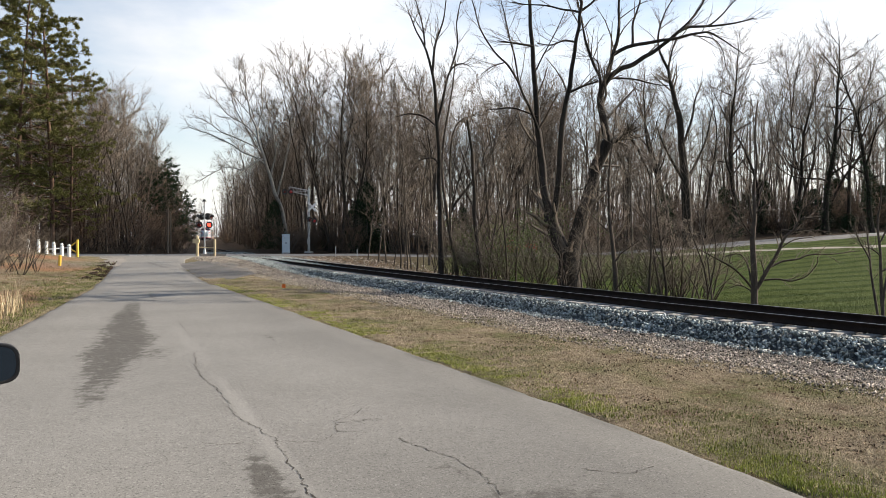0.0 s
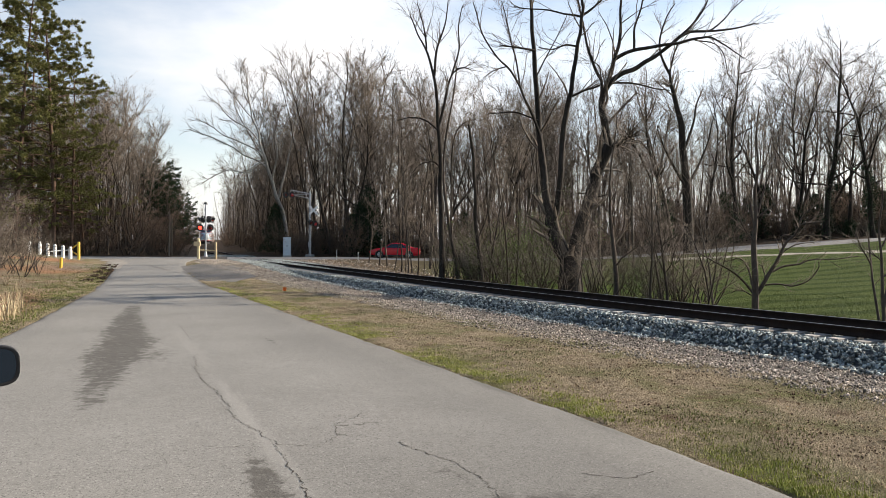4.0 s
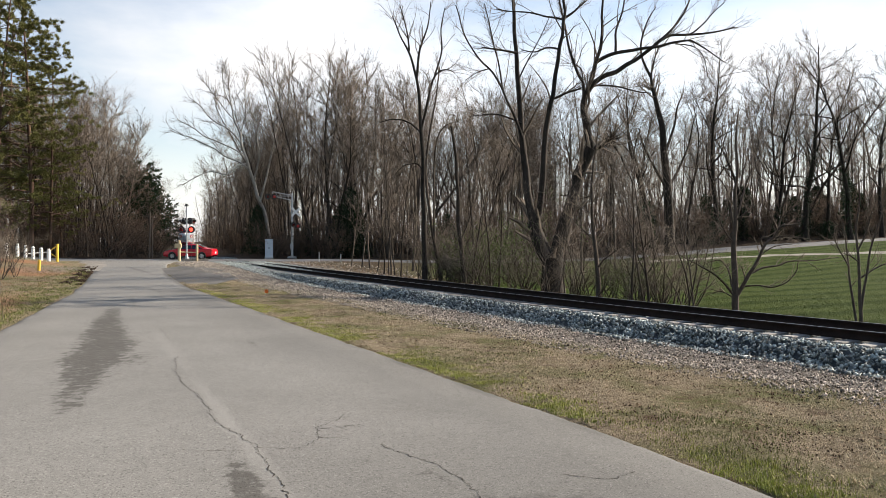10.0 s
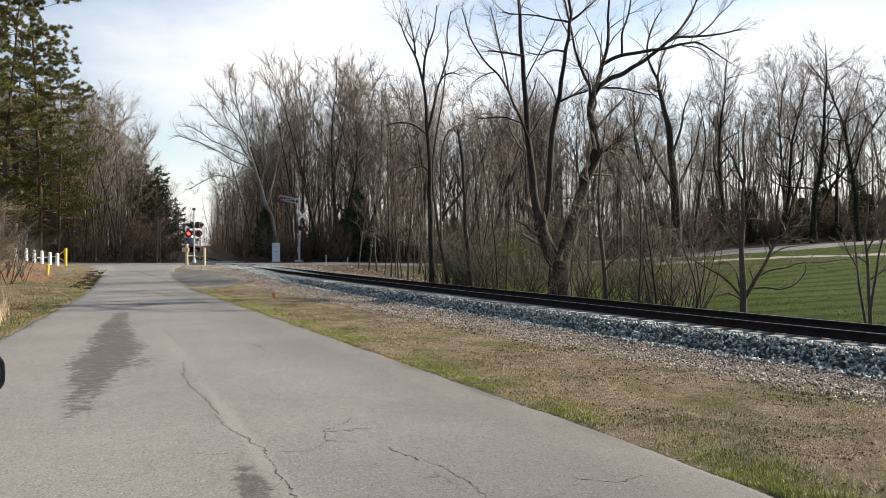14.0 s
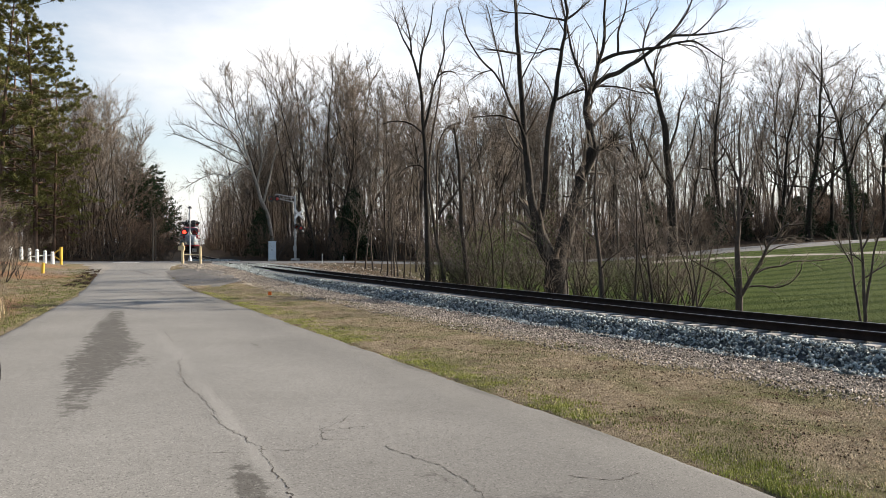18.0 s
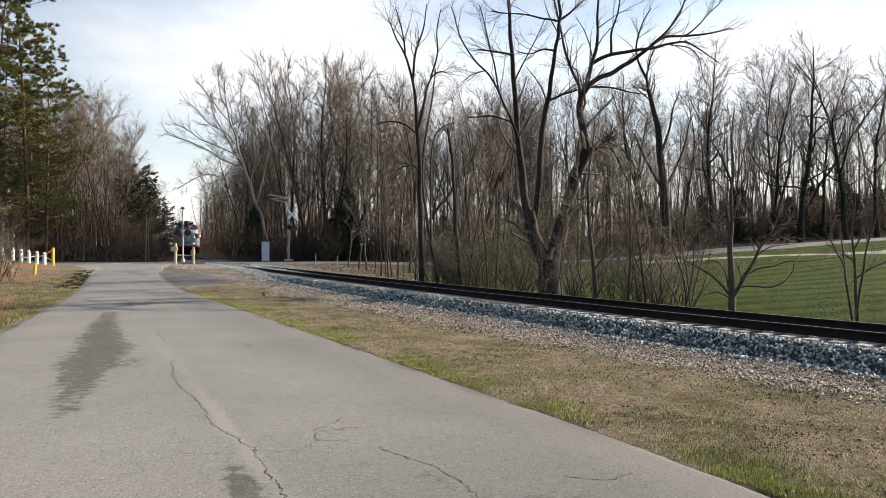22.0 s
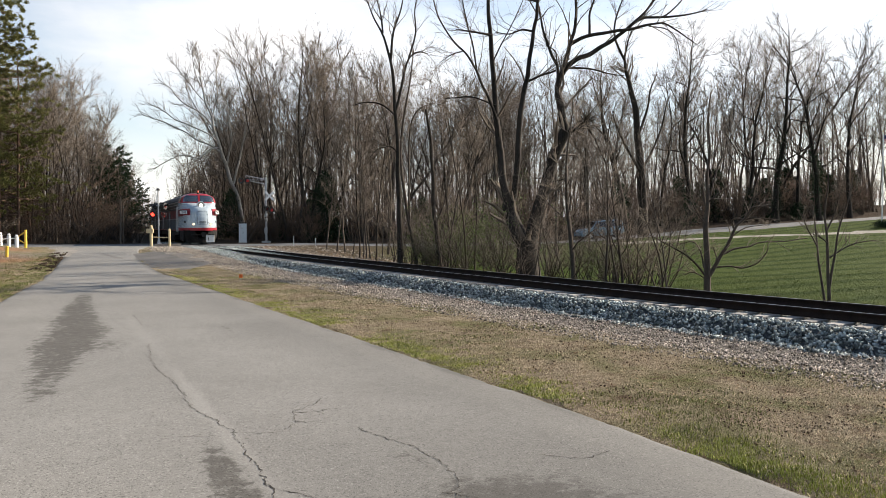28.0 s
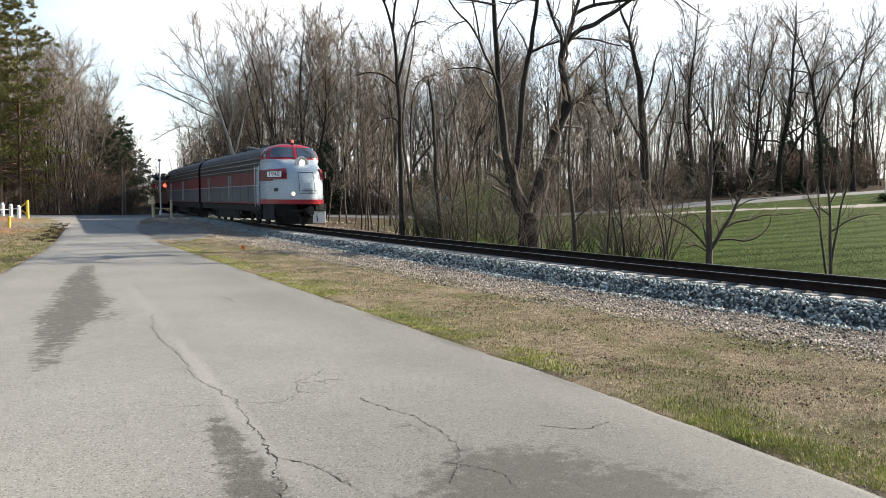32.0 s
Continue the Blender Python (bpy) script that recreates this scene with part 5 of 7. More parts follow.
def text_mesh(word, size, material, name="number"):
    cu = bpy.data.curves.new(name, "FONT")
    cu.body, cu.size, cu.align_x, cu.align_y, cu.extrude = word, size, "CENTER", "CENTER", 0.004
    cu.offset = 0.0
    ob = bpy.data.objects.new(name, cu)
    scene.collection.objects.link(ob)
    bpy.context.view_layer.update()
    me = bpy.data.meshes.new_from_object(ob.evaluated_get(bpy.context.evaluated_depsgraph_get()))
    bpy.data.objects.remove(ob)
    me.materials.clear()
    me.materials.append(material)
    return me


def carbody(t, x0, x1):
    """The long straight part that the two diesel units share."""
    part("lower_side", hull(x0, x1, 1.2, 2.22), T["silver_shaded"], t, "silver lower side, darkened for its shade")
    part("stripe", hull(x0, x1, 2.22, 3.0), T["red_shaded"], t, "faded orange-red stripe, darkened for its shade")
    part("grille_band", hull(x0, x1, 3.0, 3.72, -0.012), T["louver"], t, "grey louvred grille band")
    part("roof", hull(x0, x1, 3.72, 4.5), T["roof"], t, "dark grey curved roof")
    for s in (1, -1):
        for z in (3.02, 3.16, 3.30, 3.44, 3.58, 3.70):
            part("slat", box(x1 - x0 - 0.1, 0.05, 0.045, (x0 + x1) / 2, s * (half_width(z) + 0.005), z), T["chrome"] if z in (3.16, 3.44, 3.70) else T["louver"], t)
        for k in range(9):
            xx = x0 + 0.6 + (x1 - x0 - 1.2) * k / 8
            part("batten", box(0.05, 0.02, 1.7, xx, s * 1.605, 2.1), T["silver_shaded"], t)
        part("belt_rail", box(x1 - x0, 0.025, 0.05, (x0 + x1) / 2, s * 1.612, 2.22), T["chrome"], t)
    for e in (x0, x1):
        bm = bmesh.new()
        ring = [bm.verts.new((e, half_width(z), z)) for z in ZS] + [bm.verts.new((e, -half_width(z), z)) for z in reversed(ZS)]
        bm.faces.new(ring)
        bmesh.ops.solidify(bm, geom=list(bm.faces), thickness=0.03)
        part("bulkhead", bm, T["under"], t)
    for k in range(4):
        xx = x0 + (x1 - x0) * (0.2 + 0.2 * k)
        bm = rod((xx, 0, 4.44), (xx, 0, 4.62), 0.5, 0.46, 20)
        part("roof_fan", bm, T["roof"], t, "round roof fan housing")
    for xx in (x0 + (x1 - x0) * 0.42, x0 + (x1 - x0) * 0.72):
        part("exhaust_stack", box(0.5, 0.3, 0.26, xx, 0, 4.6), T["under"], t, bevel=0.03)
    part("underframe", box(x1 - x0 - 0.2, 3.0, 0.34, (x0 + x1) / 2, 0, 1.04), T["under"], t)
    part("fuel_tank", box(6.4, 2.7, 0.70, (x0 + x1) / 2 - 0.4, 0, 0.60), T["under"], t, bevel=0.08)
    for s in (1, -1):
        part("sill_line", box(x1 - x0, 0.02, 0.06, (x0 + x1) / 2, s * 1.612, 1.22), T["red"], t, "thin red sill line")
        part("skirt_panel", box(x1 - x0 - 0.6, 0.05, 0.34, (x0 + x1) / 2, s * 1.50, 0.94), T["under"], t)
        for k in range(3):
            part("brake_cylinder", rod(((x0 + x1) / 2 + 3.6 - 0.9 * k, s * 1.2, 0.62), ((x0 + x1) / 2 + 3.1 - 0.9 * k, s * 1.2, 0.62), 0.2, 0.2, 12), T["under"], t)
    for xx in (x0 + 3.1, x0 + (x1 - x0) * 0.56):
        for s in (1, -1):
            bm = rod((xx, s * 1.64, 1.3), (xx, s * 1.64, 2.9), 0.022, 0.022, 6)
            rod((xx + 0.72, s * 1.64, 1.3), (xx + 0.72, s * 1.64, 2.9), 0.022, 0.022, 6, bm)
            part("grab_iron", bm, T["chrome"], t, "steel grab irons beside a door")
            part("side_door", box(0.66, 0.03, 1.6, xx + 0.36, s * 1.6, 2.06), T["silver_shaded"], t, bevel=0.01)


def lamp_can(t, name, p, r, lens, label, d=Vector((1, 0, 0))):
    p = Vector(p)
    can = part(name, rod(p - d * 0.16, p + d * 0.05, r * 1.22, r * 1.22, 20), T["plow"], t, label)
    part("lens", rod(p + d * 0.045, p + d * 0.062, r, r, 20), lens, can, "lit white lens")
    return can


def make_loco():
    t = thing("locomotive", "streamlined silver diesel locomotive with red trim and a rounded nose", "locomotive")
    carbody(t, -10.7, 7.0)
    part("nose", nose_patch(-math.pi / 2, math.pi / 2, 1.2, 3.58, 44, 0, 0.0), T["silver"], t, "rounded silver-blue bulldog nose", smooth=True)
    part("cab_shell", nose_patch(-math.pi / 2, math.pi / 2, 3.58, 4.42, 36, 0, 0.0), T["red"], t, "red cab window surround", smooth=True)
    part("cab_roof", nose_patch(-math.pi / 2, math.pi / 2, 4.42, 4.5, 36, 0, 0.0), T["roof"], t, "dark grey cab roof", smooth=True)
    part("nose_band", nose_patch(-math.pi / 2, math.pi / 2, 1.2, 1.44, 40, 0.012, 0.02), T["red"], t, "red band round the nose")
    part("nose_stripe", nose_patch(-math.pi / 2, math.pi / 2, 1.52, 1.54, 40, 0.006, 0.01), T["chrome"], t)
    # windscreens in two halves and cab side windows
    for s in (1, -1):
        ws = part("windscreen", nose_patch(s * 0.006, s * 0.80, 3.69, 4.24, 12, 0.014, 0.012), T["windshield"], t, "pale reflecting windscreen")
        part("wiper", rod(nose_point(s * 0.30, 3.62, 0.04), nose_point(s * 0.46, 3.98, 0.04), 0.012, 0.012, 6), M["black"], ws)
        part("side_window", nose_patch(s * 1.14, s * 1.48, 3.69, 4.12, 8, 0.014, 0.012), T["window"], t, "dark cab side window")
        part("cheek_panel", nose_patch(s * 1.02, s * 1.57, 2.42, 3.02, 12, 0.010, 0.02), T["red_shaded"], t, "red stripe end on the cheek")
        nb = part("number_board", nose_patch(s * 0.56, s * 1.20, 2.50, 3.03, 8, 0.02, 0.05), T["red"], t, "red number board housing")
        a = s * 0.88
        p0, p1 = nose_point(a - 0.14, 2.76, 0.06), nose_point(a + 0.14, 2.76, 0.06)
        mid = nose_point(a, 2.76, 0.02)
        along_v = (p1 - p0).normalized()
        nrm = Vector((along_v.y, -along_v.x, 0)) if s > 0 else Vector((along_v.y, -along_v.x, 0))
        if nrm.x < 0:
            nrm = -nrm
        up = Vector((0, 0, 1))
        xa = up.cross(nrm).normalized()
        rot = Matrix((xa, up, nrm)).transposed().to_4x4()
        mm = Matrix.Translation(mid + nrm * 0.175) @ rot
        part("board_frame", box(1.34, 0.36, 0.02), M["black"], nb, "black panel frame", Matrix.Translation(mid + nrm * 0.155) @ rot)
        bd = part("board", box(1.24, 0.28, 0.02), T["plate_white"], nb, "white lit number panel", mm)
        bd["label"] = "white number panel"
        put("number", text_mesh("1940", 0.33, M["black"]), nb, "black numerals", Matrix.Translation(mid + nrm * 0.190) @ rot @ Matrix.Diagonal((1.5, 1, 1, 1)))
    part("window_post", nose_patch(-0.003, 0.003, 3.62, 4.30, 4, 0.02, 0.03), T["red"], t)
    # nose door, steps, headlight, ditch lights
    dr = part("nose_door", nose_patch(-0.20, 0.20, 1.74, 2.84, 8, 0.012, 0.015), T["silver"], t, "hinged nose door")
    for z in (1.9, 2.55):
        part("hinge", box(0.05, 0.14, 0.07, *(nose_point(0.22, z, 0.02))), T["chrome"], dr)
    for z in (1.74, 2.84):
        part("seam", nose_patch(-0.205, 0.205, z - 0.012, z + 0.012, 8, 0.02, 0.012), T["louver"], dr)
    for a in (-0.205, 0.205):
        part("seam", nose_patch(a - 0.006, a + 0.006, 1.74, 2.84, 1, 0.02, 0.012), T["louver"], dr)
    part("door_handrail", rod(nose_point(-0.29, 1.8, 0.07), nose_point(-0.29, 2.55, 0.07), 0.018, 0.018, 6), T["silver"], t)
    hl = lamp_can(t, "headlight", (9.72, 0, 3.38), 0.27, T["lamp_bowl"], "round chrome headlight")
    part("bulb", rod((9.775, 0, 3.36), (9.80, 0, 3.36), 0.15, 0.15, 18), T["lamp"], hl, "lit sealed-beam bulb")
    for s in (1, -1):
        p = nose_point(s * 0.40, 1.74, 0.03)
        lamp_can(t, "ditch_light", p, 0.095, T["lamp_soft"], "lit ditch light")
    # emblem bars where small writing stands
    for z, w in ((1.98, 0.5), (1.90, 0.62), (1.83, 0.5)):
        part("lettering", box(0.012, w, 0.03, nose_point(0, z).x + 0.035, 0, z), M["black"], t)
    for s in (1, -1):
        part("emblem", nose_patch(s * 0.86, s * 1.0, 1.86, 2.04, 4, 0.012, 0.01), M["black"], t, "small dark emblem")
    # roof fittings
    bm = rod((8.0, 0.0, 4.36), (8.0, 0, 4.52), 0.09, 0.08, 12)
    be = part("beacon_base", bm, T["under"], t)
    part("beacon", rod((8.0, 0, 4.52), (8.0, 0, 4.68), 0.085, 0.06, 12), T["amber"], be, "reddish warning beacon")
    bm = bmesh.new()
    for k, y in enumerate((-0.25, 0.0, 0.25)):
        rod((6.5, y + 0.45, 4.62), (6.95 - 0.06 * k, y + 0.45, 4.62), 0.045, 0.10, 12, bm)
    rod((6.6, 0.1, 4.5), (6.6, 0.8, 4.5), 0.03, 0.03, 6, bm)
    rod((6.6, 0.45, 4.3), (6.6, 0.45, 4.62), 0.03, 0.03, 6, bm)
    part("air_horn", bm, T["under"], t, "three-chime air horn")
    part("antenna", rod((5.6, -0.3, 4.42), (5.6, -0.3, 4.85), 0.03, 0.02, 8), T["under"], t)
    # cab door and its grab irons
    for s in (1, -1):
        part("cab_door", box(0.72, 0.03, 2.1, 6.62, s * 1.605, 2.2), T["silver"], t, bevel=0.012)
        for xx in (6.16, 7.06):
            part("cab_grab", rod((xx, s * 1.67, 1.05), (xx, s * 1.67, 3.3), 0.026, 0.026, 6), T["chrome"], t, "long steel grab iron")
        for k in range(3):
            part("step", box(0.55, 0.2, 0.03, 6.62, s * 1.5, 0.42 + 0.22 * k), T["under"], t)
    # pilot, coupler, hoses
    bm = bmesh.new()
    n = 16
    rows = []
    for z, ext, w in ((0.18, 10.66, 1.2), (0.6, 10.60, 1.4), (1.22, 10.45, 1.5)):
        rows.append([bm.verts.new((8.9 + (ext - 8.9) * abs(math.cos(a)) ** 0.7, w * math.sin(a), z)) for a in [-1.45 + 2.9 * i / n for i in range(n + 1)]])
    for r in range(2):
        for i in range(n):
            if r == 1 and 6 <= i < 10:
                continue
            bm.faces.new((rows[r][i], rows[r][i + 1], rows[r + 1][i + 1], rows[r + 1][i]))
    bmesh.ops.solidify(bm, geom=list(bm.faces), thickness=0.04)
    part("pilot", bm, T["pilot"], t, "black steel pilot skirt")
    for s in (1, -1):
        part("skirt", box(2.4, 0.05, 0.80, 8.3, s * 1.46, 0.78), T["under"], t, bevel=0.01)
        if s < 0:
            continue
        bm = box(0.05, 0.70, 0.62, 10.72, 0.62, 0.52)
        bmesh.ops.bevel(bm, geom=list(bm.edges), offset=0.02, segments=1, affect="EDGES")
        part("pilot_plate", bm, T["plow"], t, "pale steel pilot plate")
    part("pilot_step", box(0.3, 1.9, 0.05, 10.68, 0, 0.86), T["under"], t)
    bm = box(0.7, 0.26, 0.26, 10.75, 0, 0.86)
    box(0.22, 0.34, 0.42, 11.05, 0.03, 0.86, bm)
    part("coupler", bm, T["under"], t, bevel=0.04)
    for s in (1, -1):
        part("brake_hose", rod((10.66, s * 0.45, 0.8), (10.85, s * 0.5, 0.3), 0.025, 0.025, 6), T["under"], t)
    for cx in (-6.3, 5.4):
        truck(t, cx, 3, 2.1)
    return t


T["lamp_bowl"] = mat("lamp_bowl", (0.35, 0.33, 0.28), (0.5, 0.48, 0.42), 3, 20, 0.2, 0.6, 0, 0.001)
T["pilot"] = T["under"]
T["windshield"].node_tree.nodes["Principled BSDF"].inputs["IOR"].default_value = 2.4


def make_booster():
    t = thing("booster_locomotive", "cabless silver and orange-red diesel booster unit", "locomotive")
    carbody(t, -10.4, 10.4)
    for cx in (-6.3, 6.3):
        truck(t, cx, 3, 2.1)
    part("diaphragm", box(0.5, 1.2, 2.4, 10.6, 0, 2.2), T["under"], t, bevel=0.05)
    part("coupler", box(0.8, 0.26, 0.26, 10.7, 0, 0.86), T["under"], t, bevel=0.03)
    return t


def make_coach():
    t = thing("passenger_coach", "orange-brown streamlined passenger coach with dark windows", "railway coach")
    part("lower_side", hull(-12.9, 12.9, 0.95, 2.05), T["coach"], t)
    part("window_band", hull(-12.9, 12.9, 2.05, 3.0, -0.01), T["coach"], t)
    part("upper_side", hull(-12.9, 12.9, 3.0, 3.7), T["coach"], t)
    part("roof", hull(-12.9, 12.9, 3.7, 4.5), T["roof"], t, "dark grey curved roof")
    for e in (-12.9, 12.9):
        bm = bmesh.new()
        bm.faces.new([bm.verts.new((e, half_width(z), z)) for z in ZS] + [bm.verts.new((e, -half_width(z), z)) for z in reversed(ZS)])
        bmesh.ops.solidify(bm, geom=list(bm.faces), thickness=0.03)
        part("end_wall", bm, T["coach"], t)
        part("vestibule_door", box(0.04, 0.8, 2.0, e + (0.03 if e > 0 else -0.03), 0, 2.05), T["window"], t)
    for s in (1, -1):
        for k in range(10):
            part("window", box(1.35, 0.03, 0.72, -9.9 + 2.2 * k, s * 1.605, 2.52), T["window"], t, bevel=0.01)
        for z in (1.95, 3.08):
            part("fluting", box(25.6, 0.03, 0.05, 0, s * 1.61, z), T["louver"], t)
    for cx in (-9.2, 9.2):
        truck(t, cx, 2, 1.3)
    part("underframe", box(25, 2.6, 0.3, 0, 0, 1.0), T["under"], t)
    part("equipment_box", box(4, 2.4, 0.55, 0, 0, 0.7), T["under"], t, bevel=0.05)
    part("coupler", box(0.8, 0.26, 0.26, 13.2, 0, 0.86), T["under"], t, bevel=0.03)
    return t


LOCO, BOOSTER, COACH = make_loco(), make_booster(), make_coach()
LOCO.scale = BOOSTER.scale = (1, 1, 1.035)
COACH_B = copy_thing(COACH, pose(0, 0, 0))
for k, c in enumerate((LOCO, BOOSTER, COACH, COACH_B)):
    tagged(c, group="train" if k > 1 else "")


# ---- single trees ----


def pic(px, py, depth):
    """A point at a depth, by bearing and rise."""
    return np.array([(px - 784) / 1330 * depth, depth, 1.9 - (py - 420) / 1330 * depth])


def limb_through(rng, pts, r0, r1, rough=0.04):
    """A smooth tapering limb through a few control points."""
    pts = np.asarray(pts, dtype=float)
    t = np.linspace(0, len(pts) - 1, (len(pts) - 1) * 4 + 1)
    q = np.stack([np.interp(t, np.arange(len(pts)), pts[:, k]) for k in range(3)], -1)
    q[1:-1] += rng.normal(0, rough, (len(q) - 2, 3))
    for _ in range(3):
        q[1:-1] = (q[:-2] + 2 * q[1:-1] + q[2:]) / 4
    return q, np.linspace(r0, r1, len(q))


def localise(lines, origin):
    return [(p - origin, r) for p, r in lines]


def grown_tree(seed, D, limbs, label, bark, twig, per, length, r, per2=(6, 3), shoot=0.7, rough=0.04, name="tree"):
    """A tree whose limbs run through (bearing, rise) points at depth D; each limb: points, width at both ends, way to the front or back."""
    rng = np.random.default_rng(seed)
    k = D / 1330
    thick = []
    for pts, w0, w1, dd in limbs:
        n = len(pts)
        thick.append(limb_through(rng, [pic(x, y, D + dd * i / n) for i, (x, y) in enumerate(pts)], w0 * k / 2, w1 * k / 2, rough))
    l1 = twigs_on(rng, thick[1:] + [(thick[0][0][-5:], thick[0][1][-5:])], per, length, 0.85, 0.08, r, 1)[0]
    V, F = sprigs(rng, l1, per2[0], per2[1], shoot, r * 0.75, (0.3, 0.85), 0.10)
    x = pic(limbs[0][0][0][0], 500, D)[0]
    o = np.array([x, D, float(ground_z(x, D))])
    t = tree_thing(name, tree_meshes("grown_tree", localise(thick, o), localise(l1, o), bark, twig, (V - o, F)), label, "tree")
    t.matrix_basis = Matrix.Translation(o)
    return t


def make_big_tree():
    limbs = [
        ([(1008, 530), (1008, 500), (1008, 470), (1007, 440)], 49.7, 36.8, 0),
        ([(1004, 452), (992, 432), (982, 412), (973, 392), (975, 376)], 29.4, 23, 0.2),
        ([(976, 388), (967, 352), (961, 320), (956, 280), (952, 240), (948, 200), (946, 160), (943, 100), (940, 50), (937, 0), (930, -60), (934, -130)], 16, 3.6, 0.8),
        ([(978, 384), (986, 345), (988, 295), (992, 250), (996, 210), (1002, 178), (1008, 150), (1014, 110), (1020, 70), (1024, 40), (1029, 10), (1020, -40), (1012, -120)], 12, 3.6, -1.2),
        ([(1012, 455), (1018, 420), (1027, 388), (1040, 352), (1049, 315), (1058, 288), (1070, 262), (1076, 250)], 24.8, 19.3, -0.5),
        ([(1074, 258), (1070, 232), (1064, 200), (1062, 172), (1066, 155), (1076, 138)], 16, 9.4, -0.6),
        ([(1063, 175), (1061, 135), (1050, 116), (1041, 90), (1031, 64), (1027, 30), (1015, -20)], 6.4, 2.9, 0.8),
        ([(1070, 150), (1078, 126), (1083, 102), (1091, 78), (1094, 40), (1092, 0), (1098, -60)], 9.6, 2.9, 0.5),
        ([(1074, 140), (1100, 122), (1130, 110), (1152, 95), (1176, 78), (1196, 60), (1216, 48), (1246, 47), (1282, 48), (1310, 40), (1332, 34)], 9.6, 1.8, -0.9),
        ([(1082, 100), (1110, 83), (1150, 76), (1190, 70), (1225, 65), (1250, 58), (1270, 70), (1292, 82), (1312, 96)], 7.2, 1.4, -1.6),
        ([(1118, 82), (1118, 50), (1125, 20), (1136, -8), (1140, -70)], 4.8, 1.8, 0.5),
        ([(1196, 60), (1220, 40), (1240, 10), (1252, -18), (1270, -60)], 4.8, 1.8, 0.5), ([(1250, 48), (1276, 30), (1292, 10), (1312, -8)], 3.2, 1.4, 0.7),
        ([(1225, 65), (1262, 69), (1279, 94), (1283, 122)], 2.4, 1.1, -0.6), ([(1008, 164), (1038, 151), (1058, 144)], 4.8, 2.9, -0.4),
        ([(1078, 140), (1120, 142), (1150, 150), (1182, 153)], 4, 1.4, -0.8), ([(1024, 24), (1000, 20), (975, 14), (940, 12), (906, 6)], 4, 1.8, 0.8),
        ([(943, 84), (915, 78), (880, 74)], 4.8, 1.8, -0.8), ([(1016, 76), (995, 73), (975, 82), (950, 78)], 4, 1.8, 1.0), ([(1029, 20), (1050, 4), (1068, -12)], 4.8, 2.2, 0.6),
        ([(956, 262), (952, 224), (940, 200), (925, 170), (912, 136), (893, 110), (875, 95), (851, 60), (843, 30), (834, 0)], 5.6, 1.8, -1.6),
        ([(918, 150), (909, 92), (900, 60), (893, 30), (884, -4)], 3.2, 1.4, -0.8), ([(893, 112), (872, 118), (852, 132)], 2.4, 1.1, -0.8),
        ([(1074, 258), (1094, 248), (1114, 234)], 12.8, 6.5, -0.4), ([(1112, 240), (1128, 268), (1146, 300), (1152, 330)], 4.8, 1.8, -0.8),
        ([(952, 208), (925, 195), (890, 192), (860, 196)], 3.2, 1.3, 1.0), ([(1042, 345), (1060, 342), (1078, 335)], 3.2, 1.4, -1.0), ([(1046, 336), (1020, 334), (1002, 342)], 2.8, 1.1, -1.0),
        ([(946, 130), (965, 90), (985, 55), (1000, 20)], 2.8, 1.3, 1.2), ([(1060, 130), (1058, 110), (1040, 100)], 3.2, 1.4, 0.4)]
    t = grown_tree(5, 31.0, limbs, "large bare forked tree with a dark trunk beside the track", M["bark_big"], M["twig"], 8, 1.9, 0.0085, (5, 2), 0.7)
    rng = np.random.default_rng(55)
    burl = [(limb(rng, pic(1110, 238, 30.6), rng.normal(size=3) + UP * 0.6, rng.uniform(0.25, 0.65), 3, 0.25, 0.05), np.linspace(0.016, 0.006, 4)) for _ in range(90)]
    V, Fq = tubes(burl, 3)
    put("burl", fast_mesh("burl", V - np.array(t.matrix_basis.translation), Fq, M["bark_dark"]), t, "dark tangle of shoots on a stub")


def make_sycamore():
    limbs = [([(508, 452), (503, 400), (494, 350), (478, 310), (465, 280), (456, 240), (447, 205), (438, 165), (432, 120)], 8.0, 1.3, 0),
             ([(470, 290), (445, 268), (420, 262), (385, 240), (350, 235), (332, 225)], 3.1, 1.2, -2), ([(466, 282), (432, 300), (395, 300), (355, 320)], 2.5, 1.2, -3),
             ([(456, 245), (420, 215), (395, 195), (365, 165)], 2.5, 1.2, 2), ([(492, 345), (505, 300), (512, 250), (520, 200), (515, 150)], 3.7, 1.6, 2),
             ([(480, 315), (490, 270), (480, 220), (470, 160)], 3.1, 1.6, -2), ([(447, 208), (415, 170), (395, 140)], 1.9, 1.0, 1), ([(462, 270), (430, 245), (400, 240), (370, 215), (345, 205)], 2.5, 1.2, 1),
             ([(456, 235), (470, 195), (462, 150), (470, 125)], 2.5, 1.2, 2), ([(440, 180), (420, 150), (424, 115)], 1.9, 1.0, -1)]
    grown_tree(6, 90.0, limbs, "pale-barked leaning sycamore, bare, beyond the crossing", M["bark_pale"], M["twig_pale"], 16, 2.6, 0.017, (6, 2), 1.1, 0.30)


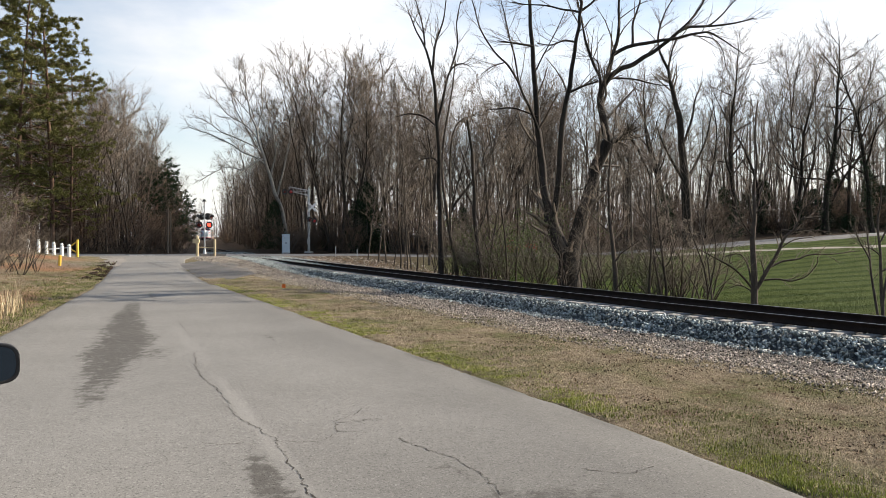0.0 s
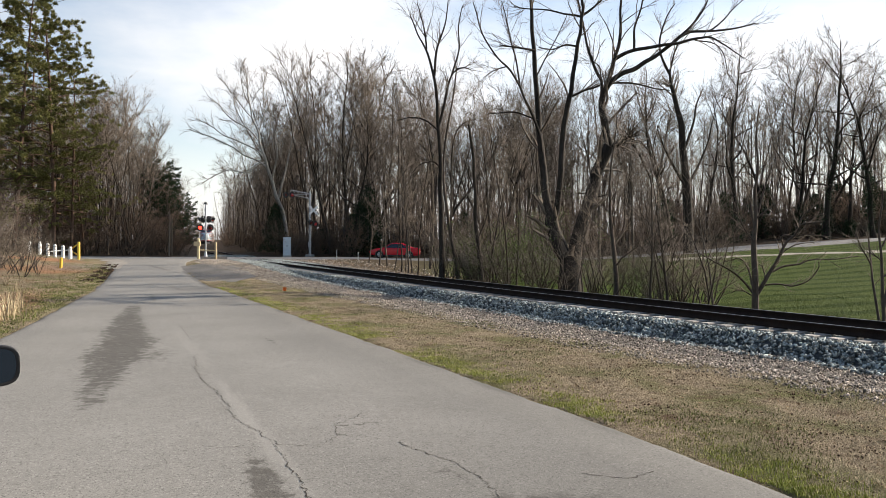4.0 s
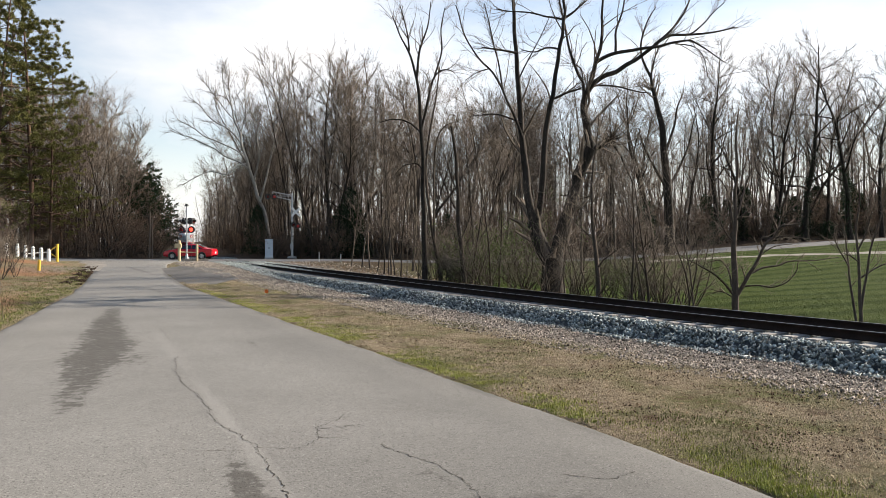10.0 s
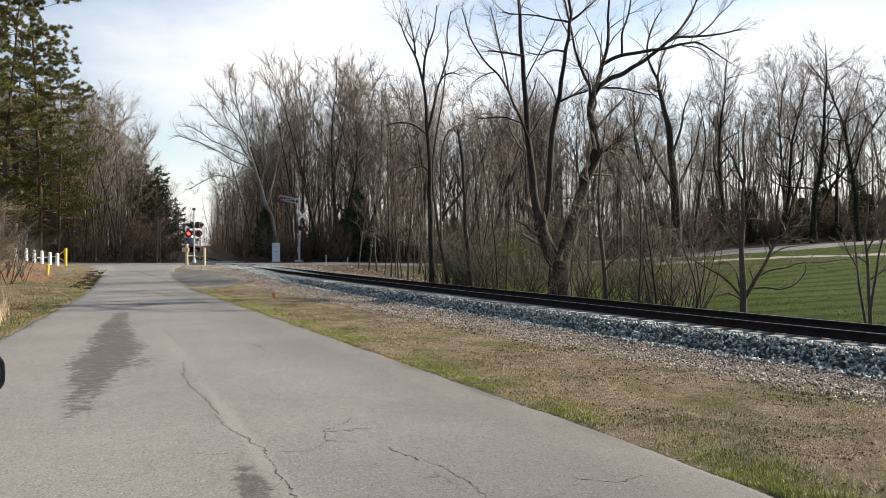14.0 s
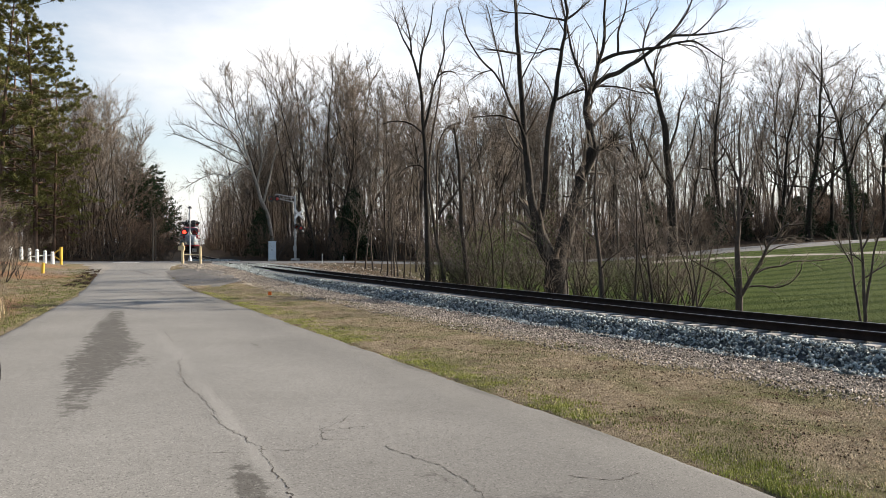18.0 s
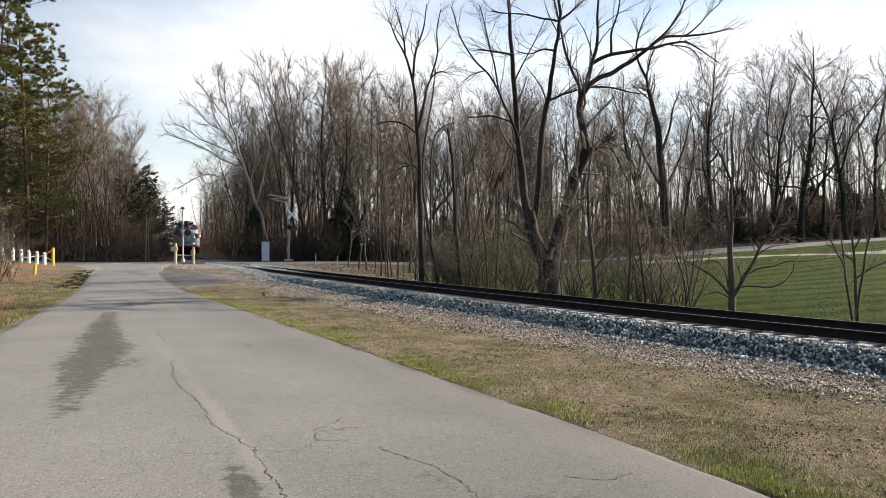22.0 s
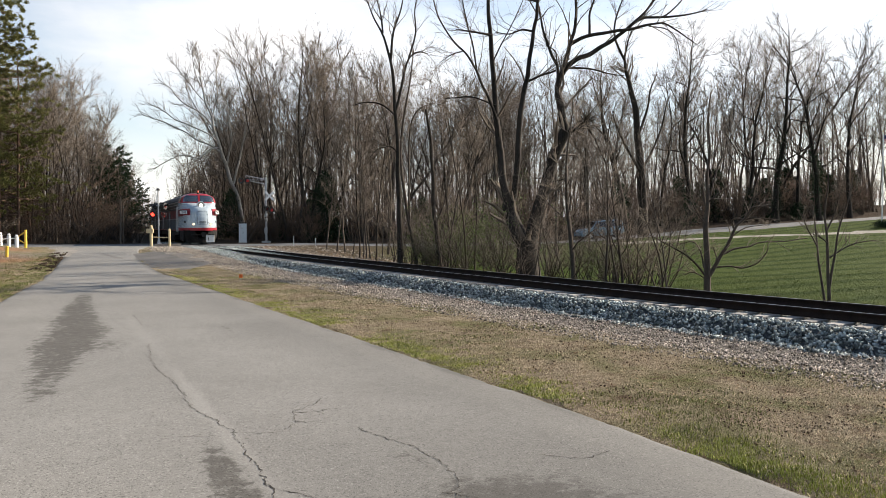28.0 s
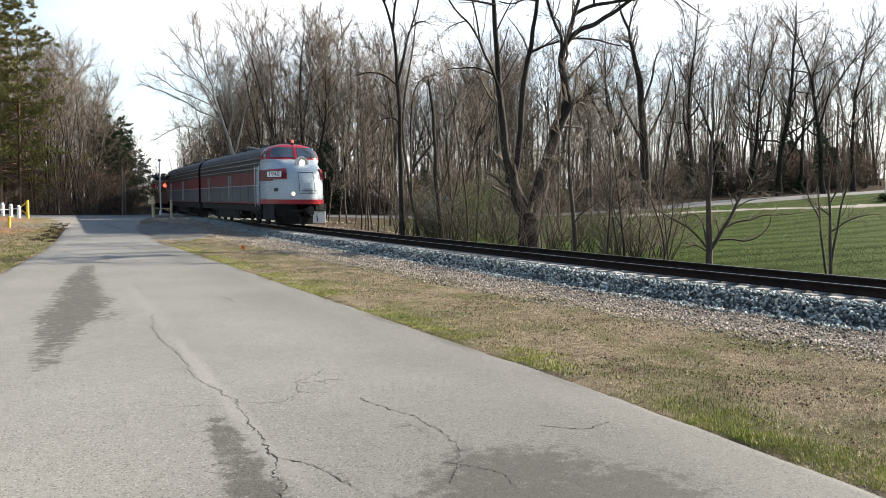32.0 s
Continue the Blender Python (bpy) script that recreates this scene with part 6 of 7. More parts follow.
def make_mid_trees():
    rnd = random.Random(31)
    # slender trees on the strip between the track and the crossing road
    grown_tree(310, 36.0, [([(781, 500), (780, 440), (780, 390), (778, 340), (777, 290), (773, 215), (770, 160), (764, 120), (752, 80), (736, 58), (722, 20)], 11, 1.8, 0),
                           ([(773, 220), (786, 160), (797, 125), (810, 112), (830, 118)], 5, 1.5, -0.8), ([(766, 128), (771, 80), (786, 40), (790, -5)], 5, 1.5, 0.6), ([(752, 82), (748, 45), (735, 0)], 3.5, 1.5, -0.6),
                           ([(777, 290), (765, 280), (745, 282), (728, 300)], 3, 1.2, -0.6), ([(797, 126), (812, 80), (806, 40), (815, 5)], 3.5, 1.5, 0.5), ([(773, 225), (750, 205), (720, 200), (700, 208)], 3.5, 1.2, 0.6)],
               "slender dark bare tree on the strip behind the track", M["bark_big"], M["twig"], 9, 1.5, 0.0065, (6, 3), 0.6)
    grown_tree(311, 37.0, [([(810, 500), (802, 445), (793, 392), (786, 350), (782, 310), (781, 270), (790, 220), (800, 160), (806, 110)], 7, 2, 0), ([(832, 494), (816, 465), (806, 447), (800, 420)], 5, 5, 0.2),
                           ([(800, 440), (797, 380), (796, 300), (800, 240), (812, 212), (840, 205)], 4, 1.5, -0.5)], "thin leaning bare tree behind the track", M["bark"], M["twig"], 10, 1.3, 0.006, (6, 3), 0.5)
    grown_tree(312, 35.0, [([(852, 498), (846, 440), (841, 400), (839, 340), (836, 290), (831, 245), (827, 214)], 9, 4, 0), ([(842, 420), (860, 380), (868, 330)], 3, 1.2, 0.4), ([(838, 330), (825, 300), (815, 265)], 2.5, 1.2, -0.4)],
               "broken pale snag among saplings behind the track", M["bark"], M["twig"], 8, 1.0, 0.005, (6, 2), 0.45)
    for k, (px, D, h, r, lean) in enumerate(((722, 42, 9.5, 0.055, -1), (738, 41, 8.5, 0.05, 2), (708, 43, 9, 0.05, -2), (716, 44, 7.5, 0.04, 3), (728, 43, 8, 0.04, -3), (696, 46, 7, 0.04, 2), (748, 44, 7, 0.035, -2),
                                              (864, 35, 8.5, 0.06, 3), (872, 36, 9, 0.05, -3), (1091, 26, 6.8, 0.10, 0), (1150, 24, 4.8, 0.045, 4), (1172, 24.5, 5.2, 0.045, -3), (1182, 24, 5.0, 0.05, 2), (898, 34, 8, 0.05, -3), (912, 34, 7, 0.045, 2), (760, 47, 12, 0.09, 3),
                                              (1192, 60, 15, 0.16, 0), (670, 52, 9, 0.06, 2), (1060, 44, 13, 0.10, -2), (960, 52, 14, 0.11, 2), (1120, 50, 12, 0.09, -1), (920, 46, 12, 0.08, 2), (885, 44, 12, 0.08, -2), (650, 54, 8, 0.05, -2), (685, 50, 10, 0.06, 1))):
        th, fi, sh = forest_tree(300 + k, h, r, 0.30 if h > 11 else 0.2, 13, 0.23, 5, 5, 0.0066, shoot=1.5)
        t = tree_thing("tree", tree_meshes("slender_tree", th, fi, M["bark"], M["twig"], sh), "slender bare tree on the strip behind the track" if h > 11 else "thin bare sapling behind the track", "tree")
        x = seen_at(px, D)
        t.matrix_basis = at_ground(x, D, rnd.uniform(0, 360), 1.0) if not lean else Matrix.Translation((x, D, float(ground_z(x, D)))) @ pose(0, 0, 0, 0, lean, 0) @ pose(0, 0, 0, 0, 0, rnd.uniform(0, 360))
    # a dark crooked tree at the lawn's far corner
    grown_tree(320, 66.0, [([(1216, 440), (1216, 380), (1212, 320), (1206, 262), (1200, 212), (1192, 172), (1183, 142)], 20, 6, 0), ([(1183, 145), (1180, 122), (1187, 92), (1196, 70)], 5, 2, 1), ([(1181, 124), (1166, 96), (1160, 62), (1174, 26), (1190, 0)], 5, 1.5, -1),
                           ([(1206, 262), (1222, 220), (1226, 180), (1240, 150)], 6, 1.5, 1), ([(1214, 330), (1190, 290), (1170, 250), (1160, 215)], 6, 1.5, -2), ([(1212, 320), (1235, 285), (1252, 240), (1262, 190)], 6, 1.5, 2)],
               "tall crooked dark bare tree by the lawn", M["bark_dark"], M["twig"], 14, 2.4, 0.010, (7, 3), 1.0, 0.08)
    # the two low spreading trees on the lawn
    grown_tree(41, 21.5, [([(1336, 548), (1335, 500), (1333, 460), (1333, 430), (1334, 400), (1336, 372), (1332, 330), (1340, 290), (1334, 240), (1340, 180)], 13, 2, 0),
                          ([(1338, 514), (1352, 490), (1365, 470), (1377, 446), (1384, 426), (1400, 411), (1410, 400), (1417, 388), (1432, 386), (1453, 384)], 7.5, 2, -0.8),
                          ([(1384, 426), (1378, 415), (1385, 407), (1401, 410), (1425, 405), (1455, 408), (1486, 412)], 4, 1.3, -0.8), ([(1365, 472), (1385, 463), (1415, 458), (1432, 450), (1480, 450), (1522, 444)], 4.5, 1.2, 0.8),
                          ([(1350, 496), (1380, 495), (1401, 499), (1430, 490), (1449, 466), (1447, 455)], 3.5, 1.2, -0.5), ([(1331, 510), (1315, 490), (1295, 472), (1270, 458), (1250, 450), (1222, 434)], 4.5, 1.2, -0.8),
                          ([(1329, 497), (1325, 475), (1318, 455), (1305, 447), (1284, 455)], 3.5, 1.2, 0.6), ([(1331, 516), (1310, 503), (1294, 510)], 3, 1.2, 0.4), ([(1353, 488), (1352, 475), (1347, 460)], 3, 1.5, 0.2),
                          ([(1336, 380), (1343, 370), (1365, 358), (1379, 344)], 4, 1.5, -0.5), ([(1337, 376), (1346, 340), (1353, 318), (1361, 296), (1356, 250)], 4, 1.5, 0.4), ([(1334, 395), (1326, 360), (1321, 322), (1300, 298)], 4, 1.5, 0.5),
                          ([(1410, 400), (1416, 374), (1432, 362), (1446, 350), (1453, 318)], 3.5, 1.2, -0.4), ([(1334, 420), (1316, 400), (1306, 372), (1296, 350)], 3, 1.2, -0.5), ([(1378, 444), (1405, 424), (1440, 420)], 2.5, 1, 0.4)],
               "small bare tree with spreading pale branches on the lawn", M["bark"], M["twig"], 9, 0.55, 0.0036, (5, 2), 0.26, 0.02)
    grown_tree(42, 19.5, [([(1563, 580), (1562, 520), (1560, 470), (1556, 430), (1552, 390), (1560, 340), (1556, 280)], 7, 1.5, 0), ([(1558, 575), (1546, 510), (1540, 460), (1536, 420), (1528, 380)], 5, 1.5, 0.5),
                          ([(1563, 540), (1572, 480), (1578, 430), (1600, 370), (1605, 330)], 5, 1.5, -0.4), ([(1556, 432), (1572, 400), (1582, 360)], 3.5, 1.3, -0.3), ([(1540, 460), (1522, 430), (1512, 400)], 3, 1.2, 0.3), ([(1563, 480), (1600, 455), (1650, 448)], 3.5, 1.2, 0.4),
                          ([(1560, 455), (1545, 440), (1530, 436)], 3, 1.2, -0.3)], "small bare many-stemmed tree on the lawn", M["bark"], M["twig"], 10, 0.6, 0.0036, (5, 2), 0.28, 0.02)


def make_vine_trees():
    """Crooked dark trees at the edge of the lawn, their trunks thick with vines."""
    rnd = random.Random(12)
    rng = np.random.default_rng(46)
    for k, (px, D, h, r, vine) in enumerate(((1462, 80, 21, 0.36, 10.0), (1405, 84, 20, 0.26, 4.0), (1300, 82, 22, 0.30, 3.0), (1185, 80, 20, 0.30, 6.0), (1545, 78, 20, 0.30, 8.0), (1500, 84, 20, 0.24, 2.0), (1250, 86, 18, 0.22, 0), (1350, 88, 19, 0.24, 4.0),
                                              (1150, 84, 17, 0.24, 3.0), (1600, 82, 21, 0.26, 0), (1440, 92, 22, 0.24, 5.0), (690, 84, 19, 0.22, 0), (575, 90, 18, 0.20, 4.0), (880, 86, 20, 0.26, 0), (620, 80, 16, 0.2, 0))):
        th, fi, sh = forest_tree(900 + k, h, r, 0.28, 17, 0.30, 6, 6, 0.016, 0.06, 0.085, (0.35, 1.1))
        t = thing("tree", "crooked dark bare tree with a vine-clad trunk" if vine else "tall crooked dark bare tree", "tree", at_ground(seen_at(px, D), D, rnd.uniform(0, 360)))
        a, b = tree_meshes("dark_tree", th, fi, M["bark_dark"], M["twig"], sh)
        put("trunk", a, t)
        put("crown", b, t)
        if vine:
            tr = th[0][0]
            tips = [along(tr, f)[0] + rng.normal(0, 0.30, 3) for f in rng.uniform(0.02, vine / h, 260)]
            put("vine", leaves_at(rng, tips, 7, 0.14, 0.10, M["cedar"], "vine"), t, "dark vine leaves round the trunk")


def make_pines():
    rnd = random.Random(9)
    protos = []
    for k in range(3):
        t = thing("pine_tree", "tall green pine with a bare lower trunk", "tree", group="pines")
        a, b, c = pine(400 + k, 26 + k, 0.24, 0.15, 63, 0.225)
        put("trunk", a, t)
        put("crown", b, t)
        put("foliage", c, t, "green needle tufts")
        protos.append(t)
    spots = [[], [], []]
    for k, (px, D, s) in enumerate(((22, 74, 1.12), (92, 76, 1.06), (124, 77, 0.70), (-45, 74, 1.1), (58, 90, 1.05), (-110, 80, 1.1), (146, 80, 0.52), (-10, 84, 1.1), (112, 96, 0.9))):
        spots[k % 3].append(at_ground(seen_at(px, D), D, rnd.uniform(0, 360), s))
    for p, s in zip(protos, spots):
        plant(p, s)


def cedar(seed, h, w, sprays=520, leaf=0.10):
    rng = np.random.default_rng(seed)
    stem = (limb(rng, (0, 0, -0.2), (0, 0, 1), h, 8, 0.03, 0.02), np.linspace(0.1, 0.02, 9))
    tips = []
    for _ in range(sprays):
        z = h * rng.uniform(0.05, 1) ** 1.1
        a = rng.uniform(0, 6.283)
        r = w * (1 - z / h) ** 0.45 * (0.75 + 0.25 * math.sin(3 * a + z * 2.1)) * rng.uniform(0.3, 1.0) ** 0.5
        tips.append((math.cos(a) * r, math.sin(a) * r, z))
    V, Fq = tubes([stem], 6)
    return fast_mesh("cedar_trunk", V, Fq, M["bark"], True), leaves_at(rng, tips, 12, 1.6 * leaf, leaf, M["cedar"], "cedar_foliage")


def make_bushes():
    rnd = random.Random(77)
    protos = [thing("cedar_bush", "dark evergreen cedar at the wood's edge", "evergreen", group="cedars") for _ in range(2)]
    for k, t in enumerate(protos):
        a, b = cedar(500 + k, 5.5 + k, 2.0 + 0.4 * k)
        put("trunk", a, t)
        put("foliage", b, t)
    tall = thing("conifer", "tall dark layered conifer beside the track", "evergreen", group="conifers")
    a, b, c = pine(433, 16, 0.2, 0.05, 48, 0.22, M["cedar"])
    put("trunk", a, tall)
    put("crown", b, tall)
    put("foliage", c, tall, "dark green needle sprays")
    plant(tall, [at_ground(seen_at(px, D), D, k * 70.0, h / 16.0) for k, (px, D, h) in enumerate(((272, 128, 15.2), (288, 138, 15.0), (300, 150, 14.6), (312, 165, 13.8), (322, 180, 12.6), (332, 200, 11.6), (258, 120, 12.5), (280, 118, 11.0)))])
    sp = [[], []]
    for k, (px, D, s) in enumerate(((640, 82, 1.0), (655, 86, 0.9), (622, 88, 0.85), (486, 90, 0.9), (1440, 88, 0.9), (1300, 90, 0.7), (1480, 92, 1.1), (1540, 96, 1.0), (930, 84, 0.6), (820, 80, 0.7), (1350, 100, 1.2), (1180, 92, .8), (1600, 92, 1.0), (650, 79, 1.1), (1500, 97, 0.9), (1320, 97, 0.8), (1560, 90, 0.9), (1280, 96, 0.9))):
        sp[k % 2].append(at_ground(seen_at(px, D), D, rnd.uniform(0, 360), s))
    for p, s in zip(protos, sp):
        plant(p, s)
    # leafing bushes with fresh green behind the track
    gp = []
    for k in range(3):
        th, fi, sh = shrub(520 + k, 2.9 + 0.4 * k, 9, 7, 5, 0.005)
        t = thing("leafing_shrub", "thicket shrub with sparse fresh green leaves", "shrub", group="leafing shrubs")
        a, b = tree_meshes("leafing_shrub", th, fi, M["bark"], M["twig"], sh)
        put("trunk", a, t)
        put("crown", b, t)
        put("foliage", leaves_at(np.random.default_rng(k), [p[-1] for p, _ in fi] + list(sh[0][3::12]), 5, 0.09, 0.036, M["leaf_green"], "leaves"), t, "small fresh green leaves")
        gp.append(t)
    sp = [[], [], []]
    for k in range(24):
        px, D = (rnd.uniform(835, 965), rnd.uniform(32, 38)) if k < 13 else (rnd.uniform(1010, 1180), rnd.uniform(21, 26))
        if track_off(seen_at(px, D), D) > -3.6:
            continue
        sp[k % 3].append(at_ground(seen_at(px, D), D, rnd.uniform(0, 360), rnd.uniform(0.7, 1.05) if k < 13 else rnd.uniform(0.35, 0.6)))
    for p, s in zip(gp, sp):
        plant(p, s)
    # bare thicket along the far side of the track, and the brush on the lane's left bank
    bp = []
    for k in range(4):
        th, fi, sh = shrub(540 + k, (2.6, 3.4, 2.0, 4.2)[k], (4, 4, 5, 3)[k], 8, 7, 0.0042)
        bp.append(tree_thing("bare_shrub", tree_meshes("bare_shrub", th, fi, M["bark"], M["twig"], sh), "bare thin-stemmed shrub beside the track", "shrub", "bare shrubs"))
    sp = [[], [], [], []]
    for k in range(40):
        D = rnd.uniform(20.5, 29)
        x = seen_at(rnd.uniform(1030, 1250), D)
        if track_off(x, D) < -4:
            sp[k % 4].append(at_ground(x, D, rnd.uniform(0, 360), rnd.uniform(0.6, 1.1) if k < 30 else rnd.uniform(1.0, 1.5)))
    for k in range(64):
        D = rnd.uniform(18, 40)
        x = float(track_x(D)) + rnd.uniform(3.4, 6.0)
        if x < 8.2:
            sp[k % 4].append(at_ground(x, D, rnd.uniform(0, 360), rnd.uniform(0.55, 1.15)))
    for k in range(58):
        D = rnd.uniform(12, 42) if k < 30 else rnd.uniform(13, 24)
        x = float(np.interp(D, LANE_Y, LANE_L)) - (rnd.uniform(3.2, 7.5) if k < 30 else rnd.uniform(2.9, 5.6))
        sp[(k * 3) % 4].append(at_ground(x, D, rnd.uniform(0, 360), rnd.uniform(0.7, 1.25) if k < 30 else rnd.uniform(1.0, 1.5)))
    for p, s in zip(bp, sp):
        plant(p, s)


make_big_tree()
make_sycamore()
make_mid_trees()
make_vine_trees()
make_pines()
make_bushes()

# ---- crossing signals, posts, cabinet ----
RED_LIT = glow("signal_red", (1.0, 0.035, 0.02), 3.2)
RED_SOFT = glow("signal_red_aslant", (0.40, 0.012, 0.010), 0.05)
RED_DIM = mat("signal_lens_dark", (0.05, 0.004, 0.004), (0.10, 0.010, 0.008), 5, 30, 0.25, relief=0)


def signal_lamp(parent, p, yaw, lit):
    """A round black background disc with a hooded red lens, facing along -y before it is turned."""
    m = Matrix.Translation(p) @ pose(0, 0, 0, 0, 0, yaw)
    lamp = part("signal_lamp", rod((0, 0.02, 0), (0, -0.01, 0), 0.30, 0.30, 24), M["black"], parent, "round black signal disc", m)
    part("lens", rod((0, -0.012, 0), (0, -0.035, 0), 0.155, 0.155, 20), RED_SOFT if lit is None else RED_LIT if lit else RED_DIM, lamp, "red lens, lit" if lit else "red lens, unlit")
    part("housing", rod((0, 0.02, 0), (0, 0.24, 0), 0.17, 0.12, 16), M["black"], lamp)
    bm = bmesh.new()
    n = 12
    r0 = [bm.verts.new((0.17 * math.sin(a), -0.02, 0.17 * math.cos(a))) for a in [-1.7 + 3.4 * i / n for i in range(n + 1)]]
    r1 = [bm.verts.new((0.17 * math.sin(a), -0.26 + 0.10 * abs(a) / 1.7, 0.165 * math.cos(a))) for a in [-1.7 + 3.4 * i / n for i in range(n + 1)]]
    for i in range(n):
        bm.faces.new((r0[i], r0[i + 1], r1[i + 1], r1[i]))
    bmesh.ops.solidify(bm, geom=list(bm.faces), thickness=0.006)
    part("hood", bm, M["black"], lamp)
    return lamp


OFF_DISCS = []


def off_disc(lamp):
    """An added dark disc that slides over a lit lens to put its light out."""
    return part("shutter", rod((0, -0.008, 0), (0, 0.008, 0), 0.158, 0.158, 20), RED_DIM, lamp, "added dark red disc that hides the lit lens")


def crossbuck(parent, p, yaw, size=1.2):
    m = Matrix.Translation(p) @ pose(0, 0, 0, 0, 0, yaw)
    for a in (45, -45):
        part("crossbuck_blade", box(size, 0.02, 0.2, m=pose(0, 0.012 if a > 0 else -0.012, 0, 0, a, 0)), M["white"], parent, "white crossbuck blade", m)


def make_mast_signal():
    x, y = seen_at(362, 66), 66.0
    z = float(ground_z(x, y))
    t = thing("crossing_signal", "grey crossing signal mast with flashing red lamps and bell", "railway signal", Matrix.Translation((x, y, z)))
    part("foundation", box(0.6, 0.6, 0.3, 0, 0, 0.0), M["galv"], t, bevel=0.03)
    part("mast_base", rod((0, 0, 0.1), (0, 0, 0.55), 0.17, 0.09, 14), M["galv"], t)
    part("mast", rod((0, 0, 0.1), (0, 0, 4.75), 0.065, 0.065, 12), M["galv"], t, "galvanised pole")
    part("cross_arm", rod((-0.45, -0.05, 2.7), (0.45, -0.05, 2.7), 0.03, 0.03, 8), M["galv"], t)
    OFF_DISCS.append(off_disc(signal_lamp(t, (-0.44, -0.10, 2.7), 0, True)))
    OFF_DISCS.append(off_disc(signal_lamp(t, (0.44, -0.10, 2.7), 0, True)))
    part("upper_arm", rod((-0.6, 0.0, 3.45), (0.6, 0.0, 3.45), 0.03, 0.03, 8), M["galv"], t)
    for s in (-1, 1):
        signal_lamp(t, (s * 0.55, 0.12, 3.42), 75 * s, False)
        signal_lamp(t, (s * 0.24, 0.16, 3.45), 180 + 20 * s, False)
    part("bell", rod((0, 0, 4.75), (0, 0, 4.95), 0.19, 0.10, 16), M["black"], t, "dark electric bell")
    part("conduit", rod((-0.22, 0, 3.6), (-0.10, 0, 4.4), 0.025, 0.025, 6), M["galv"], t)
    # guard posts with a rail, standing by the mast
    for px, D, h, r in ((349, 63.5, 1.72, 0.12), (380, 64.2, 1.42, 0.10)):
        gx = seen_at(px, D)
        p = thing("guard_post", "weathered pale yellow steel guard post", "bollard", at_ground(gx, D), "guard posts")
        part("post", rod((0, 0, -0.2), (0, 0, h), r, r, 14), M["yellow_pale"], p)
        part("cap", rod((0, 0, h), (0, 0, h + 0.05), r, r * 0.5, 14), M["yellow_pale"], p)
        if px == 349:
            part("switch_box", box(0.55, 0.2, 0.36, -0.05, -0.13, 1.3), M["yellow_pale"], p, "small pale yellow box", bevel=0.02)
    a, b = seen_at(349, 63.5), seen_at(380, 64.2)
    rail = thing("guard_rail", "thin pale steel rail between the guard posts", "rail", Matrix.Translation((a, 63.5, float(ground_z(a, 63.5)))))
    part("bar", rod((0.1, 0, 0.78), (b - a - 0.08, 0.7, 0.74), 0.04, 0.04, 8), M["yellow_pale"], rail)
    for px in (368, 386):
        gx = seen_at(px, 64.6)
        q = thing("tie_pile", "old dark timber sleeper lying by the mast", "timber", at_ground(gx, 64.6, 25), "sleeper pile")
        part("timber", box(1.3, 0.22, 0.2, 0, 0, 0.1), M["tie"], q, bevel=0.015)


def make_cantilever():
    x, y = seen_at(546.5, 78), 78.0
    t = thing("cantilever_signal", "tall galvanised cantilever signal with crossbuck and red lamps", "railway signal", at_ground(x, y))
    part("foundation", box(0.8, 0.8, 0.3, 0, 0, 0.05), M["galv"], t, bevel=0.03)
    part("pole", rod((0, 0, 0.1), (0, 0, 6.7), 0.13, 0.10, 14), M["galv"], t)
    bm = rod((0, 0, 6.5), (-1.9, -0.4, 6.85), 0.05, 0.05, 8)
    rod((0, 0, 6.0), (-1.9, -0.4, 6.4), 0.05, 0.05, 8, bm)
    for k in range(5):
        f = 0.15 + 0.2 * k
        rod((-1.9 * f, -0.4 * f, 6.0 + 0.4 * f), (-1.9 * (f + 0.1), -0.4 * (f + 0.1), 6.5 + 0.35 * (f + 0.1)), 0.025, 0.025, 6, bm)
    part("arm", bm, M["galv"], t, "latticed arm")
    part("walkway", box(1.7, 0.4, 0.04, -1.0, -0.3, 6.42), M["galv"], t)
    signal_lamp(t, (-1.75, -0.45, 6.35), 25, None)
    signal_lamp(t, (-2.4, -0.45, 6.35), 25, False)
    crossbuck(t, (0.40, -0.16, 4.8), 20, 1.25)
    signal_lamp(t, (0.15, -0.2, 3.5), 40, False)
    signal_lamp(t, (0.62, -0.2, 3.35), 30, None)
    part("control_box", box(0.3, 0.25, 0.5, 0, -0.18, 1.25), M["galv"], t, bevel=0.02)


